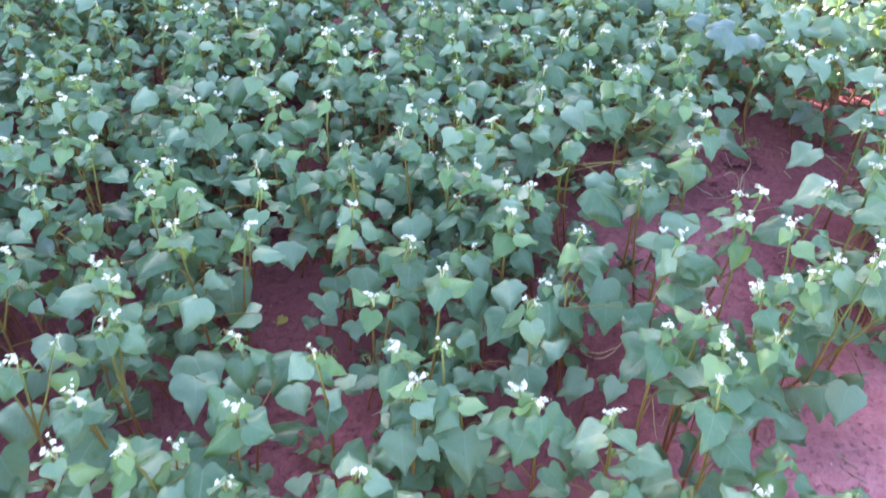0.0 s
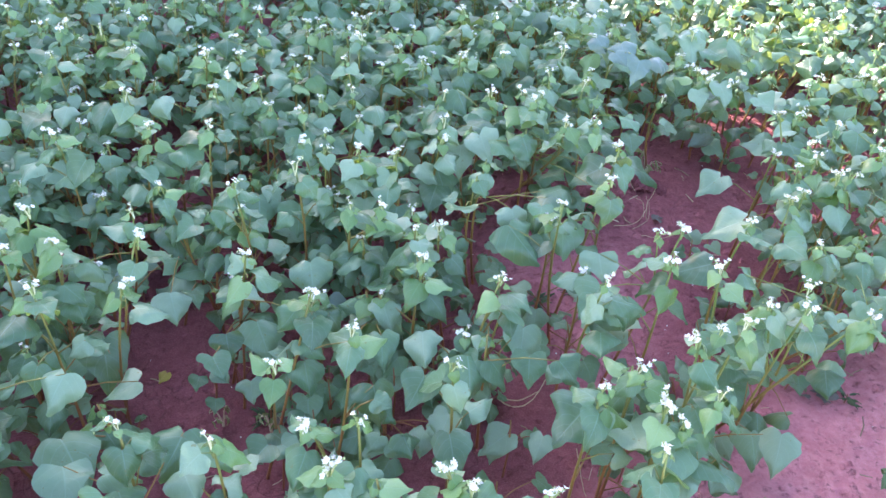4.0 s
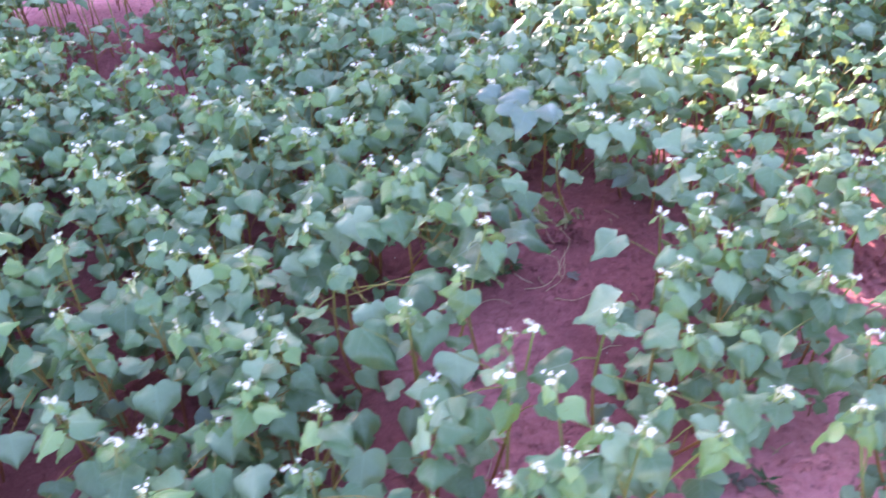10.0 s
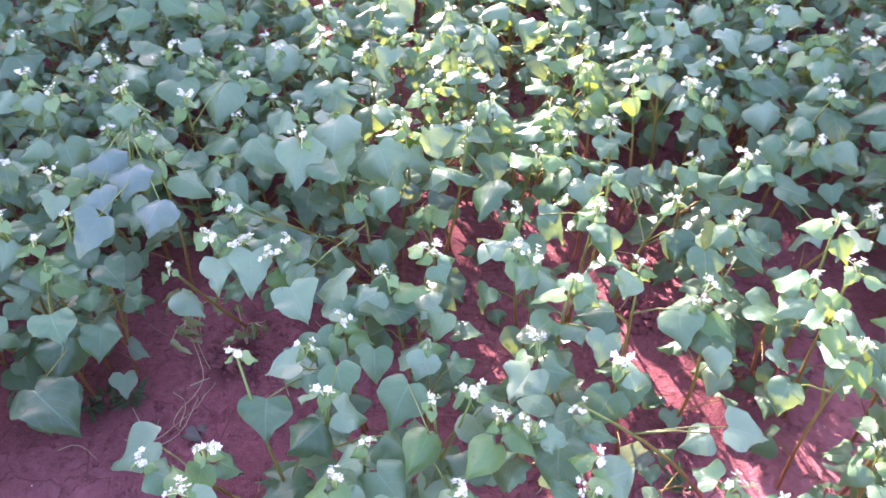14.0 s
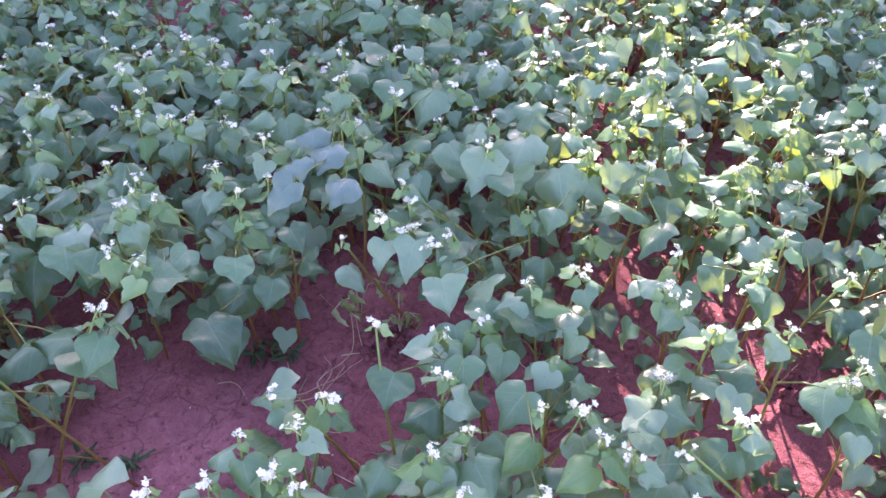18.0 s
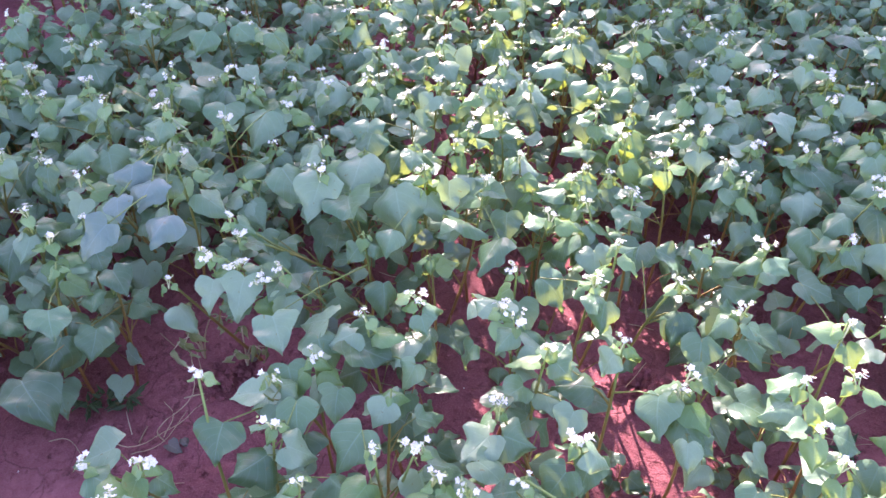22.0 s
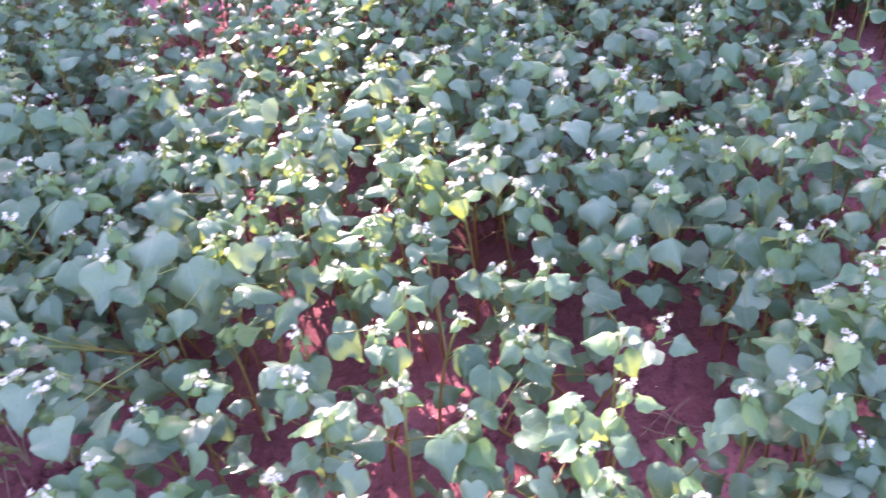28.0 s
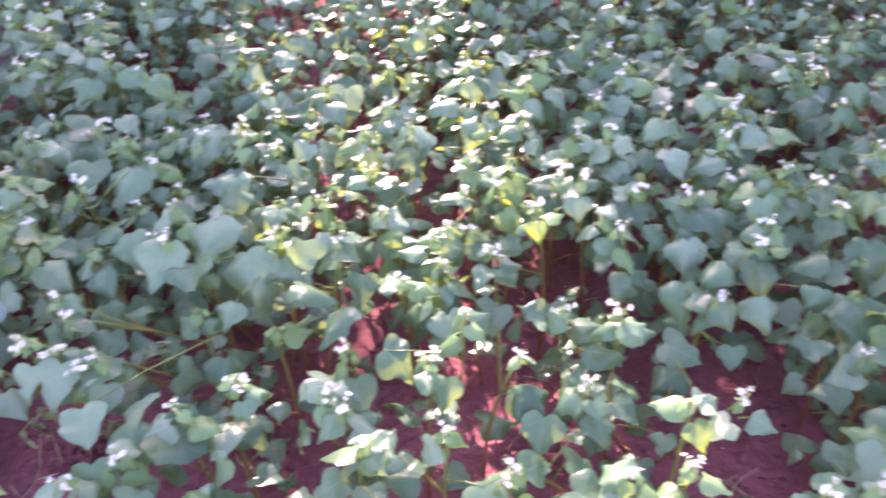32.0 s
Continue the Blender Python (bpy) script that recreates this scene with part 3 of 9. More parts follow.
bare(-0.47, 0.93, 0.030, 0.030, -0.34, 0.92, 0.23)
bare(-0.28, 0.89, 0.023, 0.023, -0.16, 0.88, 0.23)
bare(-0.37, 0.87, 0.026, 0.026, -0.26, 0.87, 0.23)
bare(0.40, 1.85, 0.029, 0.029, 0.47, 1.79, 0.26)
bare(0.75, 1.29, 0.030, 0.030, 0.80, 1.27, 0.30)
bare(0.93, 1.37, 0.023, 0.023, 0.98, 1.33, 0.30)
bare(0.84, 1.23, 0.024, 0.024, 0.89, 1.20, 0.30)
bare(0.75, 1.03, 0.025, 0.025, 0.80, 1.01, 0.30)
bare(0.32, 1.06, 0.023, 0.023, 0.40, 1.05, 0.23)
bare(0.24, 1.68, 0.028, 0.028, 0.33, 1.63, 0.23)
bare(-0.78, 1.79, 0.030, 0.030, -0.64, 1.74, 0.23)
bare(-0.72, 1.84, 0.028, 0.028, -0.58, 1.79, 0.23)
bare(-0.01, 2.62, 0.036, 0.036, 0.08, 2.52, 0.23)
bare(0.01, 2.33, 0.035, 0.035, 0.11, 2.24, 0.23)
bare(-0.44, 2.65, 0.033, 0.033, -0.32, 2.54, 0.23)
bare(-0.82, 1.99, 0.033, 0.033, -0.68, 1.93, 0.23)
bare(-0.72, 0.85, 0.028, 0.028, -0.47, 0.87, 0.23)
bare(-0.66, 0.88, 0.020, 0.020, -0.41, 0.89, 0.23)
bare(-0.59, 0.78, 0.035, 0.035, -0.34, 0.80, 0.23)
bare(-0.70, 0.74, 0.030, 0.030, -0.45, 0.76, 0.23)
bare(-0.36, 0.94, 0.020, 0.020, -0.12, 0.95, 0.23)
bare(-0.75, 1.08, 0.032, 0.032, -0.50, 1.08, 0.23)
bare(-0.85, 0.99, 0.029, 0.029, -0.59, 0.99, 0.23)
bare(-0.43, 0.72, 0.033, 0.033, -0.19, 0.74, 0.23)
bare(-0.52, 0.76, 0.022, 0.022, -0.27, 0.77, 0.23)
bare(-0.76, 1.59, 0.030, 0.030, -0.50, 1.57, 0.23)
bare(-0.22, 1.22, 0.022, 0.022, 0.01, 1.21, 0.23)
bare(-0.18, 0.83, 0.022, 0.022, 0.05, 0.85, 0.23)
bare(0.24, 1.08, 0.033, 0.033, 0.45, 1.08, 0.23)
bare(0.05, 0.75, 0.031, 0.031, 0.27, 0.77, 0.23)
bare(-0.05, 0.76, 0.024, 0.024, 0.17, 0.78, 0.23)
bare(0.07, 1.05, 0.028, 0.028, 0.29, 1.06, 0.23)
bare(0.23, 1.42, 0.034, 0.034, -0.46, 0.91, 0.26)
bare(0.38, 1.44, 0.030, 0.030, -0.32, 0.92, 0.26)
bare(0.38, 1.65, 0.033, 0.033, -0.33, 1.11, 0.26)
bare(0.45, 1.81, 0.034, 0.034, -0.27, 1.25, 0.22)
bare(0.52, 1.64, 0.027, 0.027, -0.20, 1.10, 0.22)
bare(0.25, 1.64, 0.029, 0.029, -0.45, 1.10, 0.26)
bare(0.06, 1.62, 0.035, 0.035, -0.61, 1.09, 0.23)
bare(0.14, 1.30, 0.036, 0.036, -0.54, 0.80, 0.26)
bare(0.57, 1.25, 0.030, 0.030, -0.15, 0.75, 0.30)
bare(0.73, 1.26, 0.024, 0.024, -0.01, 0.76, 0.30)
bare(0.90, 1.56, 0.026, 0.026, 0.14, 1.03, 0.30)
bare(1.07, 1.78, 0.035, 0.035, 0.29, 1.22, 0.30)
bare(0.98, 1.83, 0.027, 0.027, 0.20, 1.27, 0.30)
bare(1.11, 1.59, 0.027, 0.027, 0.32, 1.06, 0.30)
bare(1.06, 1.66, 0.020, 0.020, 0.28, 1.12, 0.30)
bare(1.03, 2.18, 0.036, 0.036, 0.25, 1.58, 0.30)
bare(0.93, 2.26, 0.033, 0.033, 0.16, 1.65, 0.30)
bare(0.64, 2.43, 0.036, 0.036, -0.10, 1.80, 0.30)
bare(0.57, 2.10, 0.027, 0.027, -0.16, 1.51, 0.34)
bare(0.65, 2.02, 0.024, 0.024, -0.09, 1.43, 0.34)
bare(0.56, 1.95, 0.023, 0.023, -0.17, 1.37, 0.34)
bare(0.18, 2.14, 0.026, 0.026, -0.50, 1.54, 0.26)
bare(0.01, 2.38, 0.036, 0.036, -0.66, 1.76, 0.23)
bare(-0.15, 2.31, 0.036, 0.036, -0.80, 1.69, 0.23)
bare(0.33, 1.86, 0.029, 0.029, -0.37, 1.29, 0.26)
bare(0.07, 2.79, 0.036, 0.036, -0.60, 2.12, 0.23)
bare(1.34, 1.50, 0.029, 0.029, 0.52, 0.98, 0.30)
bare(1.38, 2.16, 0.028, 0.028, 0.55, 1.56, 0.30)
bare(0.96, 1.39, 0.023, 0.023, 0.18, 0.88, 0.30)
bare(0.84, 1.25, 0.021, 0.021, 0.08, 0.75, 0.30)
bare(1.52, 2.16, 0.024, 0.024, 0.68, 1.56, 0.30)
bare(0.89, 1.88, 0.024, 0.024, 0.13, 1.31, 0.30)
bare(0.83, 1.85, 0.024, 0.024, 0.07, 1.29, 0.30)
bare(-0.08, 2.05, 0.036, 0.036, -0.74, 1.47, 0.23)
bare(0.83, 2.06, 0.033, 0.033, -0.24, 1.25, 0.30)
bare(0.75, 2.07, 0.030, 0.030, -0.31, 1.27, 0.30)
bare(1.06, 2.07, 0.029, 0.029, -0.02, 1.26, 0.30)
bare(1.14, 2.12, 0.022, 0.022, 0.06, 1.31, 0.30)
bare(1.07, 2.21, 0.031, 0.031, -0.01, 1.39, 0.30)
bare(1.16, 1.86, 0.030, 0.030, 0.07, 1.07, 0.30)
bare(0.85, 1.61, 0.024, 0.024, -0.21, 0.83, 0.30)
bare(1.05, 1.65, 0.019, 0.019, -0.03, 0.88, 0.30)
bare(1.26, 1.95, 0.028, 0.028, 0.16, 1.15, 0.30)
bare(1.49, 1.89, 0.021, 0.021, 0.37, 1.10, 0.30)
bare(1.45, 1.67, 0.025, 0.025, 0.34, 0.89, 0.30)
bare(1.50, 1.59, 0.015, 0.015, 0.38, 0.82, 0.30)
bare(1.62, 1.85, 0.017, 0.017, 0.49, 1.06, 0.30)
bare(0.36, 2.05, 0.024, 0.024, -0.67, 1.24, 0.34)
bare(0.39, 1.94, 0.019, 0.019, -0.65, 1.14, 0.34)
bare(1.02, 1.40, 0.016, 0.016, -0.06, 0.64, 0.30)
bare(1.20, 1.50, 0.021, 0.021, 0.11, 0.74, 0.30)
bare(1.35, 1.54, 0.019, 0.019, 0.25, 0.77, 0.30)
bare(1.52, 1.47, 0.023, 0.023, 0.40, 0.71, 0.30)
bare(1.44, 1.46, 0.020, 0.020, 0.33, 0.70, 0.30)
bare(0.49, 1.61, 0.023, 0.023, -0.55, 0.83, 0.22)
bare(0.47, 1.49, 0.025, 0.025, -0.57, 0.72, 0.08)
bare(0.24, 1.86, 0.025, 0.025, -0.78, 1.06, 0.26)
bare(1.75, 2.06, 0.027, 0.027, 0.62, 1.25, 0.30)
bare(1.61, 1.72, 0.026, 0.026, 0.49, 0.93, 0.30)
bare(0.93, 1.98, 0.019, 0.019, -0.14, 1.17, 0.30)
bare(1.75, 1.69, 0.022, 0.022, 0.62, 0.91, 0.30)
bare(1.31, 1.61, 0.018, 0.018, 0.21, 0.83, 0.30)
bare(1.59, 1.54, 0.018, 0.018, 0.47, 0.77, 0.30)
bare(0.44, 1.14, 0.027, 0.027, 0.15, 0.91, 0.26)
bare(0.24, 1.18, 0.025, 0.025, -0.04, 0.95, 0.23)
bare(0.43, 1.27, 0.028, 0.028, 0.13, 1.03, 0.26)
bare(0.52, 1.19, 0.024, 0.024, 0.22, 0.96, 0.26)
bare(0.05, 1.30, 0.036, 0.036, -0.20, 1.05, 0.23)
bare(-0.15, 1.36, 0.032, 0.032, -0.39, 1.11, 0.23)
bare(-0.33, 1.73, 0.031, 0.031, -0.54, 1.44, 0.23)
bare(0.41, 1.56, 0.032, 0.032, 0.12, 1.29, 0.26)
bare(0.23, 1.74, 0.027, 0.027, -0.04, 1.45, 0.23)
bare(0.89, 1.19, 0.021, 0.021, 0.55, 0.96, 0.30)
bare(1.16, 1.26, 0.031, 0.031, 0.79, 1.02, 0.30)
bare(0.88, 1.02, 0.021, 0.021, 0.54, 0.81, 0.30)
bare(0.81, 1.02, 0.016, 0.016, 0.48, 0.81, 0.30)
bare(0.95, 1.16, 0.021, 0.021, 0.61, 0.93, 0.30)
bare(0.13, 1.08, 0.024, 0.024, -0.13, 0.86, 0.23)
bare(0.23, 1.08, 0.030, 0.030, -0.04, 0.86, 0.23)
bare(0.66, 1.00, 0.025, 0.025, 0.34, 0.78, 0.30)
bare(-0.20, 2.16, 0.036, 0.036, -0.43, 1.83, 0.23)
bare(-0.58, 2.74, 0.036, 0.036, -0.77, 2.35, 0.23)
bare(-0.61, 2.51, 0.036, 0.036, -0.79, 2.14, 0.23)
bare(0.07, 1.56, 0.029, 0.029, -0.96, 0.81, 0.26)
bare(0.61, 1.40, 0.026, 0.026, -0.47, 0.66, 0.22)
bare(-0.24, 1.92, 0.032, 0.032, -1.24, 1.14, 0.23)
bare(0.79, 1.69, 0.026, 0.026, -0.30, 0.93, 0.30)
bare(0.87, 1.69, 0.024, 0.024, -0.23, 0.93, 0.30)
bare(0.88, 1.54, 0.021, 0.021, -0.22, 0.79, 0.30)
bare(-0.19, 2.25, 0.032, 0.032, -1.20, 1.44, 0.23)
bare(-0.36, 2.23, 0.033, 0.033, -1.36, 1.42, 0.23)
bare(-0.21, 2.66, 0.036, 0.036, -1.22, 1.82, 0.23)
bare(0.41, 2.38, 0.032, 0.032, -0.65, 1.56, 0.30)
bare(0.07, 2.81, 0.035, 0.035, -0.96, 1.96, 0.26)
bare(1.71, 2.41, 0.024, 0.024, 0.44, 1.55, 0.30)
bare(1.50, 2.01, 0.023, 0.023, -0.09, 0.96, 0.30)
bare(1.73, 2.09, 0.026, 0.026, 0.12, 1.03, 0.30)
bare(1.70, 2.27, 0.026, 0.026, 0.10, 1.20, 0.30)
bare(1.59, 2.26, 0.026, 0.026, 0.00, 1.19, 0.30)
bare(1.94, 2.27, 0.030, 0.030, 0.31, 1.20, 0.30)
bare(1.83, 2.26, 0.030, 0.030, 0.21, 1.19, 0.30)
bare(1.97, 2.07, 0.021, 0.021, 0.34, 1.02, 0.30)
bare(1.89, 2.09, 0.028, 0.028, 0.27, 1.04, 0.30)
bare(2.22, 2.06, 0.027, 0.027, 0.56, 1.01, 0.30)
bare(2.31, 2.10, 0.023, 0.023, 0.64, 1.05, 0.30)
bare(2.14, 2.01, 0.021, 0.021, 0.49, 0.97, 0.30)
bare(2.22, 1.98, 0.025, 0.025, 0.56, 0.94, 0.30)
bare(1.16, 1.95, 0.022, 0.022, -0.39, 0.91, 0.30)
bare(1.43, 1.94, 0.023, 0.023, -0.15, 0.90, 0.30)
bare(0.96, 1.91, 0.028, 0.028, -0.56, 0.87, 0.30)
bare(1.18, 1.79, 0.019, 0.019, -0.37, 0.77, 0.30)
bare(1.35, 1.74, 0.024, 0.024, -0.22, 0.72, 0.30)
bare(1.82, 1.89, 0.016, 0.016, 0.20, 0.86, 0.30)
bare(1.89, 1.84, 0.025, 0.025, 0.27, 0.81, 0.30)
bare(1.82, 1.78, 0.021, 0.021, 0.20, 0.76, 0.30)
bare(1.16, 2.58, 0.026, 0.026, -0.38, 1.48, 0.30)
bare(2.02, 2.87, 0.029, 0.029, 0.38, 1.73, 0.30)
bare(0.86, 2.59, 0.027, 0.027, -0.65, 1.48, 0.30)
bare(0.74, 2.73, 0.029, 0.029, -0.76, 1.60, 0.30)
bare(2.03, 2.47, 0.033, 0.033, 0.39, 1.37, 0.30)
bare(1.80, 2.43, 0.024, 0.024, 0.18, 1.34, 0.30)
bare(2.12, 1.75, 0.029, 0.029, 0.47, 0.73, 0.30)
bare(2.00, 1.74, 0.022, 0.022, 0.36, 0.72, 0.30)
bare(0.96, 2.59, 0.031, 0.031, -0.56, 1.48, 0.30)
bare(2.52, 2.50, 0.065, 0.080, 0.80, 1.42)
bare(2.60, 2.36, 0.050, 0.080, 0.86, 1.34)
mass = Mass()
grower = random.Random(5)
PARTS_LIMIT = 346
made = 0


def plant(x, y, heads=(), leaves=(), h=None, pale=False):
    """One buckwheat plant. heads: its flower heads, off its foot; leaves: its broad leaves (place of the blade, width, heading of the tip)."""
    global made
    rng = grower
    if heads or leaves:
        # the foot stands at the edge of a clearing, not in it
        for cx, cy, a, b, sx, sy, above in CLEARINGS:
            if above < 0 and ((x - cx) / a) ** 2 + ((y - cy) / b) ** 2 < 1.2:
                step = Vector((sx, sy)).normalized() * 0.11
                x, y = x + step.x, y + step.y
                heads = [(p[0] - step.x, p[1] - step.y, p[2]) for p in heads]
                leaves = [(p[0] - step.x, p[1] - step.y, *p[2:]) for p in leaves]
                break
    z0 = ground_height(x, y) - 0.004
    foot = Vector((x, y, z0))
    if h is None:
        h = max([p[2] for p in heads] + [p[2] + 0.03 for p in leaves]) - 0.012
    tops = [Vector(p) for p in heads] or [Vector((rng.uniform(-0.02, 0.02), rng.uniform(-0.02, 0.02), h))]
    if not heads and rng.random() < (0.60 if made >= PARTS_LIMIT else 0.12):
        tops = [Vector((rng.uniform(-0.03, 0.03), rng.uniform(-0.03, 0.03), h + 0.01))]
        bloom = True
    else:
        bloom = bool(heads)
    apex = tops[0]
    stalks, blades, knots = [], [], []
    bend = Vector((rng.uniform(-0.012, 0.012), rng.uniform(-0.012, 0.012), 0))

    def on_stem(t):
        return apex * t + bend * math.sin(t * math.pi) * 1.5

    steps = [on_stem(k / 6) for k in range(7)]
    stalks.append(tube(steps, [0.0030 - 0.0015 * k / 6 for k in range(7)]))
    for top in tops[1:]:
        a = on_stem(0.62)
        stalks.append(tube([a, a.lerp(top, 0.5) + Vector((0, 0, -0.008)), top], (0.0022, 0.0017, 0.0012), 5))
    turn = rng.uniform(0, 360)
    for dx, dy, lz, w, heading, *broad in leaves:
        heading += rng.gauss(0, 12 if broad else 48)
        along = Vector((math.cos(radians(heading)), math.sin(radians(heading)), 0))
        facing = along * math.tan(radians(min(58, max(2, rng.gauss(19, 8 if broad else 13))))) + Vector((rng.gauss(0, 0.16 if broad else 0.26), rng.gauss(0, 0.14 if broad else 0.22), 1))
        m = leaf_pose((0, 0, 0), heading, facing, w * (1.0 if broad else 0.97))
        at = Vector((dx, dy, lz)) - m.to_3x3() @ Vector((0, 0.30, 0))
        m.translation = at
        if not broad and leaf_over_bare(foot, m, 0.65):
            continue
        blades.append((m, 0))
        knots.append((at, w))
    own = bool(heads or leaves)
    count = max(5, 8 - len(leaves)) if own else 14
    for k in range(count):
        turn += 137.5 + rng.uniform(-25, 25)
        t = 0.16 + (0.66 if own else 0.70) * (k + rng.random() * 0.6) / count
        w = (0.058 - 0.016 * t) * rng.uniform(0.62, 1.25) * (1.0 if own else 0.86)
        out = Vector((math.cos(radians(turn)), math.sin(radians(turn)), 0))
        at = on_stem(t) + out * (0.060 - 0.040 * t) * rng.uniform(0.6, 1.3) + Vector((0, 0, 0.020))
        facing = out * math.tan(radians(min(55, max(-12, rng.gauss(17, 15))))) + Vector((rng.gauss(0, 0.24), -0.08 + rng.gauss(0, 0.24), 1))
        kind = 0
        if rng.random() < 0.03:
            facing = out * 1.6 + Vector((rng.gauss(0, 0.8), rng.gauss(0, 0.8), 0.35))
            kind = 2
        m = leaf_pose(at, turn + rng.uniform(-30, 30), facing, w)
        if leaf_over_bare(foot, m, 0.85):
            continue
        blades.append((m, kind))
        knots.append((at, w))
    for at, w in knots:
        t = min(0.92, max(0.12, (at.z - 0.030 - rng.random() * 0.02) / apex.z))
        a = on_stem(t)
        stalks.append(tube([a, a.lerp(at, 0.55) + Vector((0, 0, 0.006)), at], (0.0013, 0.0010, 0.0008), 4))
    for top in tops:
        # the leaves that stand round each flower head, close below it
        for k in range(3 if bloom else 2):
            turn += 122 + rng.uniform(-25, 25)
            out = Vector((math.cos(radians(turn)), math.sin(radians(turn)), 0))
            drop = rng.uniform(0.010, 0.048)
            at = top + out * rng.uniform(0.008, 0.016) - Vector((0, 0, drop))
            facing = out * math.tan(radians(rng.uniform(2, 42))) + Vector((rng.gauss(0, 0.2), -0.10 + rng.gauss(0, 0.2), 1))
            m = leaf_pose(at, turn, facing, rng.uniform(0.024, 0.036) + 0.5 * drop)
            if over_bare(foot + m @ Vector((0, 0.4, 0)), 0.5):
                continue
            blades.append((m, 0 if rng.random() < 0.70 else 1))
            stalks.append(tube([top - Vector((0, 0, drop + 0.012)), at], (0.0010, 0.0008), 4))
        for k in range(2 if bloom else 3):
            turn += 125
            w = rng.uniform(0.014, 0.026)
            out = Vector((math.cos(radians(turn)), math.sin(radians(turn)), 0))
            facing = out * 0.6 + Vector((0, -0.15, 0.8))
            blades.append((leaf_pose(top + out * 0.006 - Vector((0, 0, 0.010)), turn, facing, w), 1))
    # no bare stalk stands before open soil
    crossing = sum(over_bare(foot + on_stem(t)) for t in (0.25, 0.45, 0.65))
    if (not own and (len(blades) < 9 or crossing > 1 or over_bare(foot + apex, 0.9))) or (y > 2.1 and crossing == 3) or len(blades) < 4:
        return
    verts, faces = [], []
    for v, f in stalks:
        q = len(verts)
        verts += v
        faces += [tuple(q + i for i in face) for face in f]
    if made >= PARTS_LIMIT:
        base = Matrix.Translation(foot)
        mass.add(base, [tuple(v) for v in verts], faces, None, [2] * len(faces))
        for m, kind in blades:
            s = rng.choice(SMALL if kind == 1 else COARSE_LEAVES if x < -1.3 or y > 2.9 or x > 2.9 or y < 0.35 else FAR_LEAVES)
            mass.add(base @ m, s[0], s[1], s[2], [(0, 1, 5)[kind]] * len(s[1]))
        if bloom:
            for top in tops:
                s = rng.choice(HEADS)
                mass.add(base @ Matrix.Translation(top) @ pose(0, 0, 0, 0, 0, rng.uniform(0, 360)) @ Matrix.Scale(rng.uniform(0.62, 0.90), 4), s[0], s[1], None, [3 + k for k in s[2]])
        return
    made += 1
    thing = new("buckwheat_plant")
    thing.empty_display_size = 0.05
    thing.location = foot
    size = "tall" if h > 0.36 else "low" if h < 0.29 else "bushy"
    look_of = "white flower heads and heart-shaped leaves" if bloom else "heart-shaped blue-green leaves, not in flower"
    if pale:
        look_of = "pale, greyish-blue heart-shaped leaves"
    tagged(thing, f"{size} buckwheat plant with {look_of}", "buckwheat plant", "buckwheat plants of the field")
    stem = new("stem", mesh_of("stem", verts, faces, [stem_mat]))
    stem.parent = thing
    for k, (m, kind) in enumerate(blades):
        pick = small_meshes if kind == 1 else pale_meshes if kind == 2 or (pale and k < len(leaves)) else leaf_meshes
        part = new("young_leaf" if kind == 1 else "leaf", rng.choice(pick))
        part.parent = thing
        part.matrix_basis = m
    if bloom:
        for top in tops:
            part = new("flower_head", rng.choice(head_meshes))
            part.parent = thing
            part.matrix_basis = Matrix.Translation(top) @ pose(0, 0, 0, rng.uniform(-15, 15), rng.uniform(-15, 15), rng.uniform(0, 360)) @ Matrix.Scale(rng.uniform(0.72, 1.05), 4)
            part["label"] = "cluster of tiny white flowers and buds"


# ---- the buckwheat, from the camera's side to the far edge ----
plant(-.298, 1.199, [], [(0, -.09, .215, .068, -85, 1)])
plant(.029, 1.026, [], [(0, -.09, .215, .053, -96, 1), (-.056, -.083, .215, .057, -171, 1)])
plant(-.158, 1.465, [], [(0, -.09, .215, .078, -90, 1)])
plant(.457, 1.354, [], [(0, -.09, .25, .085, -171, 1), (.008, -.145, .25, .071, -21, 1)])
plant(.574, 1.415, [], [(0, -.09, .21, .083, -21, 1)])
plant(-.645, 1.51, [], [(0, -.09, .215, .072, -76, 1)])
plant(-.673, 1.67, [], [(0, -.09, .215, .078, -18, 1)])
plant(.624, 1.695, [], [(0, -.09, .33, .064, -90, 1), (.056, -.152, .33, .057, -92, 1), (-.039, -.055, .33, .057, -71, 1), (-.023, -.13, .33, .046, -72, 1)], pale=True)
plant(.615, 1.583, [], [(0, -.09, .33, .055, -90, 1)], pale=True)
plant(1.389, 1.451, [], [(0, -.09, .285, .036, -103, 1)])
plant(.724, .882, [], [(0, -.09, .285, .051, -115, 1)])
plant(-.412, 2.324, [], [(0, -.09, .215, .085, -32, 1)])
plant(.88, 1.518, [], [(0, -.09, .285, .061, -70, 1)])
plant(.598, 2.022, [], [(0, -.09, .285, .075, -67, 1)])
plant(1.693, 1.882, [], [(0, -.09, .285, .062, -60, 1)])
plant(1.119, 1.748, [], [(0, -.09, .285, .066, -114, 1)])
plant(1.762, 1.734, [], [(0, -.09, .285, .038, -98, 1)])
plant(-.569, .43, [(-.022, -.011, .325), (.013, 0, .308)], [])
plant(-.626, .52, [(-.028, -.026, .32), (.002, .001, .311)], [(.006, -.035, .237, .053, -87), (-.037, -.008, .236, .042, -87)])
plant(-.399, .521, [(-.013, -.011, .322)], [(.069, -.015, .262, .059, -87), (-.011, .047, .14, .04, -87), (.008, .042, .215, .079, -5, 1)])
plant(-.508, .526, [(.012, -.013, .311)], [(.013, -.039, .24, .053, -87), (-.055, -.017, .24, .048, -87), (.017, -.001, .231, .055, -47)])
plant(.172, .572, [(.002, -.032, .31)], [])
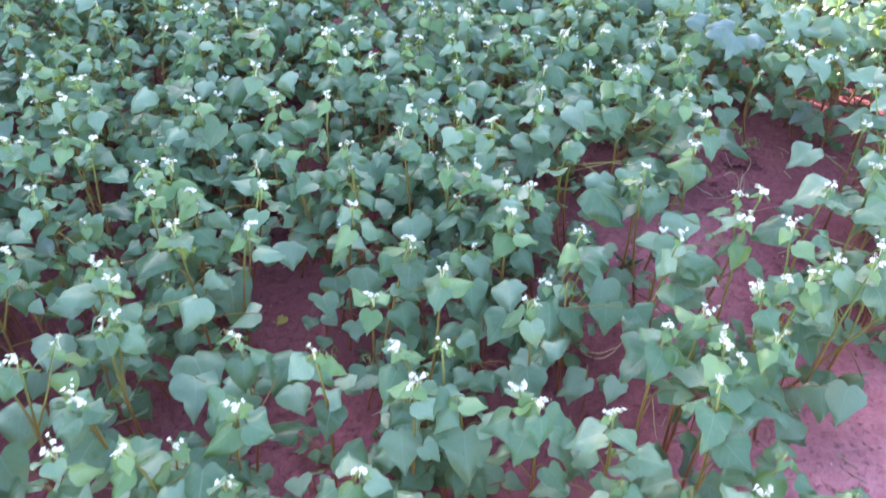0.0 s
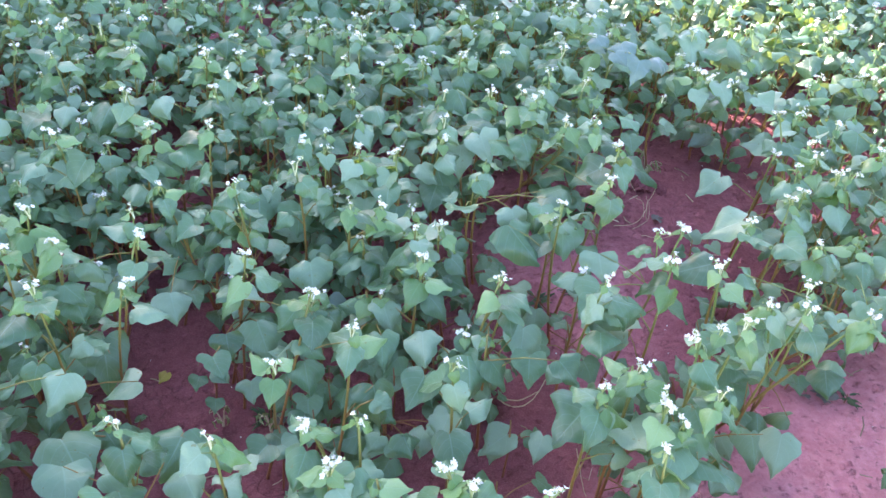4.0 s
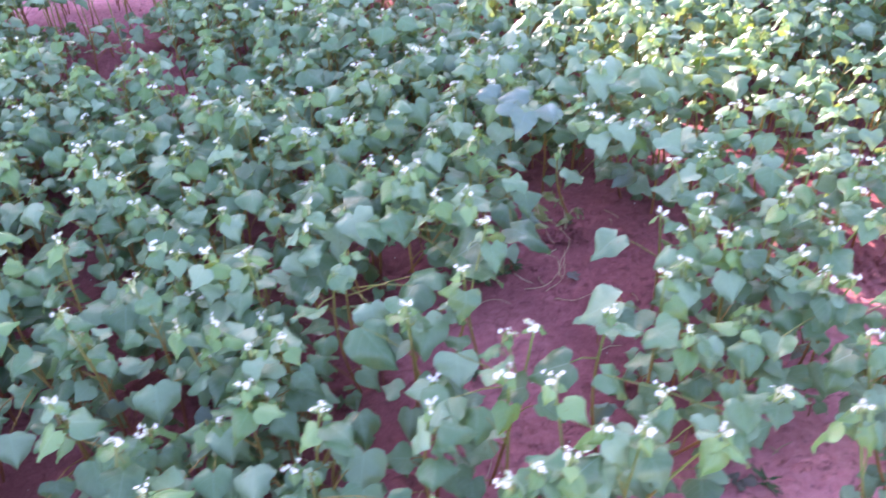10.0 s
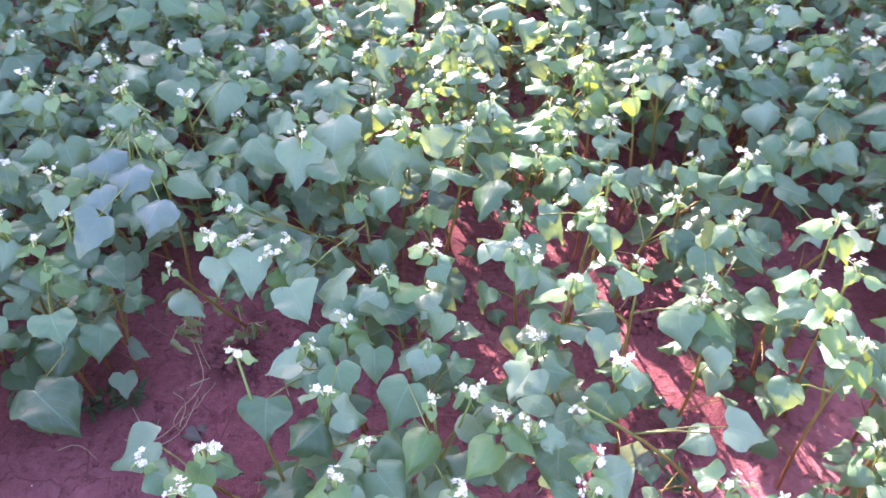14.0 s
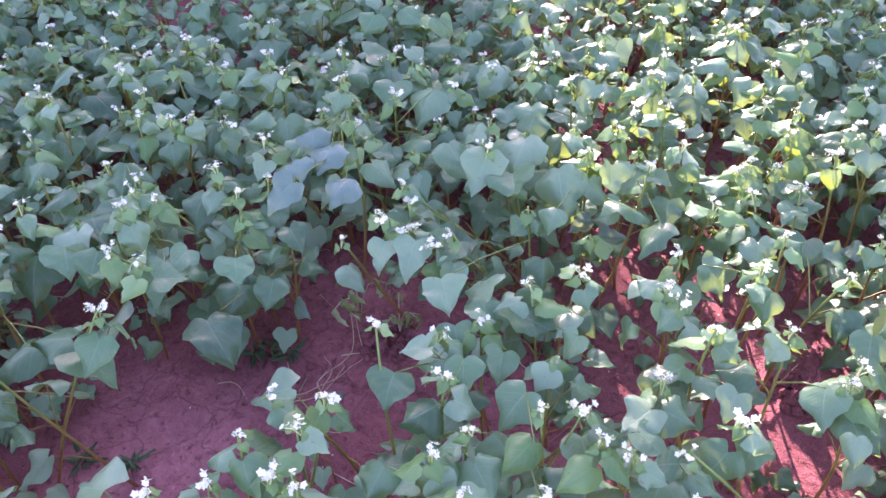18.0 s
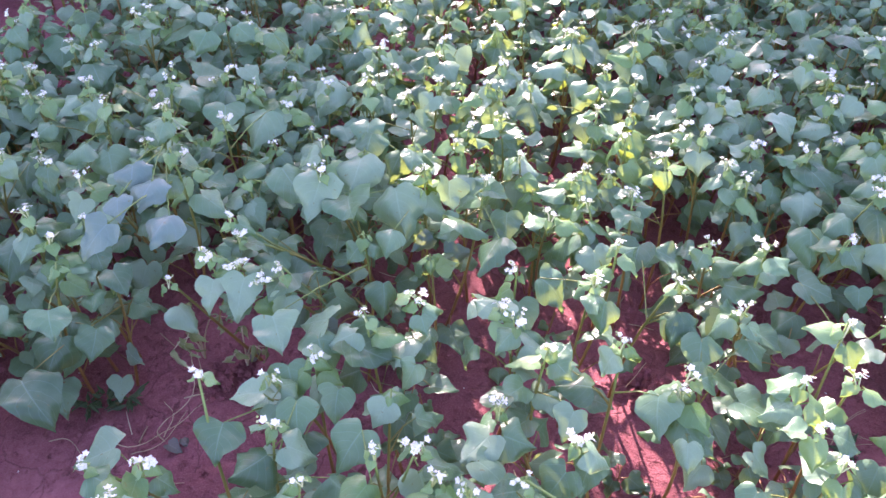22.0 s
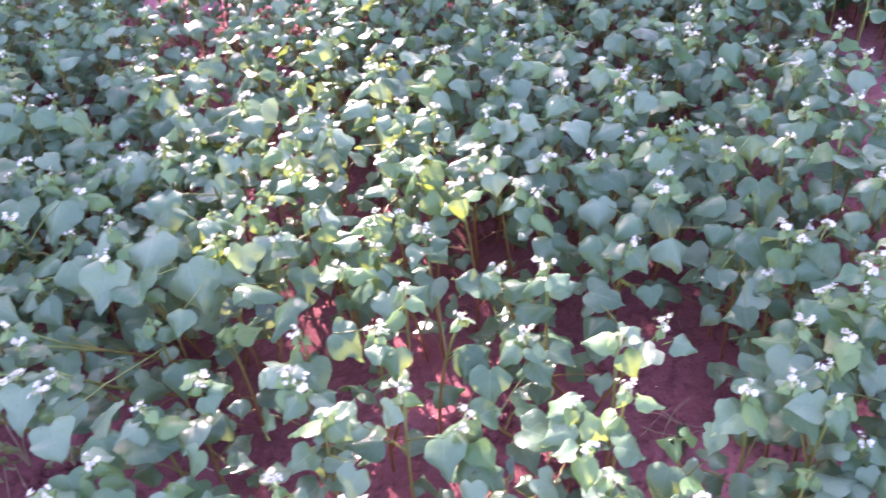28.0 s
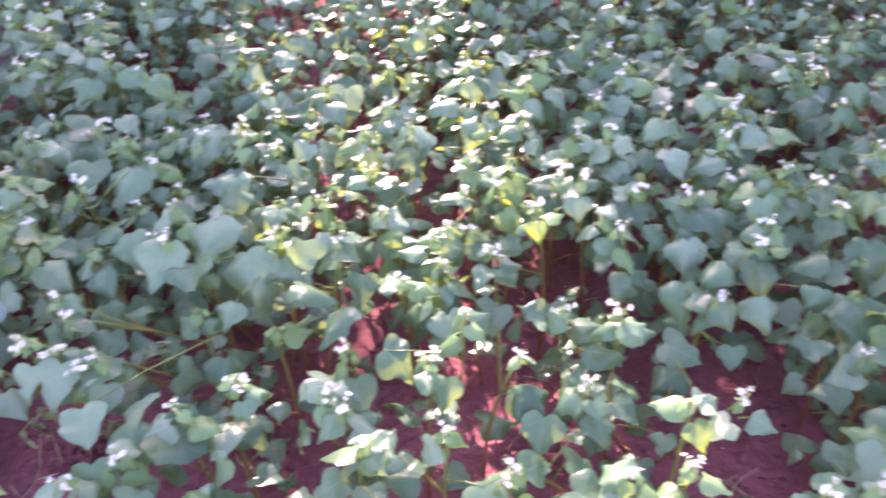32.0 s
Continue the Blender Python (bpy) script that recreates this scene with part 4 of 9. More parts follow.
plant(.088, .592, [(-.002, -.026, .304), (-.023, 0, .301)], [(.015, .044, .258, .057, -101)])
plant(.308, .572, [(-.003, -.017, .339)], [])
plant(-.686, .609, [(.039, -.038, .324), (-.004, -.023, .339)], [(-.01, -.11, .246, .053, -87), (-.001, -.031, .231, .045, -117), (.005, 0, .14, .041, -87), (.079, -.03, .215, .072, -69, 1)])
plant(-.084, .616, [(.014, -.001, .309)], [(-.004, -.025, .215, .058, -94, 1)])
plant(-.3, .618, [(.005, -.032, .323)], [(-.031, -.061, .255, .056, -87), (-.027, .001, .29, .057, -87), (.045, -.011, .258, .052, -87)])
plant(-.734, .621, [(.001, -.008, .338)], [(.014, -.049, .283, .061, -87), (-.004, .047, .249, .04, -87)])
plant(-.487, .64, [(-.008, -.037, .326), (-.025, -.022, .327)], [(.036, -.001, .26, .049, -107), (.034, -.044, .155, .041, -87), (-.032, -.032, .215, .083, -117, 1), (.029, -.051, .215, .051, -77, 1)])
plant(-.029, .647, [(-.002, .022, .327)], [(.025, -.063, .215, .073, -94, 1)])
plant(-.194, .658, [(-.004, -.009, .341)], [(.01, .013, .236, .044, -101), (-.006, .049, .258, .051, -91), (-.04, -.057, .132, .041, -87), (-.047, .039, .215, .054, -86, 1), (.004, -.008, .215, .052, -86, 1)])
plant(.32, .627, [(.01, -.006, .345), (.03, -.023, .324)], [(.024, -.057, .261, .052, -101)])
plant(.386, .624, [(.012, -.003, .348)], [(.001, -.041, .268, .054, -71), (-.012, -.001, .256, .056, -101)])
plant(-.628, .68, [(.043, -.026, .349), (.013, -.025, .33), (.07, .025, .326)], [(.063, -.002, .266, .041, -67), (.031, .021, .28, .068, -27), (.034, -.008, .156, .036, -87), (.004, -.015, .215, .068, -70, 1), (.052, .006, .215, .048, -110, 1)])
plant(.261, .674, [(.008, -.009, .336)], [(-.011, .015, .25, .085, -138, 1)])
plant(.899, .654, [(-.073, .069, .357)], [(-.016, .093, .274, .041, -101)])
plant(-.33, .726, [(.017, -.01, .33)], [(.014, -.004, .034, .04, -67), (.069, .045, .215, .072, -125, 1), (-.063, .009, .215, .072, -82, 1), (.012, -.04, .215, .062, -81, 1), (-.004, .01, .215, .047, -5, 1)])
plant(.321, .711, [(.012, -.01, .327)], [(0, -.054, .25, .085, -110, 1)])
plant(-.811, .755, [(.006, -.014, .331)], [(-.01, .004, .263, .043, -87), (.085, .018, .215, .069, -66, 1)])
plant(-.489, .757, [(-.006, -.036, .357), (0, -.003, .355)], [(-.018, -.005, .278, .053, -92)])
plant(.926, .7, [(-.006, -.018, .343)], [(.044, 0, .285, .04, -101)])
plant(-.011, .765, [(-.079, -.084, .325)], [(-.149, -.063, .235, .045, -71)])
plant(.109, .768, [(-.011, -.017, .327)], [(-.048, .011, .263, .056, -91), (-.013, -.057, .215, .058, -98, 1)])
plant(.433, .72, [(-.026, -.014, .346), (.008, -.003, .355)], [(-.005, -.081, .283, .05, -81), (-.005, 0, .304, .06, -101)])
plant(.481, .739, [(-.006, -.021, .36)], [])
plant(-.146, .823, [(.017, -.031, .346)], [(0, -.067, .152, .043, -101), (-.018, .024, .247, .051, -111)])
plant(-.066, .823, [(.042, .015, .338)], [(-.051, .049, .061, .056, -101), (.078, .039, .06, .049, -101), (.075, .001, .215, .067, -93, 1)])
plant(.54, .767, [(.027, -.035, .362), (-.011, -.011, .353)], [(-.016, -.08, .281, .045, -71), (-.022, -.03, .285, .06, -76, 1)])
plant(-.495, .836, [(-.017, -.014, .369)], [(.092, -.016, .314, .06, -101), (-.002, -.039, .321, .058, -87), (-.026, -.056, .167, .039, -87)])
plant(1, .773, [(-.088, .07, .346)], [(-.133, -.003, .262, .049, -101), (-.123, .067, .278, .044, -101), (-.052, .077, .274, .045, -101)])
plant(-.357, .853, [], [(-.001, -.049, .177, .035, -101), (-.048, -.053, .215, .085, -79, 1)])
plant(-.563, .875, [(.011, -.008, .368)], [(-.057, -.079, .308, .073, -87)])
plant(.181, .873, [], [(.005, -.07, .238, .052, -101), (.095, -.074, .242, .053, -81), (.053, -.035, .215, .056, -103, 1), (.057, .022, .215, .073, -98, 1)])
plant(-.158, .892, [(.084, .048, .349)], [(.127, .029, .27, .054, -161), (.074, .035, .255, .05, -101), (.04, .006, .063, .045, -101), (.123, -.001, .074, .058, -101), (.142, .061, .065, .039, -101), (.07, .024, .215, .056, -93, 1)])
plant(.155, .887, [], [(-.104, -.033, .048, .049, -81), (-.067, .027, .215, .061, -99, 1), (-.008, -.043, .215, .079, -103, 1)])
plant(.593, .825, [(.026, -.021, .348)], [(.072, -.067, .267, .049, -101), (.046, .006, .278, .042, -101), (.008, -.039, .278, .041, -101), (.083, -.031, .285, .039, -115, 1)])
plant(.551, .831, [(.105, -.111, .354)], [(.009, -.058, .285, .059, -108, 1)])
plant(-.718, .905, [(-.013, -.014, .352), (.019, .011, .36)], [(-.054, -.043, .264, .047, -87), (.001, -.008, .298, .062, -87), (.026, .037, .311, .056, -87), (.07, -.059, .215, .075, -72, 1)])
plant(.494, .839, [(-.005, -.006, .363)], [(-.018, -.051, .266, .049, -101), (0, .02, .302, .067, -91)])
plant(.34, .873, [(-.002, -.017, .343)], [(-.009, -.049, .256, .056, -91)])
plant(.18, .938, [(.018, -.029, .326)], [(.03, -.034, .278, .055, -101), (-.053, -.028, .055, .065, -101), (.065, .04, .215, .059, -97, 1), (-.02, -.045, .215, .057, -90, 1)])
plant(.427, .885, [(.015, -.009, .363)], [(-.005, -.065, .178, .042, -101), (-.044, -.027, .17, .043, -101), (-.023, .023, .25, .064, -101, 1)])
plant(-.428, .958, [(-.019, -.015, .386)], [(.025, -.027, .286, .044, -101), (-.015, -.097, .3, .046, -87), (-.065, -.017, .317, .08, -67), (.08, -.043, .215, .066, -171, 1)])
plant(.655, .892, [(.097, -.123, .342)], [(.056, -.133, .265, .041, -101), (.116, -.076, .278, .051, -101), (-.068, -.007, .285, .057, -17, 1)])
plant(-.899, .972, [(.001, -.004, .359)], [])
plant(1.421, .912, [(-.115, .092, .359)], [(-.129, .071, .283, .046, -93), (-.074, .116, .271, .041, -93)])
plant(.709, .934, [(-.006, -.022, .334)], [(.026, -.097, .278, .043, -101), (-.033, .004, .306, .061, -101), (.025, -.016, .285, .05, -115, 1), (.073, -.038, .285, .051, -117, 1)])
plant(-.214, 1.021, [(.047, -.009, .378)], [(.064, -.065, .316, .065, -86), (0, -.04, .285, .051, -106), (.107, -.047, .282, .047, -71), (.089, .027, .057, .036, -101), (.058, .002, .215, .069, -87, 1), (.007, -.022, .215, .055, -90, 1), (-.008, -.066, .215, .054, -87, 1)])
plant(-.382, 1.026, [(.045, -.059, .372)], [(.006, -.094, .329, .08, -61), (.041, -.055, .299, .053, -71), (-.005, -.034, .215, .083, -54, 1)])
plant(.108, 1.045, [(-.01, -.053, .33)], [(-.081, -.128, .044, .051, -101), (-.066, -.037, .215, .055, -95, 1)])
plant(1.024, .964, [(-.007, -.044, .343)], [])
plant(.608, .968, [(-.001, -.01, .351)], [(-.032, .043, .267, .056, -64), (-.089, -.034, .285, .071, -172, 1)])
plant(1.087, .977, [(.029, -.043, .358)], [])
plant(1.019, .981, [(.064, -.092, .344)], [(.097, -.12, .179, .04, -101)])
plant(.43, .986, [(.07, -.019, .347), (.029, -.017, .339)], [(.053, .009, .292, .062, -64), (-.074, -.053, .25, .073, -135, 1), (-.035, .027, .25, .068, -99, 1), (.035, -.037, .25, .058, 180, 1)])
plant(.927, .984, [(.038, -.026, .334), (-.001, -.018, .338)], [(.038, -.043, .267, .054, -102), (-.046, -.019, .269, .047, -102), (-.007, -.035, .258, .047, -102), (-.095, -.076, .276, .055, -101), (.005, -.014, .285, .074, -120, 1)])
plant(-.399, 1.07, [(.072, -.013, .393)], [(.099, -.029, .336, .055, -111)])
plant(-.527, 1.073, [(.018, -.029, .395)], [(-.059, -.116, .293, .049, -87)])
plant(-.709, 1.075, [(-.006, -.001, .376)], [(.087, -.079, .303, .042, -87), (-.002, .002, .303, .044, -87), (.062, .022, .288, .053, -87)])
plant(-.825, 1.086, [(-.018, -.006, .351)], [(.055, -.008, .284, .048, -87)])
plant(.097, 1.092, [(0, -.015, .328)], [(.066, -.007, .215, .073, -20, 1), (0, -.022, .215, .085, -25, 1)])
plant(-.462, 1.096, [(.009, -.006, .376)], [(.028, -.039, .303, .047, -41)])
plant(-.863, 1.112, [(-.05, -.066, .368), (-.016, -.031, .363)], [(-.025, -.105, .3, .058, -87), (-.004, -.04, .283, .052, -87)])
plant(.697, 1.034, [(.011, -.014, .34)], [(-.019, .071, .18, .041, -64), (-.044, -.047, .285, .056, -118, 1), (-.078, 0, .285, .072, 180, 1)])
plant(.919, 1.05, [(-.004, -.028, .336)], [(-.016, -.014, .291, .06, -93)])
plant(.007, 1.156, [(-.009, -.034, .354), (.042, -.023, .344)], [(.061, -.002, .291, .062, -101), (-.017, .017, .215, .081, -121, 1), (-.076, -.035, .215, .075, -84, 1)])
plant(-.887, 1.16, [(-.013, -.028, .367)], [(-.038, -.069, .296, .061, -87)])
plant(.366, 1.096, [(-.032, -.033, .337)], [(-.038, .049, .27, .05, -64), (.036, -.099, .049, .039, -101), (-.09, .004, .25, .085, -77, 1)])
plant(-.519, 1.167, [(.024, -.025, .402), (-.025, -.021, .394)], [])
plant(.995, 1.083, [(-.002, -.014, .336), (.006, .039, .336)], [(.014, .023, .268, .043, -93)])
plant(.847, 1.087, [(.002, -.013, .345), (-.026, -.014, .345)], [(.022, .033, .251, .054, -101), (-.027, -.053, .285, .05, -99, 1)])
plant(.776, 1.092, [(-.022, -.037, .328), (-.011, .017, .346)], [(-.039, -.052, .285, .058, -94, 1)])
plant(.429, 1.101, [(-.004, -.001, .353)], [(-.059, .007, .295, .056, -64), (.051, -.038, .258, .04, -64), (-.019, .008, .26, .042, -44)])
plant(.377, 1.14, [(.112, .088, .348)], [(.184, .089, .298, .059, -82), (-.017, -.033, .25, .075, -105, 1)])
plant(-.179, 1.215, [(-.011, -.015, .382)], [(-.032, .012, .3, .045, -101)])
plant(1.528, 1.134, [(-.136, -.01, .354)], [(-.088, .029, .276, .053, -93), (-.153, -.011, .176, .039, -93)])
plant(1.26, 1.152, [(-.048, .002, .342), (-.035, .035, .348)], [(-.071, .011, .062, .025, -93)])
plant(-.428, 1.253, [(.081, -.088, .382)], [(.016, -.134, .303, .05, -101)])
plant(-.085, 1.257, [(-.003, -.004, .369)], [])
plant(-.667, 1.259, [(.001, -.014, .384)], [(.045, -.045, .321, .056, -67), (.017, -.003, .215, .071, -74, 1)])
plant(.948, 1.162, [(.013, -.01, .337)], [(-.021, -.08, .288, .055, -93), (-.043, -.021, .285, .054, -101, 1)])
plant(.334, 1.211, [], [(-.015, .015, .277, .083, -64), (-.055, .078, .288, .063, -84), (-.048, -.055, .25, .066, -105, 1), (.01, -.017, .25, .081, -124, 1), (.044, .029, .25, .077, -133, 1)])
plant(.244, 1.243, [], [(-.031, .024, .24, .048, -64), (-.061, -.084, .275, .065, -101)])
plant(.809, 1.179, [(.009, -.043, .34), (.02, .006, .338)], [(.008, .014, .293, .054, -79)])
plant(-.812, 1.28, [(.019, -.023, .364), (-.025, -.014, .36)], [(-.026, .006, .326, .058, -87)])
plant(-.242, 1.289, [(-.067, -.067, .376)], [(-.068, -.074, .325, .061, -81), (-.03, -.082, .295, .053, -101), (-.03, -.118, .182, .041, -81), (-.067, .003, .215, .07, -86, 1)])
plant(1.281, 1.19, [(.073, -.025, .34)], [(.071, -.048, .258, .045, -93), (.005, -.017, .262, .053, -93), (.053, -.002, .275, .046, -93), (.066, .036, .054, .035, -93)])
plant(.76, 1.196, [(.001, -.021, .318)], [(.004, -.031, .288, .058, -64), (-.053, -.023, .163, .043, -64), (-.05, .065, .21, .062, -146, 1)])
plant(-.714, 1.301, [(-.014, -.022, .377)], [(.088, .04, .322, .06, -87)])
plant(.968, 1.202, [(.102, -.113, .329)], [])
plant(.969, 1.204, [(.02, -.002, .333)], [(.003, -.038, .282, .059, -93)])
plant(.097, 1.305, [(-.006, -.015, .337)], [(-.012, -.084, .249, .056, -101)])
plant(.932, 1.219, [(-.096, .086, .338)], [(-.144, .037, .255, .039, -79)])
plant(-1.034, 1.335, [(.022, -.001, .338)], [(.004, -.064, .298, .057, -87)])
plant(1.021, 1.232, [(.068, -.082, .333)], [(-.005, .058, .285, .064, -103, 1), (.018, -.015, .285, .038, -90, 1)])
plant(.021, 1.338, [(.005, -.03, .352)], [(.058, -.024, .299, .063, -111)])
plant(1.096, 1.255, [(-.041, -.01, .342), (.004, .004, .345)], [(.009, .003, .279, .056, -79), (-.04, -.042, .259, .047, -93)])
plant(1.362, 1.258, [(-.148, 0, .345)], [(-.063, -.053, .177, .041, -93), (-.118, -.055, .053, .026, -93), (.04, .013, .285, .055, -6, 1), (-.013, .005, .285, .047, -169, 1)])
plant(-.039, 1.364, [(.008, -.014, .349), (-.038, .009, .355)], [(-.045, -.035, .215, .082, -92, 1)])
plant(1.117, 1.269, [(.043, -.048, .336), (.01, -.044, .342)], [(.051, -.112, .301, .058, -93), (.071, -.048, .285, .068, -112, 1)])
plant(.943, 1.273, [(-.004, -.009, .328)], [(-.051, -.051, .273, .056, -89), (.045, -.008, .27, .057, -79), (.069, -.019, .244, .054, -59), (.001, .039, .285, .05, -72, 1)])
plant(-.953, 1.381, [(.011, -.023, .356)], [(-.009, -.042, .257, .05, -87)])
plant(.7, 1.52, [(-.01, -.013, .262)], [])
plant(-.486, 1.401, [(-.012, -.025, .395)], [(.025, -.056, .338, .069, -101), (-.067, -.022, .326, .056, -81), (.011, -.039, .323, .065, -101)])
plant(.196, 1.395, [(-.009, -.041, .316), (.004, .012, .332)], [(-.035, -.036, .248, .05, -64), (-.024, -.069, .215, .066, -99, 1), (-.001, -.004, .215, .084, -78, 1)])
plant(-.012, 1.432, [(-.015, -.017, .338)], [(.051, -.052, .288, .08, -81)])
plant(1.259, 1.325, [(.006, -.006, .332)], [(-.019, -.036, .269, .044, -79), (.024, -.02, .269, .051, -79), (.022, -.004, .285, .045, -99, 1)])
plant(-.347, 1.438, [(-.001, -.016, .383)], [(-.005, -.068, .307, .048, -101)])
plant(-.763, 1.457, [(-.009, -.028, .363), (.044, -.019, .365)], [])
plant(-.253, 1.458, [(.013, -.031, .37)], [(-.001, -.132, .321, .056, -121), (.082, -.087, .315, .068, -101), (-.035, -.025, .308, .069, -101), (-.035, .009, .326, .06, -101), (.043, -.04, .215, .073, -25, 1)])
plant(1.192, 1.349, [(-.02, -.005, .329)], [(-.037, .016, .27, .04, -79), (.012, .002, .166, .042, -79), (-.019, -.055, .285, .05, -6, 1)])
plant(.888, 1.357, [(.018, -.02, .325)], [(.026, -.072, .242, .04, -79), (-.013, .003, .244, .042, -79), (-.023, -.088, .285, .062, -97, 1), (.028, .014, .285, .057, -82, 1)])
plant(1.539, 1.374, [(.008, -.026, .345), (-.021, .006, .36)], [(.006, -.01, .278, .045, -79), (-.076, -.087, .27, .041, -93), (-.08, -.054, .285, .043, -103, 1)])
plant(-.052, 1.495, [(-.015, -.018, .357)], [])
plant(.027, 1.501, [(.014, -.029, .321)], [(.069, -.089, .25, .052, -64)])
plant(.338, 1.44, [(.138, -.111, .316), (.084, -.104, .313)], [(.174, -.114, .263, .069, -64), (.019, -.077, .25, .069, -81, 1), (-.028, -.081, .25, .069, -49, 1)])
plant(.277, 1.462, [], [(.025, -.091, .14, .043, -64), (.004, -.056, .25, .069, -101, 1), (-.036, -.034, .215, .065, -94, 1)])
plant(.949, 1.405, [(-.007, -.015, .308)], [(.004, -.101, .239, .053, -79), (-.001, -.018, .246, .049, -69), (.063, -.045, .143, .044, -79), (-.028, .063, .285, .065, 180, 1), (.033, -.063, .285, .048, -105, 1), (-.011, .017, .285, .057, -72, 1)])
plant(-.855, 1.526, [(-.016, -.024, .363)], [])
plant(-.761, 1.534, [(-.011, -.026, .357)], [(-.001, -.044, .274, .054, -87)])
plant(.396, 1.447, [(-.012, -.024, .32), (-.026, .02, .315)], [(.097, -.056, .276, .056, -64), (-.006, -.114, .245, .048, -64), (.009, -.035, .247, .05, -64), (.067, -.072, .25, .078, -87, 1)])
plant(-1.057, 1.552, [], [(.016, -.049, .29, .064, -87), (-.015, -.083, .234, .054, -87), (.032, .041, .246, .056, -87)])
plant(1.225, 1.434, [(-.005, -.002, .341)], [(-.03, -.056, .253, .048, -79), (.003, -.012, .252, .042, -79), (.029, -.062, .285, .043, -98, 1)])
plant(.199, 1.53, [], [(-.005, -.048, .268, .061, -64), (.078, -.07, .263, .076, -64)])
plant(-.013, 1.561, [(-.014, -.006, .326)], [(-.012, -.05, .25, .046, -64)])
plant(-.562, 1.564, [], [(-.005, -.049, .33, .059, -101), (-.01, -.024, .178, .042, -101), (-.092, -.032, .309, .066, -87), (-.031, -.103, .215, .067, -78, 1)])
plant(1.961, 1.45, [(.001, -.045, .363), (.016, .003, .345)], [])
plant(-.376, 1.577, [(-.028, -.025, .366)], [(-.074, .006, .309, .073, -101)])
plant(1.033, 1.458, [(-.044, -.005, .328)], [(.015, -.067, .242, .046, -94), (-.041, -.027, .285, .083, -21, 1), (.025, -.053, .285, .046, -125, 1)])
plant(1.491, 1.464, [(.02, -.021, .353)], [(-.015, -.076, .268, .04, -79), (.003, -.03, .179, .036, -79), (-.018, -.014, .285, .062, -11, 1)])
plant(1.3, 1.473, [(.008, -.002, .34)], [(-.001, -.041, .27, .042, -99), (-.048, -.013, .27, .043, -79), (.055, -.054, .285, .059, -98, 1)])
plant(1.728, 1.483, [(-.012, -.015, .341)], [(-.005, .005, .277, .047, -93), (-.058, -.006, .171, .037, -79)])
plant(.529, 1.484, [], [(.05, -.087, .275, .059, -59), (-.019, -.058, .245, .046, -79), (.007, -.132, .138, .039, -79), (.096, -.047, .033, .034, -79), (.035, -.079, .21, .065, -90, 1), (.077, -.051, .21, .054, -70, 1), (-.02, -.043, .07, .06, -68, 1)])
plant(.029, 1.608, [(.011, -.004, .314)], [(.059, -.055, .285, .065, -101)])
plant(2.021, 1.486, [(-.006, -.022, .362)], [])
plant(-.139, 1.611, [(-.015, -.001, .353)], [(-.012, -.011, .306, .06, -101)])
plant(1.801, 1.488, [(.009, -.037, .344), (-.029, -.008, .34), (.018, .007, .341)], [(-.013, -.008, .274, .046, -93)])
plant(-.252, 1.613, [(.014, -.026, .349)], [(-.101, .014, .294, .059, -101)])
plant(1.581, 1.494, [(-.003, -.019, .342)], [(.012, -.06, .171, .043, -79), (-.008, -.044, .179, .043, -79), (-.007, -.066, .285, .052, -11, 1)])
plant(2.069, 1.494, [(.002, -.004, .351)], [(.029, -.021, .267, .04, -93), (-.014, .012, .283, .04, -93), (.001, .052, .183, .037, -93)])
plant(.418, 1.508, [(-.009, -.042, .309)], [(.07, -.039, .146, .041, -79), (-.041, -.025, .233, .053, -64)])
plant(.313, 1.552, [], [(-.022, -.047, .26, .062, -64), (.042, -.055, .24, .044, -64), (-.047, .011, .27, .082, -84)])
plant(1.035, 1.51, [(.011, -.007, .325)], [(.054, -.072, .235, .044, -79), (.023, -.03, .269, .059, -74)])
plant(1.15, 1.518, [(.027, -.025, .321), (.003, -.005, .324)], [(.048, -.018, .291, .058, -29), (-.036, -.018, .243, .045, -119), (.001, -.035, .169, .039, -79)])
plant(1.444, 1.527, [(-.055, -.089, .339)], [(-.022, -.106, .181, .043, -79), (.032, .024, .285, .041, -67, 1), (-.033, .004, .285, .057, -81, 1)])
plant(1.991, 1.538, [(-.018, -.025, .356), (-.016, 0, .341)], [(.035, -.01, .189, .036, -93), (-.021, -.007, .18, .036, -93), (-.001, .001, .285, .068, -108, 1)])
plant(1.844, 1.544, [(.008, -.014, .359)], [(.062, -.068, .276, .046, -93), (-.009, -.058, .282, .046, -93), (.009, -.011, .283, .041, -93), (.052, -.013, .285, .051, -104, 1)])
plant(-.21, 1.675, [(-.005, -.008, .333)], [(-.003, -.032, .266, .056, -101)])
plant(.53, 1.547, [(-.016, -.027, .302)], [(.044, -.053, .224, .04, -79), (-.028, -.002, .21, .081, -22, 1)])
plant(.035, 1.691, [(-.002, -.012, .329)], [(-.064, -.061, .227, .049, -64), (.015, .019, .277, .058, -101), (.041, .048, .215, .085, -76, 1), (-.003, -.019, .215, .076, -49, 1)])
plant(1.578, 1.566, [(0, -.008, .348)], [(-.03, -.04, .271, .041, -93), (-.023, .023, .268, .043, -93)])
plant(.444, 1.572, [(.007, -.009, .309)], [(-.019, -.037, .25, .07, -83, 1), (-.004, .019, .25, .06, -69, 1)])
plant(1.813, 1.577, [(-.011, -.015, .363)], [(-.017, -.055, .281, .055, -93), (.004, .03, .285, .06, -103, 1), (-.052, -.013, .285, .051, -94, 1)])
plant(.557, 1.577, [(-.015, -.01, .298)], [(.045, -.056, .234, .049, -79), (-.004, -.056, .231, .041, -79), (.001, .018, .231, .051, -79), (-.001, -.028, .134, .044, -79), (.029, -.006, .131, .044, -79)])
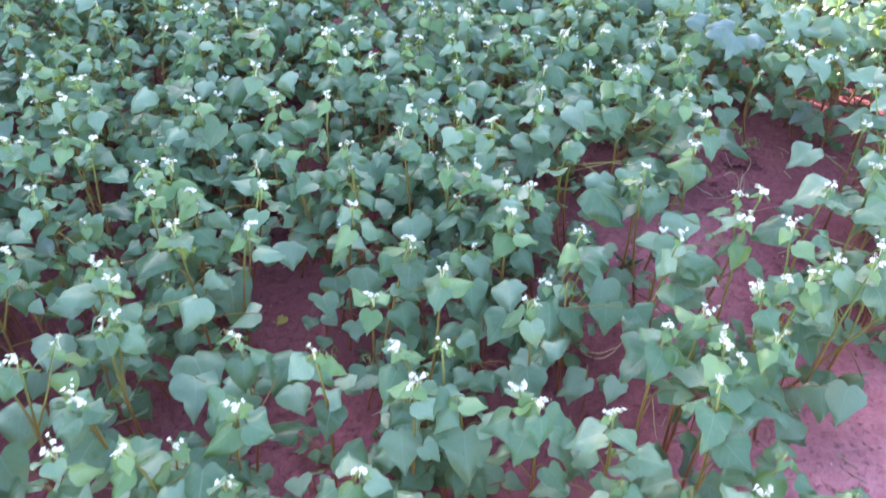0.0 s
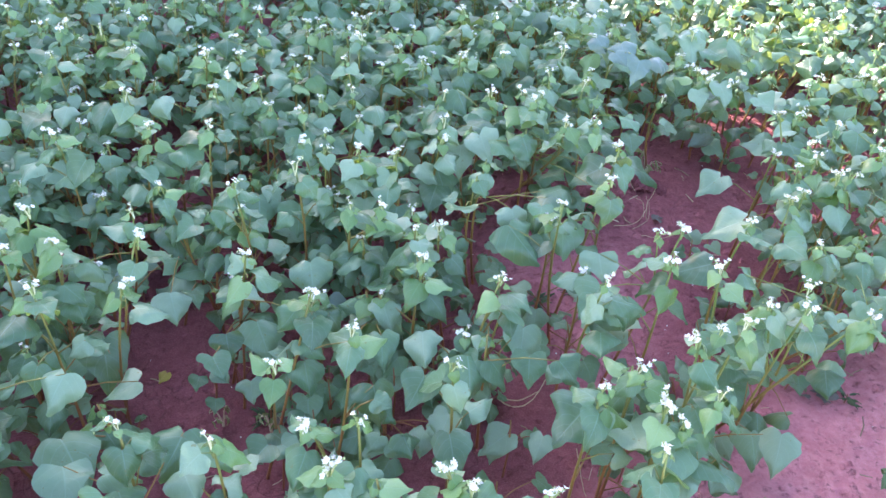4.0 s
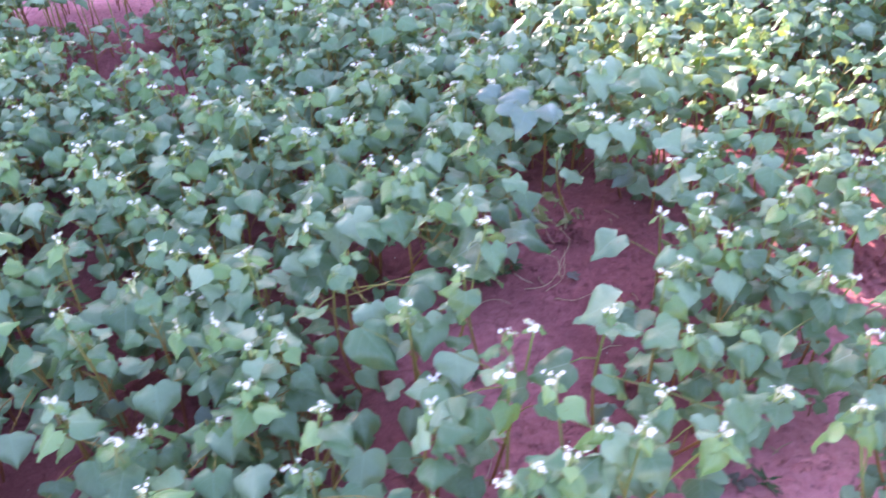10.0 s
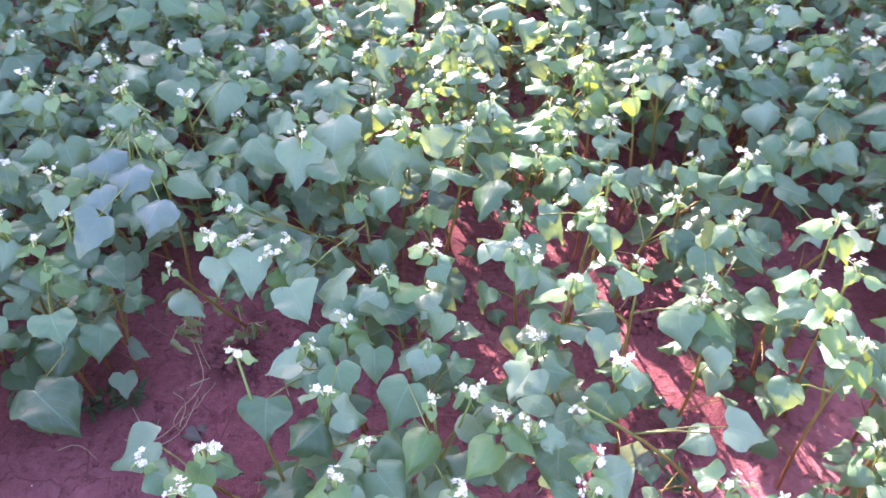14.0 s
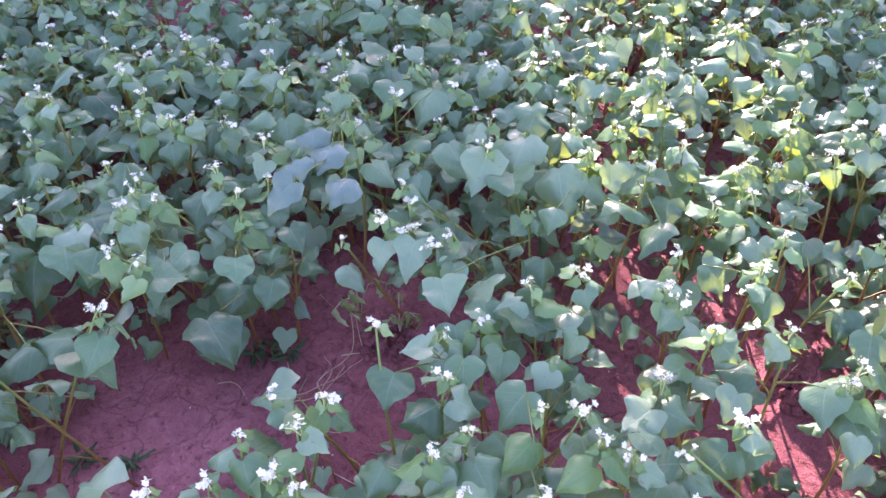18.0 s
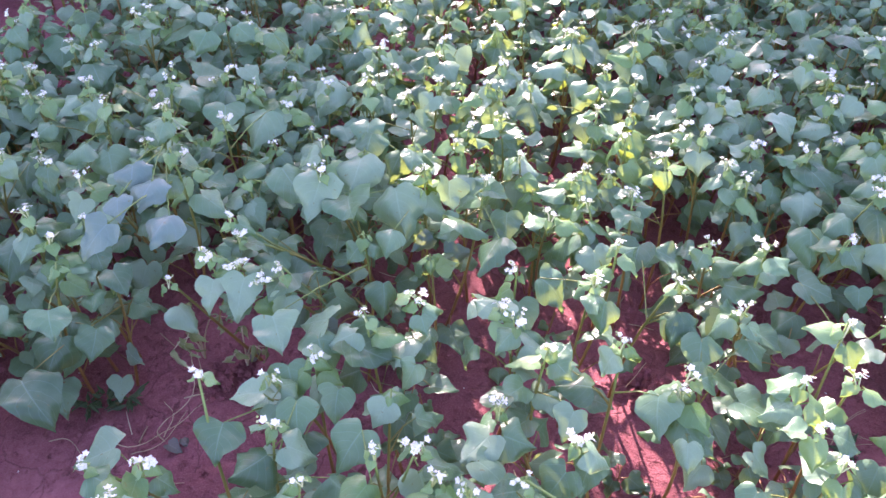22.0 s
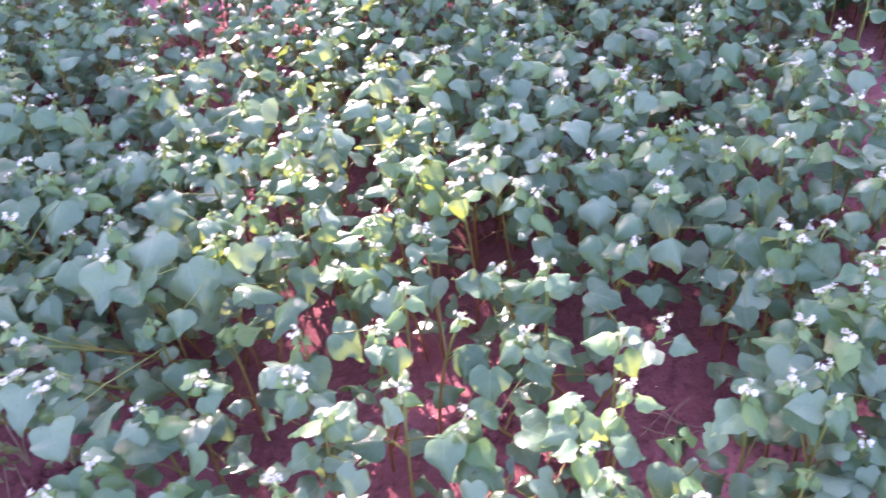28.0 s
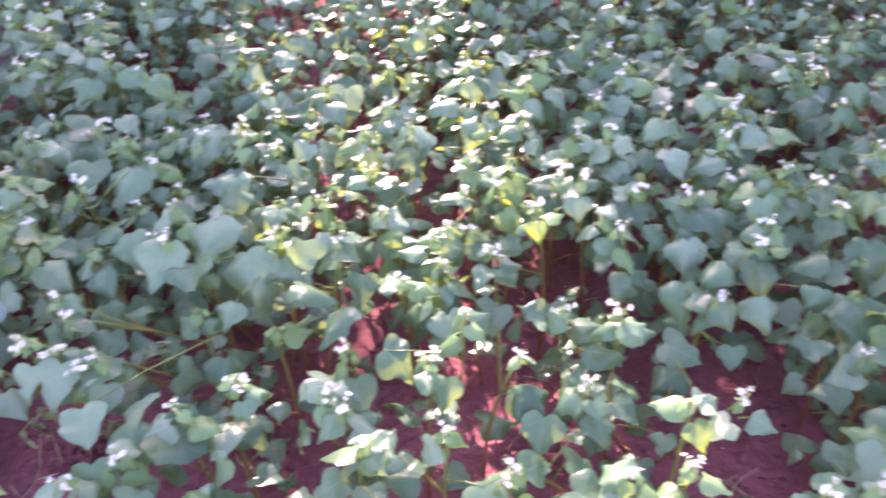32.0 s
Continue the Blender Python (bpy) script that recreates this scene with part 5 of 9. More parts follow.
plant(.836, 1.587, [(-.072, -.078, .315), (-.04, -.075, .298)], [(-.039, -.142, .261, .058, -102), (.02, -.082, .285, .057, -97, 1), (-.025, -.104, .285, .056, -98, 1)])
plant(1.177, 1.591, [(-.013, -.013, .332)], [(-.039, .026, .287, .058, -143), (-.04, -.033, .285, .071, -14, 1)])
plant(1.25, 1.598, [(.017, -.02, .335)], [(.037, -.041, .26, .049, -93), (-.023, .018, .163, .039, -93), (.034, -.025, .285, .045, -77, 1)])
plant(.195, 1.718, [(.009, -.02, .299)], [(-.018, -.065, .254, .062, -64), (.016, .027, .258, .059, -64)])
plant(-.039, 1.759, [(-.003, -.027, .312)], [])
plant(1.939, 1.628, [(-.022, -.035, .362), (.002, -.014, .362), (-.031, .012, .34)], [(.002, -.049, .282, .05, -93), (-.014, -.012, .263, .044, -93)])
plant(-.556, 1.766, [(-.018, -.023, .346)], [(.012, -.123, .259, .054, -101)])
plant(-.427, 1.771, [(.013, -.018, .347)], [(-.029, -.058, .294, .055, -101)])
plant(1.496, 1.636, [(-.038, -.056, .337)], [(-.057, -.026, .277, .044, -93)])
plant(1.24, 1.638, [(.054, .024, .341)], [(-.028, -.019, .285, .066, -14, 1), (.027, .049, .285, .052, -79, 1)])
plant(2.165, 1.641, [], [(.012, -.066, .192, .037, -93), (-.007, -.055, .168, .038, -93)])
plant(1.866, 1.644, [(-.015, -.017, .354)], [(.006, -.058, .282, .043, -93)])
plant(.864, 1.645, [(-.001, -.138, .316), (-.031, -.15, .296)], [])
plant(.292, 1.714, [(-.008, -.032, .319), (.011, -.003, .306)], [(.017, .038, .25, .062, -82, 1)])
plant(.841, 1.649, [], [(.123, -.043, .238, .045, -59), (.027, -.016, .254, .083, -79)])
plant(1.323, 1.655, [(.052, -.056, .339)], [(.003, .06, .285, .057, -109, 1), (.057, -.076, .285, .049, -99, 1)])
plant(-.279, 1.793, [(.014, -.027, .339)], [])
plant(.488, 1.664, [(.013, -.029, .321)], [(-.013, -.057, .231, .043, -79)])
plant(-.177, 1.807, [(-.017, -.022, .317)], [(.072, -.05, .275, .07, -101), (.07, -.037, .215, .085, -30, 1)])
plant(2.071, 1.679, [(.016, -.023, .341)], [(-.022, -.106, .266, .05, -93), (.038, -.083, .265, .051, -93), (.015, -.041, .276, .045, -93), (.061, -.009, .19, .04, -93), (-.012, .032, .285, .059, -108, 1)])
plant(.371, 1.731, [(.018, -.015, .304)], [(.068, -.012, .231, .055, -79), (.009, -.009, .243, .046, -79), (-.036, .002, .222, .047, -79)])
plant(1.548, 1.695, [(.09, -.115, .343)], [(.027, .006, .285, .065, -14, 1)])
plant(.073, 1.847, [(.003, -.022, .316)], [(-.087, .001, .215, .084, -22, 1)])
plant(.853, 1.708, [(-.081, -.136, .3), (-.098, -.117, .317)], [(-.078, -.059, .229, .052, -59), (-.109, -.13, .141, .043, -79)])
plant(1.503, 1.716, [(-.009, -.029, .36)], [(.067, -.08, .17, .039, -93), (-.011, -.054, .184, .04, -93), (.017, .016, .285, .056, -9, 1), (-.034, -.036, .285, .054, -10, 1)])
plant(.914, 1.72, [], [(.07, -.087, .012, .037, -79), (-.019, -.02, .285, .078, -85, 1), (.059, -.079, .285, .046, -87, 1)])
plant(1.964, 1.727, [(-.035, -.044, .356), (.004, -.005, .342)], [(-.054, -.077, .277, .053, -93), (-.013, -.069, .269, .046, -93), (-.008, -.047, .278, .046, -93), (.04, .011, .285, .051, -107, 1)])
plant(.838, 1.732, [(.005, -.003, .315)], [(.003, -.019, .285, .071, -82, 1)])
plant(1.437, 1.75, [(-.013, -.041, .349)], [(-.03, .04, .266, .041, -93)])
plant(-.142, 1.899, [(-.011, -.009, .312)], [(.011, -.022, .258, .066, -64), (-.085, .013, .275, .055, -101)])
plant(1.035, 1.757, [(.056, .013, .323)], [(.093, -.023, .237, .04, -93), (.033, -.048, .285, .069, -13, 1)])
plant(1.177, 1.758, [(.019, -.028, .323)], [(.013, -.038, .256, .048, -93), (.041, -.04, .285, .067, -177, 1), (-.048, -.013, .285, .053, -93, 1)])
plant(-.502, 1.919, [(.003, -.021, .324)], [(.048, -.08, .287, .058, -101)])
plant(1.886, 1.774, [(-.027, -.023, .348), (.016, .001, .359), (-.042, .001, .355)], [(-.036, -.094, .267, .046, -93), (.031, -.064, .285, .039, -93), (-.099, -.054, .267, .04, -93), (.036, .014, .265, .05, -93), (-.008, .004, .285, .05, -100, 1)])
plant(.65, 1.784, [(-.035, -.034, .298)], [])
plant(1.007, 1.787, [(-.013, -.008, .316)], [(.026, -.009, .282, .065, -53), (-.045, -.054, .285, .085, -100, 1)])
plant(2.191, 1.787, [(-.002, -.003, .355)], [(-.026, -.065, .279, .047, -93), (-.002, -.107, .172, .041, -93), (-.047, -.025, .266, .049, -93), (.023, .009, .273, .041, -93), (.076, .038, .276, .042, -93), (.017, -.021, .175, .043, -93)])
plant(-.343, 1.946, [], [(-.017, -.049, .251, .052, -64)])
plant(-.584, 1.95, [(-.001, -.01, .316)], [(-.027, -.122, .282, .069, -71), (.043, -.029, .235, .049, -101)])
plant(-.052, 1.95, [(.013, -.025, .32)], [(-.017, -.03, .215, .079, 9, 1)])
plant(2.011, 1.801, [(.008, -.025, .363)], [(.038, -.017, .186, .043, -93), (.048, -.031, .285, .065, -107, 1)])
plant(1.799, 1.804, [], [(-.05, -.066, .275, .048, -93), (.019, -.008, .285, .067, -100, 1)])
plant(.552, 1.804, [(-.024, -.024, .305), (.016, 0, .317)], [(-.054, -.063, .243, .056, -79), (-.036, -.026, .272, .056, -79)])
plant(.07, 1.954, [(-.016, -.029, .304)], [(-.051, -.01, .215, .085, -25, 1), (-.001, -.018, .215, .076, -133, 1)])
plant(.813, 1.816, [(.012, -.016, .323)], [(-.037, -.054, .272, .072, -29), (-.037, .068, .237, .054, -79), (.071, -.024, .285, .078, -98, 1)])
plant(1.323, 1.827, [(-.011, -.025, .334)], [(-.009, -.027, .265, .044, -79)])
plant(1.594, 1.828, [(.025, -.065, .344)], [(.101, -.154, .267, .046, -93), (.054, -.105, .276, .04, -93), (.03, -.052, .3, .057, -93), (-.013, -.037, .313, .065, -93), (-.022, -.121, .173, .041, -93)])
plant(1.493, 1.837, [], [(-.009, -.045, .183, .036, -79)])
plant(1.291, 1.843, [(-.045, -.074, .331), (-.071, -.026, .334)], [])
plant(-.201, 1.999, [], [(-.021, -.049, .256, .063, -101), (.072, -.017, .257, .064, -101)])
plant(2.115, 1.858, [(.002, -.023, .347)], [(.079, -.025, .277, .051, -93), (-.03, .008, .283, .052, -93), (.014, -.054, .285, .054, -109, 1)])
plant(.413, 1.88, [(-.008, -.006, .322)], [(-.007, -.11, .285, .056, -79), (.042, -.101, .262, .066, -89), (.065, -.071, .251, .048, -79), (0, -.061, .265, .058, -79)])
plant(.65, 1.869, [(-.013, -.02, .327)], [(.06, -.119, .245, .055, -79), (-.002, -.088, .244, .056, -59), (.035, -.049, .262, .071, -79), (.058, -.054, .235, .048, -79), (-.038, -.019, .262, .077, -79), (.019, .05, .285, .085, -92, 1)])
plant(.35, 1.943, [(-.012, -.01, .321)], [(-.091, -.061, .241, .05, -79), (-.078, .012, .261, .062, -99), (.011, -.018, .227, .054, -64)])
plant(1.117, 1.902, [(.013, -.024, .327)], [(.012, -.013, .248, .044, -93), (-.042, -.09, .285, .074, -164, 1)])
plant(2.013, 1.912, [(.016, -.003, .342)], [(-.021, -.038, .285, .043, -93), (-.053, .008, .286, .044, -93), (.033, .025, .276, .054, -93)])
plant(.932, 1.917, [], [(-.007, -.045, .27, .057, -79), (-.063, -.017, .28, .068, -79)])
plant(-.356, 2.083, [], [(-.016, .017, .215, .079, -85, 1), (-.081, -.032, .215, .085, -78, 1)])
plant(1.183, 1.924, [(.09, -.084, .328), (.052, -.079, .328)], [(.067, -.11, .179, .039, -93)])
plant(.107, 2.091, [(.013, -.024, .295)], [(.079, -.075, .198, .056, -64), (-.055, .035, .253, .059, -64), (.043, -.087, .215, .085, -57, 1)])
plant(1.377, 1.932, [(-.015, -.016, .352)], [(-.048, -.077, .259, .043, -63)])
plant(1.636, 1.934, [(.052, -.044, .345)], [(-.003, -.073, .303, .055, -98), (.137, -.08, .278, .052, -93), (.036, -.002, .285, .063, -13, 1), (-.043, -.014, .285, .062, -90, 1)])
plant(1.49, 1.936, [(.001, -.038, .346), (-.029, -.015, .352)], [(.014, -.068, .262, .052, -93), (-.048, -.037, .271, .044, -93)])
plant(1.011, 1.96, [(.011, -.069, .329), (.027, -.024, .331)], [(-.043, -.04, .258, .049, -79)])
plant(2.319, 1.966, [], [(-.027, -.045, .276, .045, -93), (-.061, -.041, .276, .045, -93)])
plant(1.905, 1.985, [(-.008, 0, .36)], [(.008, -.075, .286, .044, -93), (-.054, -.056, .285, .073, -98, 1)])
plant(-.106, 2.153, [], [(.005, -.049, .243, .067, -101), (.074, -.071, .215, .085, -92, 1)])
plant(1.304, 1.989, [(-.008, -.022, .341)], [(.043, -.013, .28, .048, -79)])
plant(.472, 1.99, [(.011, -.022, .335)], [(-.086, .001, .286, .074, -59), (.018, .029, .277, .064, -69), (-.034, .03, .276, .064, -29)])
plant(1.091, 1.99, [(-.005, -.023, .335)], [(.046, .036, .261, .048, -93)])
plant(2.122, 1.995, [(-.011, -.02, .342), (-.027, .007, .358)], [(.078, -.077, .287, .044, -93), (-.027, -.049, .276, .054, -93), (.031, -.039, .274, .046, -93)])
plant(1.587, 1.997, [(.009, -.007, .34)], [(-.038, -.046, .277, .046, -93), (.024, -.016, .306, .075, -49), (.001, -.025, .285, .057, -97, 1)])
plant(1.501, 2.009, [(.008, -.002, .341)], [(-.009, -.026, .268, .047, -93)])
plant(1.239, 2.024, [(.007, -.01, .355)], [(-.012, -.117, .268, .053, -93), (-.025, -.021, .274, .047, -93)])
plant(.913, 2.027, [(-.001, -.01, .326)], [(-.054, -.091, .291, .059, -79)])
plant(1.8, 2.028, [(.007, -.045, .343), (-.009, .005, .349)], [(.063, .01, .311, .057, -73), (-.032, -.104, .285, .072, -167, 1)])
plant(1.451, 2.029, [(-.03, -.033, .356), (-.061, -.01, .349)], [])
plant(2.018, 2.046, [(-.017, -.022, .358)], [(-.01, -.064, .314, .055, -93), (.036, -.037, .302, .056, -93)])
plant(.229, 2.172, [], [(-.002, -.048, .247, .087, -79)])
plant(-.529, 2.227, [], [(.028, -.049, .215, .054, -81)])
plant(-.276, 2.245, [], [(-.025, -.049, .26, .068, -101)])
plant(.814, 2.074, [(.018, -.028, .325)], [(-.012, -.091, .252, .051, -79), (-.064, .002, .289, .085, -119)])
plant(.933, 2.074, [(.024, 0, .338)], [(.024, .041, .264, .05, -93)])
plant(1.728, 2.078, [(.006, -.018, .353)], [(-.02, -.089, .314, .064, -93), (.017, -.029, .285, .058, -95, 1)])
plant(1.3, 2.079, [(.003, -.034, .342)], [(.007, -.033, .271, .048, -93)])
plant(.531, 2.08, [], [(-.029, .006, .289, .077, -49), (.04, .037, .287, .055, -79)])
plant(1.055, 2.082, [(-.01, -.007, .346)], [])
plant(2.131, 2.106, [(.054, -.018, .356)], [(.106, -.076, .27, .048, -93), (.044, .002, .282, .05, -93)])
plant(2.082, 2.11, [(.017, -.026, .344), (-.027, -.004, .362)], [(.056, -.062, .267, .048, -93), (.005, .031, .269, .051, -93)])
plant(1.98, 2.11, [(-.011, -.009, .356)], [(.02, -.031, .27, .049, -93), (-.062, -.034, .285, .079, -102, 1)])
plant(.107, 2.287, [], [(-.054, -.016, .215, .085, -58, 1)])
plant(1.098, 2.127, [(.02, -.005, .349)], [(.037, -.047, .305, .068, -93)])
plant(1.455, 2.156, [(.008, -.02, .356)], [(.054, -.07, .273, .049, -93), (-.101, -.031, .284, .05, -93), (.044, -.017, .285, .05, -93), (-.06, .007, .279, .051, -93)])
plant(2.269, 2.163, [(.02, -.013, .355)], [(.026, -.061, .263, .04, -93), (-.025, -.028, .282, .04, -93)])
plant(1.897, 2.165, [(.006, -.002, .348)], [(-.054, .05, .281, .052, -93)])
plant(1.658, 2.174, [(-.003, -.015, .349)], [(.044, -.016, .281, .051, -93)])
plant(2.366, 2.179, [(-.021, -.022, .358)], [(-.014, -.04, .171, .042, -93)])
plant(1.239, 2.193, [(.014, -.003, .351)], [(-.016, -.1, .281, .049, -93), (-.063, -.025, .273, .049, -79), (-.024, .003, .293, .065, -59), (.03, -.029, .285, .062, -82, 1)])
plant(.272, 2.299, [(-.004, -.049, .323), (.006, -.01, .32)], [(-.07, .032, .215, .085, -29, 1), (.04, .026, .25, .082, -131, 1)])
plant(1.075, 2.207, [(-.02, -.004, .34)], [(-.025, -.002, .309, .062, -93), (-.026, -.036, .285, .065, -16, 1), (.042, -.038, .285, .075, -75, 1)])
plant(.629, 2.213, [], [(-.026, -.045, .29, .057, -79), (-.04, .016, .303, .058, -79)])
plant(.818, 2.216, [(-.006, -.015, .337)], [])
plant(2.027, 2.222, [(.009, -.007, .347)], [(.021, -.032, .265, .052, -93)])
plant(1.558, 2.224, [(-.003, -.004, .345)], [(.014, -.101, .306, .061, -79), (.011, .023, .272, .054, -93)])
plant(2.434, 2.228, [], [(-.01, -.024, .284, .052, -93), (-.039, -.002, .274, .053, -93), (.026, -.009, .172, .038, -93)])
plant(.936, 2.263, [(-.008, -.019, .337)], [(.02, .007, .285, .07, -73, 1)])
plant(.436, 2.274, [], [(-.015, -.045, .292, .07, -39), (.053, .004, .301, .059, -79)])
plant(.83, 2.265, [(.011, .009, .334)], [(.051, -.056, .289, .063, -93), (.07, .016, .29, .065, -93)])
plant(1.993, 2.269, [(.008, -.004, .352)], [(-.028, -.079, .273, .052, -93), (-.075, .012, .271, .054, -93)])
plant(1.418, 2.274, [], [(-.007, -.045, .284, .053, -93), (.054, -.027, .297, .076, -49)])
plant(2.14, 2.276, [(-.019, -.008, .357)], [(.013, -.099, .3, .061, -93)])
plant(1.746, 2.277, [(-.014, -.028, .36)], [(.016, -.129, .27, .051, -153), (-.005, -.029, .294, .058, -93)])
plant(1.302, 2.314, [(.004, -.026, .35)], [(-.001, -.07, .272, .053, -93), (-.01, -.024, .307, .065, -93)])
plant(2.217, 2.317, [(.056, -.095, .351)], [(.114, -.095, .27, .053, -93)])
plant(2.079, 2.323, [(-.01, -.021, .344)], [(-.029, -.081, .27, .043, -93), (-.065, .043, .265, .057, -93)])
plant(.729, 2.324, [], [(-.001, -.045, .26, .054, -79), (-.094, -.046, .263, .054, -79), (-.072, .024, .259, .055, -79)])
plant(1.63, 2.338, [(.006, -.015, .349)], [(.014, .051, .312, .057, -79)])
plant(1.018, 2.342, [(.012, -.02, .346)], [(0, -.001, .305, .055, -93)])
plant(2.281, 2.365, [(.03, -.032, .361)], [(.001, -.096, .283, .054, -93), (.048, -.047, .301, .066, -73), (-.035, -.034, .302, .066, -93)])
plant(1.171, 2.368, [(.006, -.009, .34)], [(-.022, -.081, .296, .065, -93), (.058, -.023, .295, .07, -79), (.009, .03, .279, .048, -79)])
plant(1.32, 2.371, [(.005, -.011, .358)], [(.044, -.061, .302, .06, -93), (-.066, .044, .316, .057, -93)])
plant(1.504, 2.373, [(-.015, 0, .35)], [(-.063, -.04, .307, .055, -93), (.046, -.021, .3, .056, -93), (-.046, -.019, .281, .056, -93)])
plant(.583, 2.432, [], [(.025, -.045, .293, .062, -79)])
plant(.784, 2.44, [], [(.002, -.045, .3, .057, -93), (.017, .036, .292, .071, -93)])
plant(1.98, 2.451, [], [(-.018, -.045, .311, .057, -93), (-.062, -.035, .31, .057, -93), (.077, -.032, .297, .057, -93), (-.072, -.071, .285, .07, -17, 1)])
plant(1.827, 2.454, [(-.039, -.021, .362), (.008, -.014, .349)], [(-.009, -.105, .316, .055, -93), (-.01, -.024, .304, .057, -79)])
plant(1.439, 2.459, [(.005, -.017, .348)], [(-.064, -.025, .295, .058, -93), (.009, -.017, .299, .06, -79)])
plant(2.152, 2.473, [(-.013, -.03, .341)], [])
plant(1.589, 2.512, [], [(.007, -.045, .285, .053, -93), (-.062, -.053, .312, .059, -79)])
plant(2.216, 2.561, [(.023, .015, .36)], [])
plant(1.038, 2.566, [], [(.02, -.045, .315, .072, -93)])
plant(1.309, 2.588, [], [(-.016, -.045, .297, .061, -93), (.043, .016, .316, .056, -93)])
plant(1.791, 2.591, [], [(-.021, -.045, .308, .073, -79), (-.095, -.035, .278, .055, -93)])
plant(1.649, 2.702, [], [(.029, -.045, .298, .064, -93)])
plant(.705, 2.734, [], [(.001, -.045, .301, .065, -93)])
plant(.62, .18, h=.28)
plant(-2.00, .21, h=.34)
plant(-.07, .23, h=.34)
plant(.71, .24, h=.35)
plant(-1.89, .24, h=.27)
plant(-2.66, .25, h=.31)
plant(-.16, .25, h=.31)
plant(-.25, .25, h=.34)
plant(.54, .26, h=.32)
plant(-.37, .26, h=.30)
plant(-2.82, .26, h=.34)
plant(-2.20, .27, h=.30)
plant(-1.03, .27, h=.31)
plant(-1.16, .27, h=.31)
plant(-2.06, .28, h=.31)
plant(1.34, .28, h=.34)
plant(-.81, .29, h=.35)
plant(.91, .29, h=.34)
plant(.64, .30, h=.28)
plant(.78, .30, h=.34)
plant(-.03, .30, h=.30)
plant(-.91, .30, h=.34)
plant(-1.25, .30, h=.30)
plant(-1.57, .31, h=.32)
plant(-.54, .31, h=.25)
plant(-1.82, .31, h=.33)
plant(.21, .31, h=.33)
plant(1.41, .32, h=.28)
plant(-2.74, .32, h=.29)
plant(-2.93, .32, h=.32)
plant(-2.38, .32, h=.34)
plant(-.45, .32, h=.26)
plant(-.32, .32, h=.29)
plant(.46, .33, h=.34)
plant(-1.34, .33, h=.30)
plant(-2.61, .33, h=.29)
plant(.32, .33, h=.27)
plant(-3.03, .33, h=.34)
plant(-1.95, .33, h=.33)
plant(.06, .34, h=.30)
plant(-1.45, .34, h=.28)
plant(.98, .35, h=.30)
plant(-2.14, .35, h=.30)
plant(.85, .35, h=.28)
plant(1.08, .35, h=.34)
plant(-.16, .37, h=.31)
plant(-2.03, .37, h=.32)
plant(-.81, .37, h=.29)
plant(-1.05, .37, h=.32)
plant(.76, .37, h=.29)
plant(-1.63, .38, h=.32)
plant(-2.85, .38, h=.35)
plant(.65, .38, h=.30)
plant(-.63, .38, h=.29)
plant(1.27, .38, h=.34)
plant(-1.72, .39, h=.32)
plant(1.37, .39, h=.33)
plant(-1.16, .39, h=.30)
plant(-.28, .39, h=.29)
plant(.12, .40, h=.29)
plant(1.14, .40, h=.34)
plant(-1.52, .41, h=.29)
plant(-.74, .41, h=.32)
plant(-2.70, .41, h=.30)
plant(-1.26, .41, h=.33)
plant(-2.35, .41, h=.35)
plant(.34, .41, h=.28)
plant(-.43, .41, h=.29)
plant(-2.24, .41, h=.34)
plant(.93, .41, h=.29)
plant(-.06, .42, h=.28)
plant(1.47, .42, h=.33)
plant(.57, .42, h=.28)
plant(.43, .42, h=.29)
plant(.02, .43, h=.26)
plant(-2.53, .43, h=.32)
plant(.85, .44, h=.30)
plant(-1.90, .45, h=.34)
plant(-3.01, .45, h=.31)
plant(-.83, .46, h=.34)
plant(1.00, .46, h=.34)
plant(.19, .46, h=.26)
plant(.27, .46, h=.24)
plant(-1.80, .46, h=.31)
plant(-.67, .47, h=.31)
plant(-2.78, .47, h=.34)
plant(.65, .47, h=.34)
plant(1.55, .48, h=.30)
plant(1.34, .48, h=.31)
plant(-.93, .48, h=.35)
plant(-1.46, .48, h=.29)
plant(-2.08, .48, h=.33)
plant(-.27, .48, h=.28)
plant(-.16, .49, h=.30)
plant(-2.89, .49, h=.28)
plant(-1.22, .49, h=.30)
plant(-1.68, .49, h=.33)
plant(.36, .49, h=.29)
plant(1.24, .49, h=.28)
plant(.73, .50, h=.30)
plant(1.15, .50, h=.33)
plant(-1.37, .50, h=.33)
plant(-2.43, .51, h=.30)
plant(-2.27, .51, h=.29)
plant(1.06, .53, h=.28)
plant(.92, .53, h=.28)
plant(-1.58, .53, h=.33)
plant(-2.53, .53, h=.33)
plant(-1.03, .54, h=.28)
plant(1.52, .55, h=.34)
plant(-.82, .55, h=.31)
plant(1.61, .56, h=.30)
plant(.84, .56, h=.29)
plant(-1.97, .56, h=.28)
plant(-.36, .57, h=.28)
plant(-2.67, .57, h=.29)
plant(-2.17, .58, h=.28)
plant(1.42, .58, h=.33)
plant(-2.85, .58, h=.28)
plant(1.34, .58, h=.32)
plant(1.13, .58, h=.29)
plant(1.24, .59, h=.31)
plant(-1.16, .59, h=.31)
plant(-2.05, .59, h=.32)
plant(-2.96, .60, h=.34)
plant(-2.29, .60, h=.32)
plant(-1.83, .61, h=.29)
plant(.98, .61, h=.28)
plant(-.90, .61, h=.32)
plant(-2.42, .61, h=.28)
plant(-2.59, .61, h=.34)
plant(-1.31, .61, h=.27)
plant(1.70, .61, h=.29)
plant(-1.43, .62, h=.31)
plant(.78, .62, h=.30)
plant(.10, .63, h=.29)
plant(-1.05, .63, h=.29)
plant(-1.70, .64, h=.29)
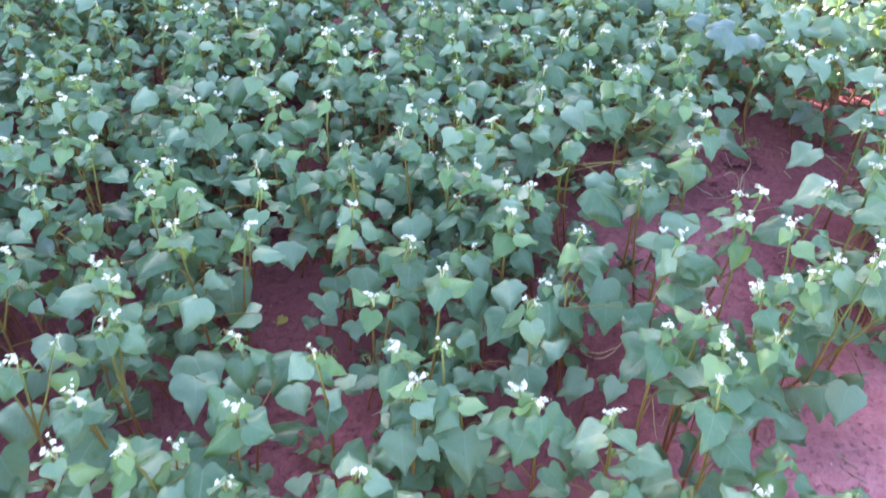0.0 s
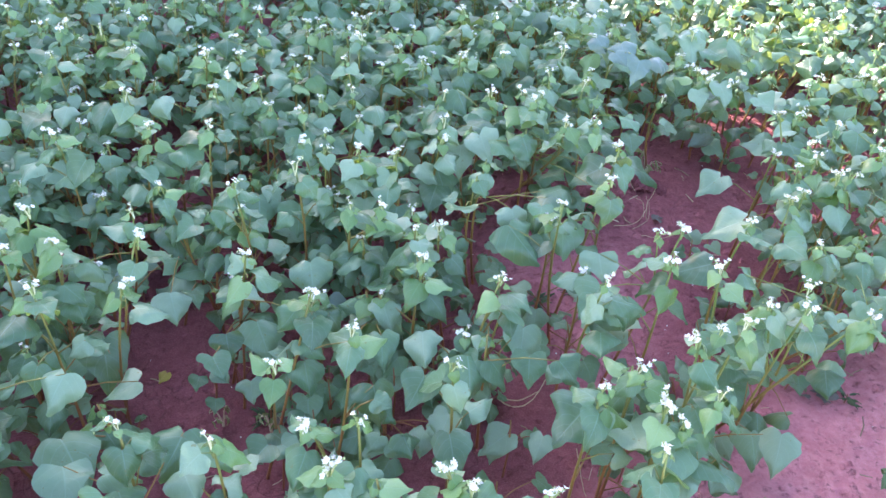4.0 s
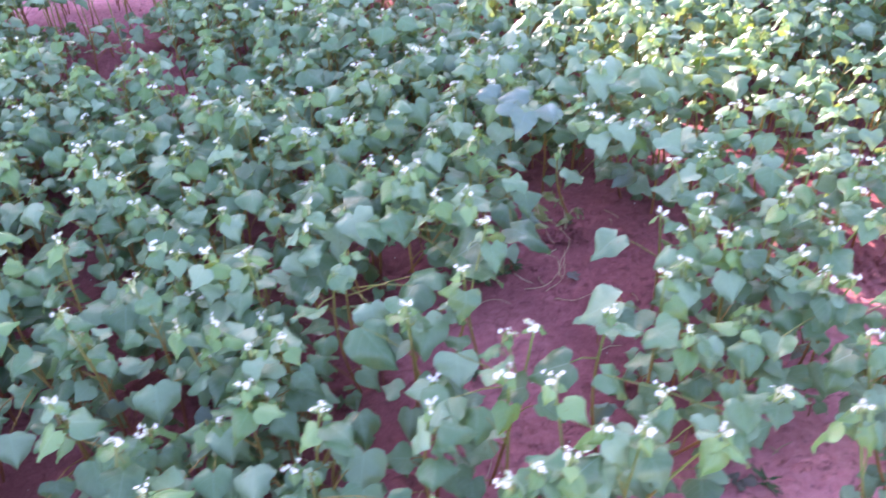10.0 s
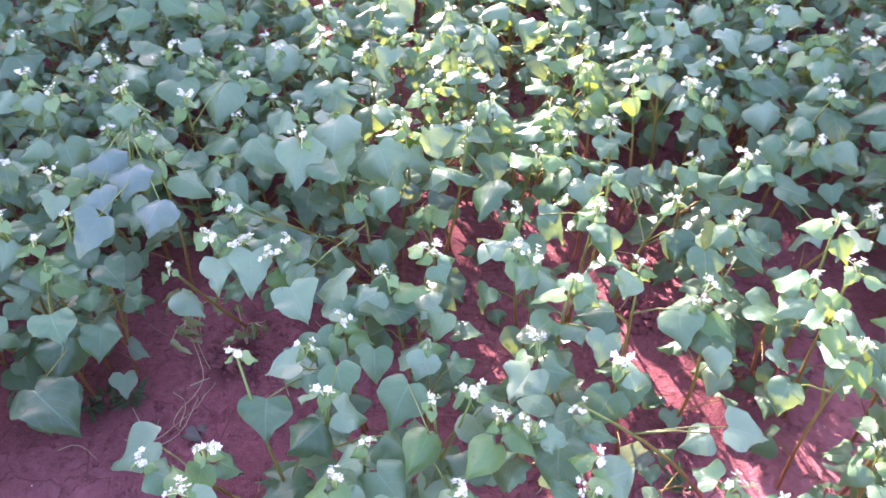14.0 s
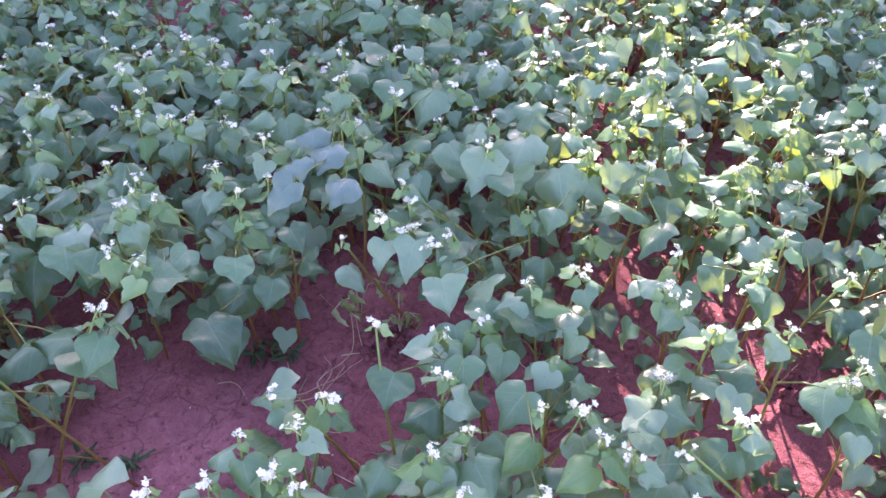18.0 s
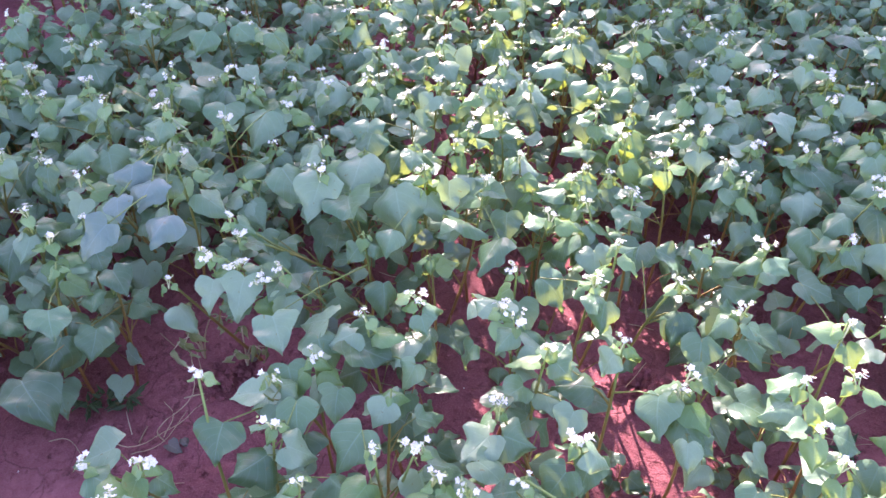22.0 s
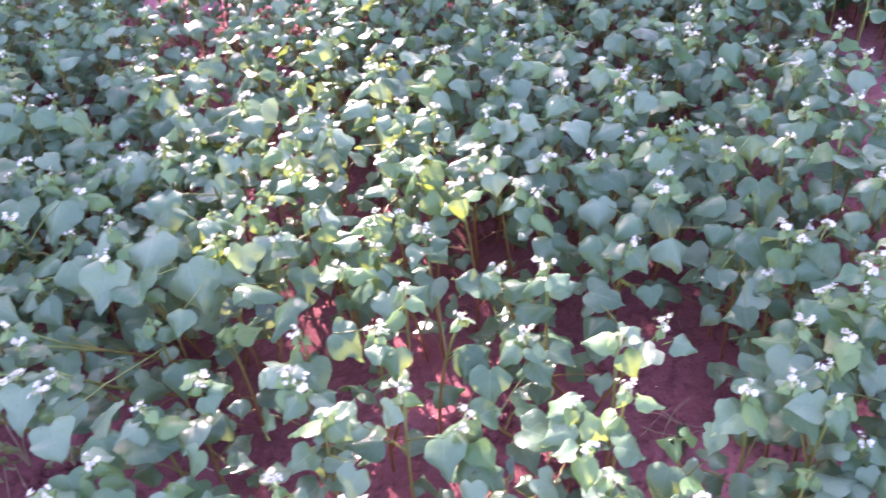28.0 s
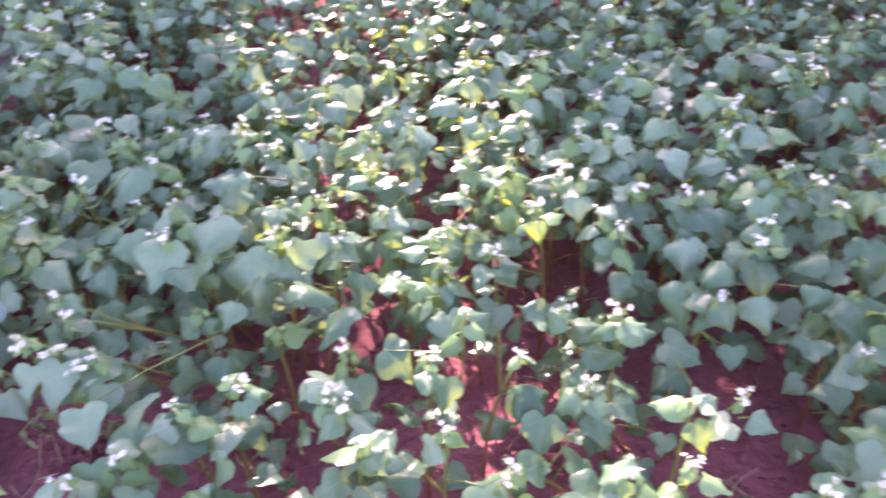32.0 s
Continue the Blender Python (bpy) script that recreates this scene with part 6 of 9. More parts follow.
plant(-2.74, .64, h=.30)
plant(1.62, .65, h=.34)
plant(-.10, .65, h=.24)
plant(1.06, .65, h=.25)
plant(-1.94, .66, h=.33)
plant(-2.16, .67, h=.29)
plant(-.68, .68, h=.25)
plant(1.25, .69, h=.29)
plant(-1.51, .69, h=.33)
plant(1.34, .69, h=.27)
plant(1.71, .69, h=.28)
plant(1.85, .69, h=.32)
plant(1.18, .69, h=.29)
plant(1.47, .70, h=.31)
plant(-2.52, .70, h=.35)
plant(-.96, .70, h=.30)
plant(1.94, .71, h=.31)
plant(-.38, .71, h=.30)
plant(-2.85, .71, h=.33)
plant(-2.05, .71, h=.34)
plant(-2.68, .72, h=.28)
plant(-2.29, .72, h=.28)
plant(-1.27, .72, h=.29)
plant(-3.04, .73, h=.30)
plant(-1.09, .73, h=.32)
plant(1.77, .74, h=.31)
plant(-2.43, .74, h=.28)
plant(-1.74, .74, h=.32)
plant(-1.64, .74, h=.33)
plant(-1.40, .75, h=.27)
plant(-.82, .75, h=.29)
plant(1.61, .75, h=.31)
plant(-2.77, .76, h=.35)
plant(1.26, .76, h=.29)
plant(-1.86, .78, h=.33)
plant(-1.18, .78, h=.30)
plant(1.36, .78, h=.29)
plant(-2.14, .78, h=.34)
plant(1.49, .78, h=.25)
plant(1.12, .79, h=.28)
plant(-3.10, .80, h=.33)
plant(2.06, .80, h=.33)
plant(1.70, .80, h=.33)
plant(-2.23, .81, h=.32)
plant(-2.90, .81, h=.31)
plant(-.85, .82, h=.27)
plant(1.91, .82, h=.27)
plant(-1.01, .82, h=.30)
plant(-1.29, .83, h=.28)
plant(-1.59, .84, h=.29)
plant(-1.98, .84, h=.32)
plant(-3.00, .84, h=.32)
plant(-2.47, .84, h=.31)
plant(-2.60, .85, h=.27)
plant(-1.43, .85, h=.31)
plant(-1.72, .85, h=.34)
plant(-.02, .85, h=.29)
plant(.25, .85, h=.30)
plant(1.55, .86, h=.27)
plant(1.34, .86, h=.24)
plant(-1.12, .86, h=.33)
plant(1.83, .86, h=.27)
plant(2.12, .87, h=.33)
plant(-2.72, .89, h=.30)
plant(1.99, .89, h=.29)
plant(-2.38, .89, h=.32)
plant(-2.84, .89, h=.35)
plant(-1.22, .90, h=.35)
plant(-.94, .90, h=.27)
plant(1.65, .90, h=.28)
plant(1.76, .91, h=.33)
plant(2.19, .91, h=.32)
plant(-1.54, .92, h=.33)
plant(-.70, .92, h=.27)
plant(-.60, .92, h=.30)
plant(-1.63, .92, h=.33)
plant(-1.84, .93, h=.34)
plant(-3.18, .93, h=.33)
plant(1.85, .94, h=.33)
plant(-1.02, .94, h=.31)
plant(1.58, .94, h=.33)
plant(-1.97, .94, h=.33)
plant(-2.63, .94, h=.35)
plant(-.13, .94, h=.25)
plant(.20, .94, h=.27)
plant(-2.08, .96, h=.33)
plant(-2.94, .96, h=.28)
plant(2.08, .96, h=.33)
plant(-1.30, .96, h=.31)
plant(-2.18, .97, h=.28)
plant(-2.30, .97, h=.30)
plant(.34, .97, h=.25)
plant(1.99, .97, h=.27)
plant(-2.43, .98, h=.28)
plant(-1.42, .98, h=.28)
plant(-.06, .98, h=.26)
plant(-3.07, .99, h=.32)
plant(1.80, .99, h=.29)
plant(.84, 1.00, h=.29)
plant(-.89, 1.00, h=.25)
plant(-2.55, 1.00, h=.28)
plant(-.58, 1.00, h=.30)
plant(2.34, 1.01, h=.33)
plant(-1.51, 1.02, h=.34)
plant(2.21, 1.02, h=.32)
plant(1.65, 1.02, h=.33)
plant(-1.95, 1.03, h=.32)
plant(-2.70, 1.03, h=.28)
plant(-1.15, 1.03, h=.31)
plant(-1.75, 1.03, h=.27)
plant(.25, 1.04, h=.27)
plant(1.86, 1.04, h=.29)
plant(-1.36, 1.06, h=.31)
plant(-2.91, 1.07, h=.35)
plant(-.64, 1.07, h=.29)
plant(-2.07, 1.07, h=.33)
plant(-1.85, 1.07, h=.27)
plant(2.05, 1.07, h=.31)
plant(-2.21, 1.07, h=.34)
plant(-1.05, 1.08, h=.27)
plant(-1.23, 1.08, h=.32)
plant(-2.79, 1.09, h=.34)
plant(1.70, 1.09, h=.32)
plant(-.73, 1.10, h=.24)
plant(-2.40, 1.10, h=.30)
plant(1.96, 1.10, h=.33)
plant(1.81, 1.10, h=.35)
plant(2.35, 1.10, h=.30)
plant(-1.53, 1.12, h=.31)
plant(-1.65, 1.12, h=.29)
plant(.17, 1.12, h=.29)
plant(-.94, 1.12, h=.29)
plant(2.27, 1.12, h=.31)
plant(-2.69, 1.13, h=.30)
plant(-2.30, 1.13, h=.34)
plant(2.09, 1.13, h=.30)
plant(-1.13, 1.14, h=.34)
plant(.02, 1.14, h=.26)
plant(1.61, 1.14, h=.30)
plant(2.47, 1.14, h=.34)
plant(-1.35, 1.15, h=.35)
plant(-1.99, 1.15, h=.28)
plant(-2.09, 1.16, h=.31)
plant(-.51, 1.16, h=.25)
plant(-1.44, 1.17, h=.32)
plant(-2.53, 1.17, h=.31)
plant(1.73, 1.17, h=.29)
plant(-1.74, 1.17, h=.29)
plant(1.84, 1.18, h=.33)
plant(-2.19, 1.18, h=.28)
plant(2.56, 1.18, h=.35)
plant(-2.95, 1.18, h=.33)
plant(-1.89, 1.20, h=.31)
plant(-2.37, 1.20, h=.33)
plant(-1.19, 1.21, h=.27)
plant(2.22, 1.21, h=.34)
plant(2.31, 1.21, h=.28)
plant(1.93, 1.21, h=.29)
plant(2.12, 1.21, h=.31)
plant(-2.84, 1.22, h=.35)
plant(-.16, 1.22, h=.30)
plant(-1.54, 1.22, h=.34)
plant(-2.03, 1.23, h=.33)
plant(-.55, 1.23, h=.26)
plant(2.49, 1.24, h=.33)
plant(-2.63, 1.24, h=.34)
plant(-1.37, 1.24, h=.33)
plant(2.41, 1.25, h=.30)
plant(-2.72, 1.25, h=.27)
plant(1.67, 1.26, h=.29)
plant(-.24, 1.27, h=.27)
plant(-2.53, 1.27, h=.32)
plant(-.62, 1.27, h=.24)
plant(-.80, 1.27, h=.30)
plant(-1.73, 1.27, h=.28)
plant(1.81, 1.27, h=.35)
plant(1.58, 1.28, h=.26)
plant(2.58, 1.28, h=.34)
plant(2.18, 1.28, h=.34)
plant(1.98, 1.28, h=.34)
plant(2.07, 1.29, h=.35)
plant(-1.07, 1.29, h=.26)
plant(1.89, 1.29, h=.32)
plant(-1.83, 1.29, h=.29)
plant(2.34, 1.30, h=.28)
plant(2.68, 1.30, h=.33)
plant(-2.18, 1.30, h=.32)
plant(-1.17, 1.32, h=.28)
plant(1.47, 1.33, h=.30)
plant(-2.46, 1.33, h=.32)
plant(-1.66, 1.33, h=.31)
plant(-1.95, 1.33, h=.29)
plant(-3.11, 1.33, h=.27)
plant(-.96, 1.34, h=.25)
plant(2.25, 1.34, h=.34)
plant(-.59, 1.34, h=.25)
plant(-1.39, 1.34, h=.31)
plant(1.70, 1.34, h=.24)
plant(-.14, 1.34, h=.27)
plant(-2.78, 1.34, h=.29)
plant(-2.95, 1.34, h=.35)
plant(-2.06, 1.35, h=.31)
plant(-2.59, 1.35, h=.34)
plant(1.04, 1.35, h=.31)
plant(-2.31, 1.35, h=.34)
plant(1.62, 1.36, h=.28)
plant(2.13, 1.36, h=.27)
plant(1.86, 1.36, h=.28)
plant(1.78, 1.37, h=.29)
plant(2.60, 1.37, h=.29)
plant(2.46, 1.37, h=.31)
plant(-1.27, 1.37, h=.28)
plant(.11, 1.37, h=.26)
plant(-.89, 1.37, h=.27)
plant(-.43, 1.38, h=.26)
plant(2.01, 1.38, h=.25)
plant(2.32, 1.38, h=.34)
plant(2.77, 1.39, h=.28)
plant(-1.51, 1.39, h=.29)
plant(-2.19, 1.41, h=.28)
plant(1.12, 1.41, h=.27)
plant(-3.05, 1.41, h=.29)
plant(-1.75, 1.41, h=.27)
plant(-1.18, 1.42, h=.34)
plant(2.40, 1.43, h=.31)
plant(2.24, 1.43, h=.27)
plant(-1.63, 1.43, h=.30)
plant(-2.70, 1.43, h=.35)
plant(1.65, 1.43, h=.29)
plant(-2.56, 1.43, h=.30)
plant(-1.92, 1.43, h=.30)
plant(1.86, 1.44, h=.28)
plant(-.61, 1.44, h=.25)
plant(2.14, 1.45, h=.30)
plant(-.45, 1.46, h=.24)
plant(-2.45, 1.46, h=.32)
plant(-2.95, 1.46, h=.29)
plant(-1.40, 1.46, h=.29)
plant(2.33, 1.47, h=.32)
plant(2.62, 1.48, h=.29)
plant(-.86, 1.48, h=.29)
plant(-1.30, 1.48, h=.28)
plant(2.47, 1.49, h=.33)
plant(2.79, 1.50, h=.28)
plant(2.93, 1.50, h=.27)
plant(-2.12, 1.51, h=.33)
plant(-1.77, 1.51, h=.30)
plant(-2.21, 1.51, h=.33)
plant(-2.01, 1.51, h=.29)
plant(-2.78, 1.51, h=.34)
plant(-2.33, 1.51, h=.28)
plant(-1.67, 1.51, h=.34)
plant(-1.50, 1.51, h=.33)
plant(3.02, 1.52, h=.35)
plant(.12, 1.52, h=.29)
plant(-.53, 1.52, h=.28)
plant(-1.11, 1.52, h=.28)
plant(-.79, 1.53, h=.28)
plant(-.41, 1.54, h=.24)
plant(-.70, 1.54, h=.30)
plant(-.92, 1.54, h=.25)
plant(-2.51, 1.55, h=.28)
plant(-.32, 1.55, h=.29)
plant(2.17, 1.55, h=.28)
plant(2.37, 1.55, h=.27)
plant(-2.67, 1.55, h=.31)
plant(-.62, 1.55, h=.25)
plant(-1.89, 1.57, h=.33)
plant(-.12, 1.57, h=.31)
plant(.25, 1.57, h=.27)
plant(-1.40, 1.59, h=.35)
plant(2.51, 1.59, h=.29)
plant(-1.62, 1.59, h=.29)
plant(-2.04, 1.60, h=.28)
plant(2.24, 1.60, h=.24)
plant(2.77, 1.60, h=.35)
plant(2.04, 1.60, h=.26)
plant(2.87, 1.60, h=.33)
plant(2.63, 1.61, h=.35)
plant(-.77, 1.61, h=.31)
plant(3.07, 1.61, h=.33)
plant(2.97, 1.61, h=.34)
plant(-1.18, 1.61, h=.28)
plant(-2.42, 1.62, h=.34)
plant(.10, 1.63, h=.27)
plant(-.87, 1.63, h=.32)
plant(-2.73, 1.63, h=.28)
plant(-.63, 1.63, h=.27)
plant(-1.81, 1.63, h=.29)
plant(-2.32, 1.63, h=.29)
plant(-1.53, 1.63, h=.34)
plant(-2.55, 1.64, h=.27)
plant(-1.04, 1.64, h=.30)
plant(1.04, 1.65, h=.26)
plant(-2.12, 1.65, h=.28)
plant(-2.85, 1.65, h=.29)
plant(-1.31, 1.66, h=.32)
plant(2.50, 1.67, h=.27)
plant(2.31, 1.68, h=.30)
plant(2.40, 1.68, h=.29)
plant(2.90, 1.70, h=.33)
plant(-1.70, 1.70, h=.31)
plant(-1.91, 1.70, h=.35)
plant(2.78, 1.70, h=.29)
plant(-.08, 1.70, h=.30)
plant(-.75, 1.70, h=.29)
plant(-2.21, 1.70, h=.32)
plant(-.66, 1.71, h=.27)
plant(-.94, 1.71, h=.31)
plant(1.80, 1.71, h=.29)
plant(-1.42, 1.71, h=.28)
plant(-2.78, 1.72, h=.28)
plant(.20, 1.72, h=.26)
plant(2.56, 1.72, h=.33)
plant(-.83, 1.72, h=.31)
plant(-2.67, 1.72, h=.32)
plant(2.15, 1.73, h=.30)
plant(-1.60, 1.73, h=.33)
plant(2.69, 1.73, h=.31)
plant(.72, 1.74, h=.28)
plant(-.39, 1.74, h=.26)
plant(-2.03, 1.74, h=.29)
plant(3.23, 1.74, h=.33)
plant(.49, 1.75, h=.26)
plant(-3.05, 1.75, h=.30)
plant(2.98, 1.76, h=.32)
plant(.33, 1.77, h=.26)
plant(-1.33, 1.77, h=.32)
plant(.42, 1.77, h=.25)
plant(-1.21, 1.77, h=.27)
plant(-.25, 1.78, h=.29)
plant(3.35, 1.78, h=.32)
plant(2.51, 1.78, h=.34)
plant(2.32, 1.78, h=.28)
plant(3.10, 1.78, h=.34)
plant(-2.51, 1.79, h=.29)
plant(-1.53, 1.79, h=.32)
plant(.17, 1.79, h=.29)
plant(-.91, 1.80, h=.31)
plant(-2.96, 1.80, h=.32)
plant(-2.86, 1.80, h=.28)
plant(-2.35, 1.80, h=.34)
plant(2.62, 1.80, h=.33)
plant(-1.80, 1.80, h=.30)
plant(-2.17, 1.81, h=.30)
plant(-.64, 1.81, h=.26)
plant(-.77, 1.82, h=.31)
plant(2.72, 1.82, h=.27)
plant(-2.08, 1.82, h=.33)
plant(2.91, 1.82, h=.33)
plant(2.44, 1.83, h=.34)
plant(-1.07, 1.84, h=.30)
plant(1.17, 1.84, h=.28)
plant(-1.62, 1.84, h=.34)
plant(.26, 1.84, h=.24)
plant(-2.63, 1.85, h=.33)
plant(3.22, 1.85, h=.33)
plant(-1.18, 1.86, h=.30)
plant(1.92, 1.87, h=.24)
plant(-1.27, 1.87, h=.34)
plant(.73, 1.87, h=.24)
plant(2.54, 1.87, h=.32)
plant(-.27, 1.87, h=.27)
plant(.86, 1.87, h=.28)
plant(3.00, 1.88, h=.33)
plant(-.10, 1.88, h=.25)
plant(3.45, 1.88, h=.30)
plant(.17, 1.88, h=.30)
plant(-1.43, 1.88, h=.32)
plant(2.24, 1.88, h=.25)
plant(3.34, 1.89, h=.32)
plant(-2.91, 1.89, h=.34)
plant(-2.50, 1.89, h=.30)
plant(.49, 1.89, h=.29)
plant(1.80, 1.89, h=.24)
plant(-1.85, 1.90, h=.33)
plant(2.39, 1.90, h=.27)
plant(2.80, 1.90, h=.28)
plant(2.64, 1.90, h=.30)
plant(-.93, 1.90, h=.28)
plant(-2.39, 1.90, h=.29)
plant(-2.30, 1.90, h=.35)
plant(-.61, 1.91, h=.31)
plant(-.72, 1.91, h=.28)
plant(-.02, 1.91, h=.30)
plant(-2.76, 1.91, h=.30)
plant(-.44, 1.91, h=.31)
plant(-1.95, 1.92, h=.34)
plant(-1.75, 1.92, h=.31)
plant(2.17, 1.92, h=.30)
plant(-.52, 1.92, h=.28)
plant(-.83, 1.92, h=.35)
plant(2.48, 1.93, h=.31)
plant(.57, 1.93, h=.24)
plant(-3.02, 1.93, h=.31)
plant(.76, 1.94, h=.25)
plant(-2.63, 1.94, h=.31)
plant(-2.14, 1.94, h=.29)
plant(-1.07, 1.94, h=.33)
plant(2.89, 1.94, h=.31)
plant(.40, 1.95, h=.26)
plant(-1.62, 1.95, h=.32)
plant(3.26, 1.95, h=.30)
plant(-1.37, 1.95, h=.29)
plant(-1.51, 1.96, h=.30)
plant(-.19, 1.96, h=.28)
plant(.69, 1.96, h=.29)
plant(.85, 1.96, h=.26)
plant(.21, 1.97, h=.27)
plant(3.11, 1.98, h=.28)
plant(2.74, 1.98, h=.31)
plant(.30, 1.98, h=.27)
plant(-2.45, 1.98, h=.31)
plant(3.52, 1.98, h=.33)
plant(-.59, 1.99, h=.28)
plant(-1.24, 1.99, h=.31)
plant(-.31, 2.00, h=.25)
plant(-.67, 2.00, h=.29)
plant(2.97, 2.00, h=.27)
plant(-2.30, 2.01, h=.30)
plant(-2.76, 2.01, h=.29)
plant(-2.06, 2.01, h=.28)
plant(-1.14, 2.02, h=.31)
plant(2.53, 2.02, h=.28)
plant(-.41, 2.03, h=.29)
plant(.39, 2.03, h=.25)
plant(-.83, 2.03, h=.27)
plant(3.42, 2.03, h=.31)
plant(-1.93, 2.03, h=.33)
plant(.09, 2.03, h=.29)
plant(.62, 2.03, h=.28)
plant(-1.46, 2.03, h=.30)
plant(-1.00, 2.03, h=.29)
plant(-1.80, 2.04, h=.30)
plant(-.75, 2.05, h=.31)
plant(-.19, 2.05, h=.26)
plant(.01, 2.05, h=.25)
plant(.73, 2.06, h=.29)
plant(2.45, 2.06, h=.30)
plant(2.87, 2.06, h=.30)
plant(-2.38, 2.06, h=.33)
plant(-2.92, 2.06, h=.35)
plant(-.06, 2.06, h=.24)
plant(3.58, 2.06, h=.31)
plant(-.62, 2.07, h=.30)
plant(-2.49, 2.07, h=.34)
plant(-2.15, 2.07, h=.29)
plant(2.77, 2.07, h=.33)
plant(-.34, 2.08, h=.30)
plant(3.10, 2.08, h=.27)
plant(-1.68, 2.08, h=.28)
plant(-1.29, 2.08, h=.29)
plant(1.64, 2.10, h=.29)
plant(2.56, 2.10, h=.29)
plant(-2.60, 2.10, h=.27)
plant(2.35, 2.10, h=.25)
plant(3.36, 2.10, h=.31)
plant(1.23, 2.10, h=.26)
plant(-2.24, 2.11, h=.34)
plant(-.81, 2.11, h=.30)
plant(.39, 2.11, h=.25)
plant(-1.58, 2.11, h=.28)
plant(1.84, 2.11, h=.30)
plant(2.66, 2.11, h=.33)
plant(-1.40, 2.11, h=.33)
plant(.66, 2.12, h=.28)
plant(.30, 2.12, h=.26)
plant(2.95, 2.12, h=.29)
plant(-.71, 2.12, h=.33)
plant(3.47, 2.12, h=.33)
plant(-1.14, 2.13, h=.32)
plant(3.22, 2.13, h=.34)
plant(-1.92, 2.13, h=.34)
plant(-.13, 2.13, h=.28)
plant(-2.08, 2.13, h=.29)
plant(1.56, 2.13, h=.25)
plant(-2.75, 2.14, h=.30)
plant(-1.76, 2.14, h=.31)
plant(-.42, 2.14, h=.29)
plant(1.01, 2.15, h=.25)
plant(.46, 2.15, h=.26)
plant(-.96, 2.15, h=.32)
plant(-.06, 2.15, h=.27)
plant(-.27, 2.15, h=.28)
plant(.87, 2.16, h=.29)
plant(3.04, 2.16, h=.33)
plant(-3.02, 2.16, h=.34)
plant(.02, 2.16, h=.24)
plant(-1.23, 2.17, h=.28)
plant(3.55, 2.18, h=.33)
plant(2.80, 2.18, h=.32)
plant(-.19, 2.18, h=.29)
plant(-.53, 2.18, h=.27)
plant(.38, 2.18, h=.26)
plant(-2.29, 2.19, h=.34)
plant(.14, 2.19, h=.28)
plant(1.79, 2.19, h=.30)
plant(-2.54, 2.19, h=.33)
plant(-2.16, 2.19, h=.34)
plant(2.56, 2.19, h=.28)
plant(-.72, 2.20, h=.31)
plant(.71, 2.20, h=.26)
plant(-2.88, 2.20, h=.33)
plant(-1.61, 2.21, h=.31)
plant(-1.07, 2.21, h=.34)
plant(-3.13, 2.21, h=.27)
plant(-1.41, 2.22, h=.30)
plant(-2.67, 2.22, h=.30)
plant(-1.84, 2.22, h=.30)
plant(-.34, 2.22, h=.31)
plant(-.82, 2.22, h=.32)
plant(-2.42, 2.23, h=.29)
plant(3.32, 2.23, h=.33)
plant(-1.30, 2.23, h=.31)
plant(.55, 2.24, h=.27)
plant(-.47, 2.24, h=.30)
plant(-.14, 2.24, h=.31)
plant(-.63, 2.24, h=.29)
plant(3.12, 2.25, h=.30)
plant(-1.92, 2.25, h=.31)
plant(2.87, 2.25, h=.34)
plant(2.96, 2.25, h=.28)
plant(1.88, 2.25, h=.24)
plant(-1.53, 2.25, h=.27)
plant(-2.77, 2.25, h=.34)
plant(1.66, 2.26, h=.30)
plant(3.47, 2.26, h=.30)
plant(-.55, 2.26, h=.33)
plant(-1.20, 2.26, h=.32)
plant(-.98, 2.26, h=.28)
plant(3.23, 2.27, h=.29)
plant(-.05, 2.27, h=.27)
plant(-.75, 2.27, h=.29)
plant(-2.23, 2.28, h=.33)
plant(-2.93, 2.28, h=.29)
plant(1.07, 2.28, h=.28)
plant(-2.08, 2.29, h=.33)
plant(-2.58, 2.29, h=.33)
plant(.35, 2.29, h=.24)
plant(-1.68, 2.29, h=.27)
plant(2.68, 2.29, h=.34)
plant(1.16, 2.29, h=.28)
plant(-.38, 2.29, h=.27)
plant(3.04, 2.30, h=.34)
plant(.19, 2.30, h=.25)
plant(2.53, 2.31, h=.25)
plant(-3.12, 2.31, h=.31)
plant(-1.11, 2.32, h=.28)
plant(.09, 2.32, h=.33)
plant(-.89, 2.32, h=.32)
plant(-1.80, 2.33, h=.34)
plant(.29, 2.33, h=.26)
plant(-.63, 2.34, h=.33)
plant(-1.28, 2.34, h=.30)
plant(.49, 2.34, h=.25)
plant(-.19, 2.34, h=.29)
plant(-1.42, 2.34, h=.30)
plant(-3.03, 2.34, h=.32)
plant(-2.81, 2.35, h=.31)
plant(-2.42, 2.35, h=.30)
plant(2.93, 2.35, h=.29)
plant(3.19, 2.35, h=.30)
plant(2.80, 2.35, h=.34)
plant(-2.52, 2.36, h=.33)
plant(.38, 2.36, h=.25)
plant(-2.32, 2.37, h=.35)
plant(-.45, 2.37, h=.34)
plant(-.54, 2.37, h=.35)
plant(1.91, 2.37, h=.29)
plant(-.73, 2.38, h=.28)
plant(3.37, 2.38, h=.27)
plant(2.62, 2.38, h=.28)
plant(1.73, 2.38, h=.30)
plant(-1.72, 2.38, h=.28)
plant(-1.54, 2.39, h=.32)
plant(-.27, 2.39, h=.28)
plant(-2.65, 2.39, h=.31)
plant(-2.89, 2.39, h=.30)
plant(-1.89, 2.40, h=.28)
plant(3.06, 2.40, h=.34)
plant(-1.01, 2.40, h=.33)
plant(-2.06, 2.40, h=.28)
plant(-1.14, 2.41, h=.32)
plant(-.91, 2.41, h=.29)
plant(.20, 2.42, h=.31)
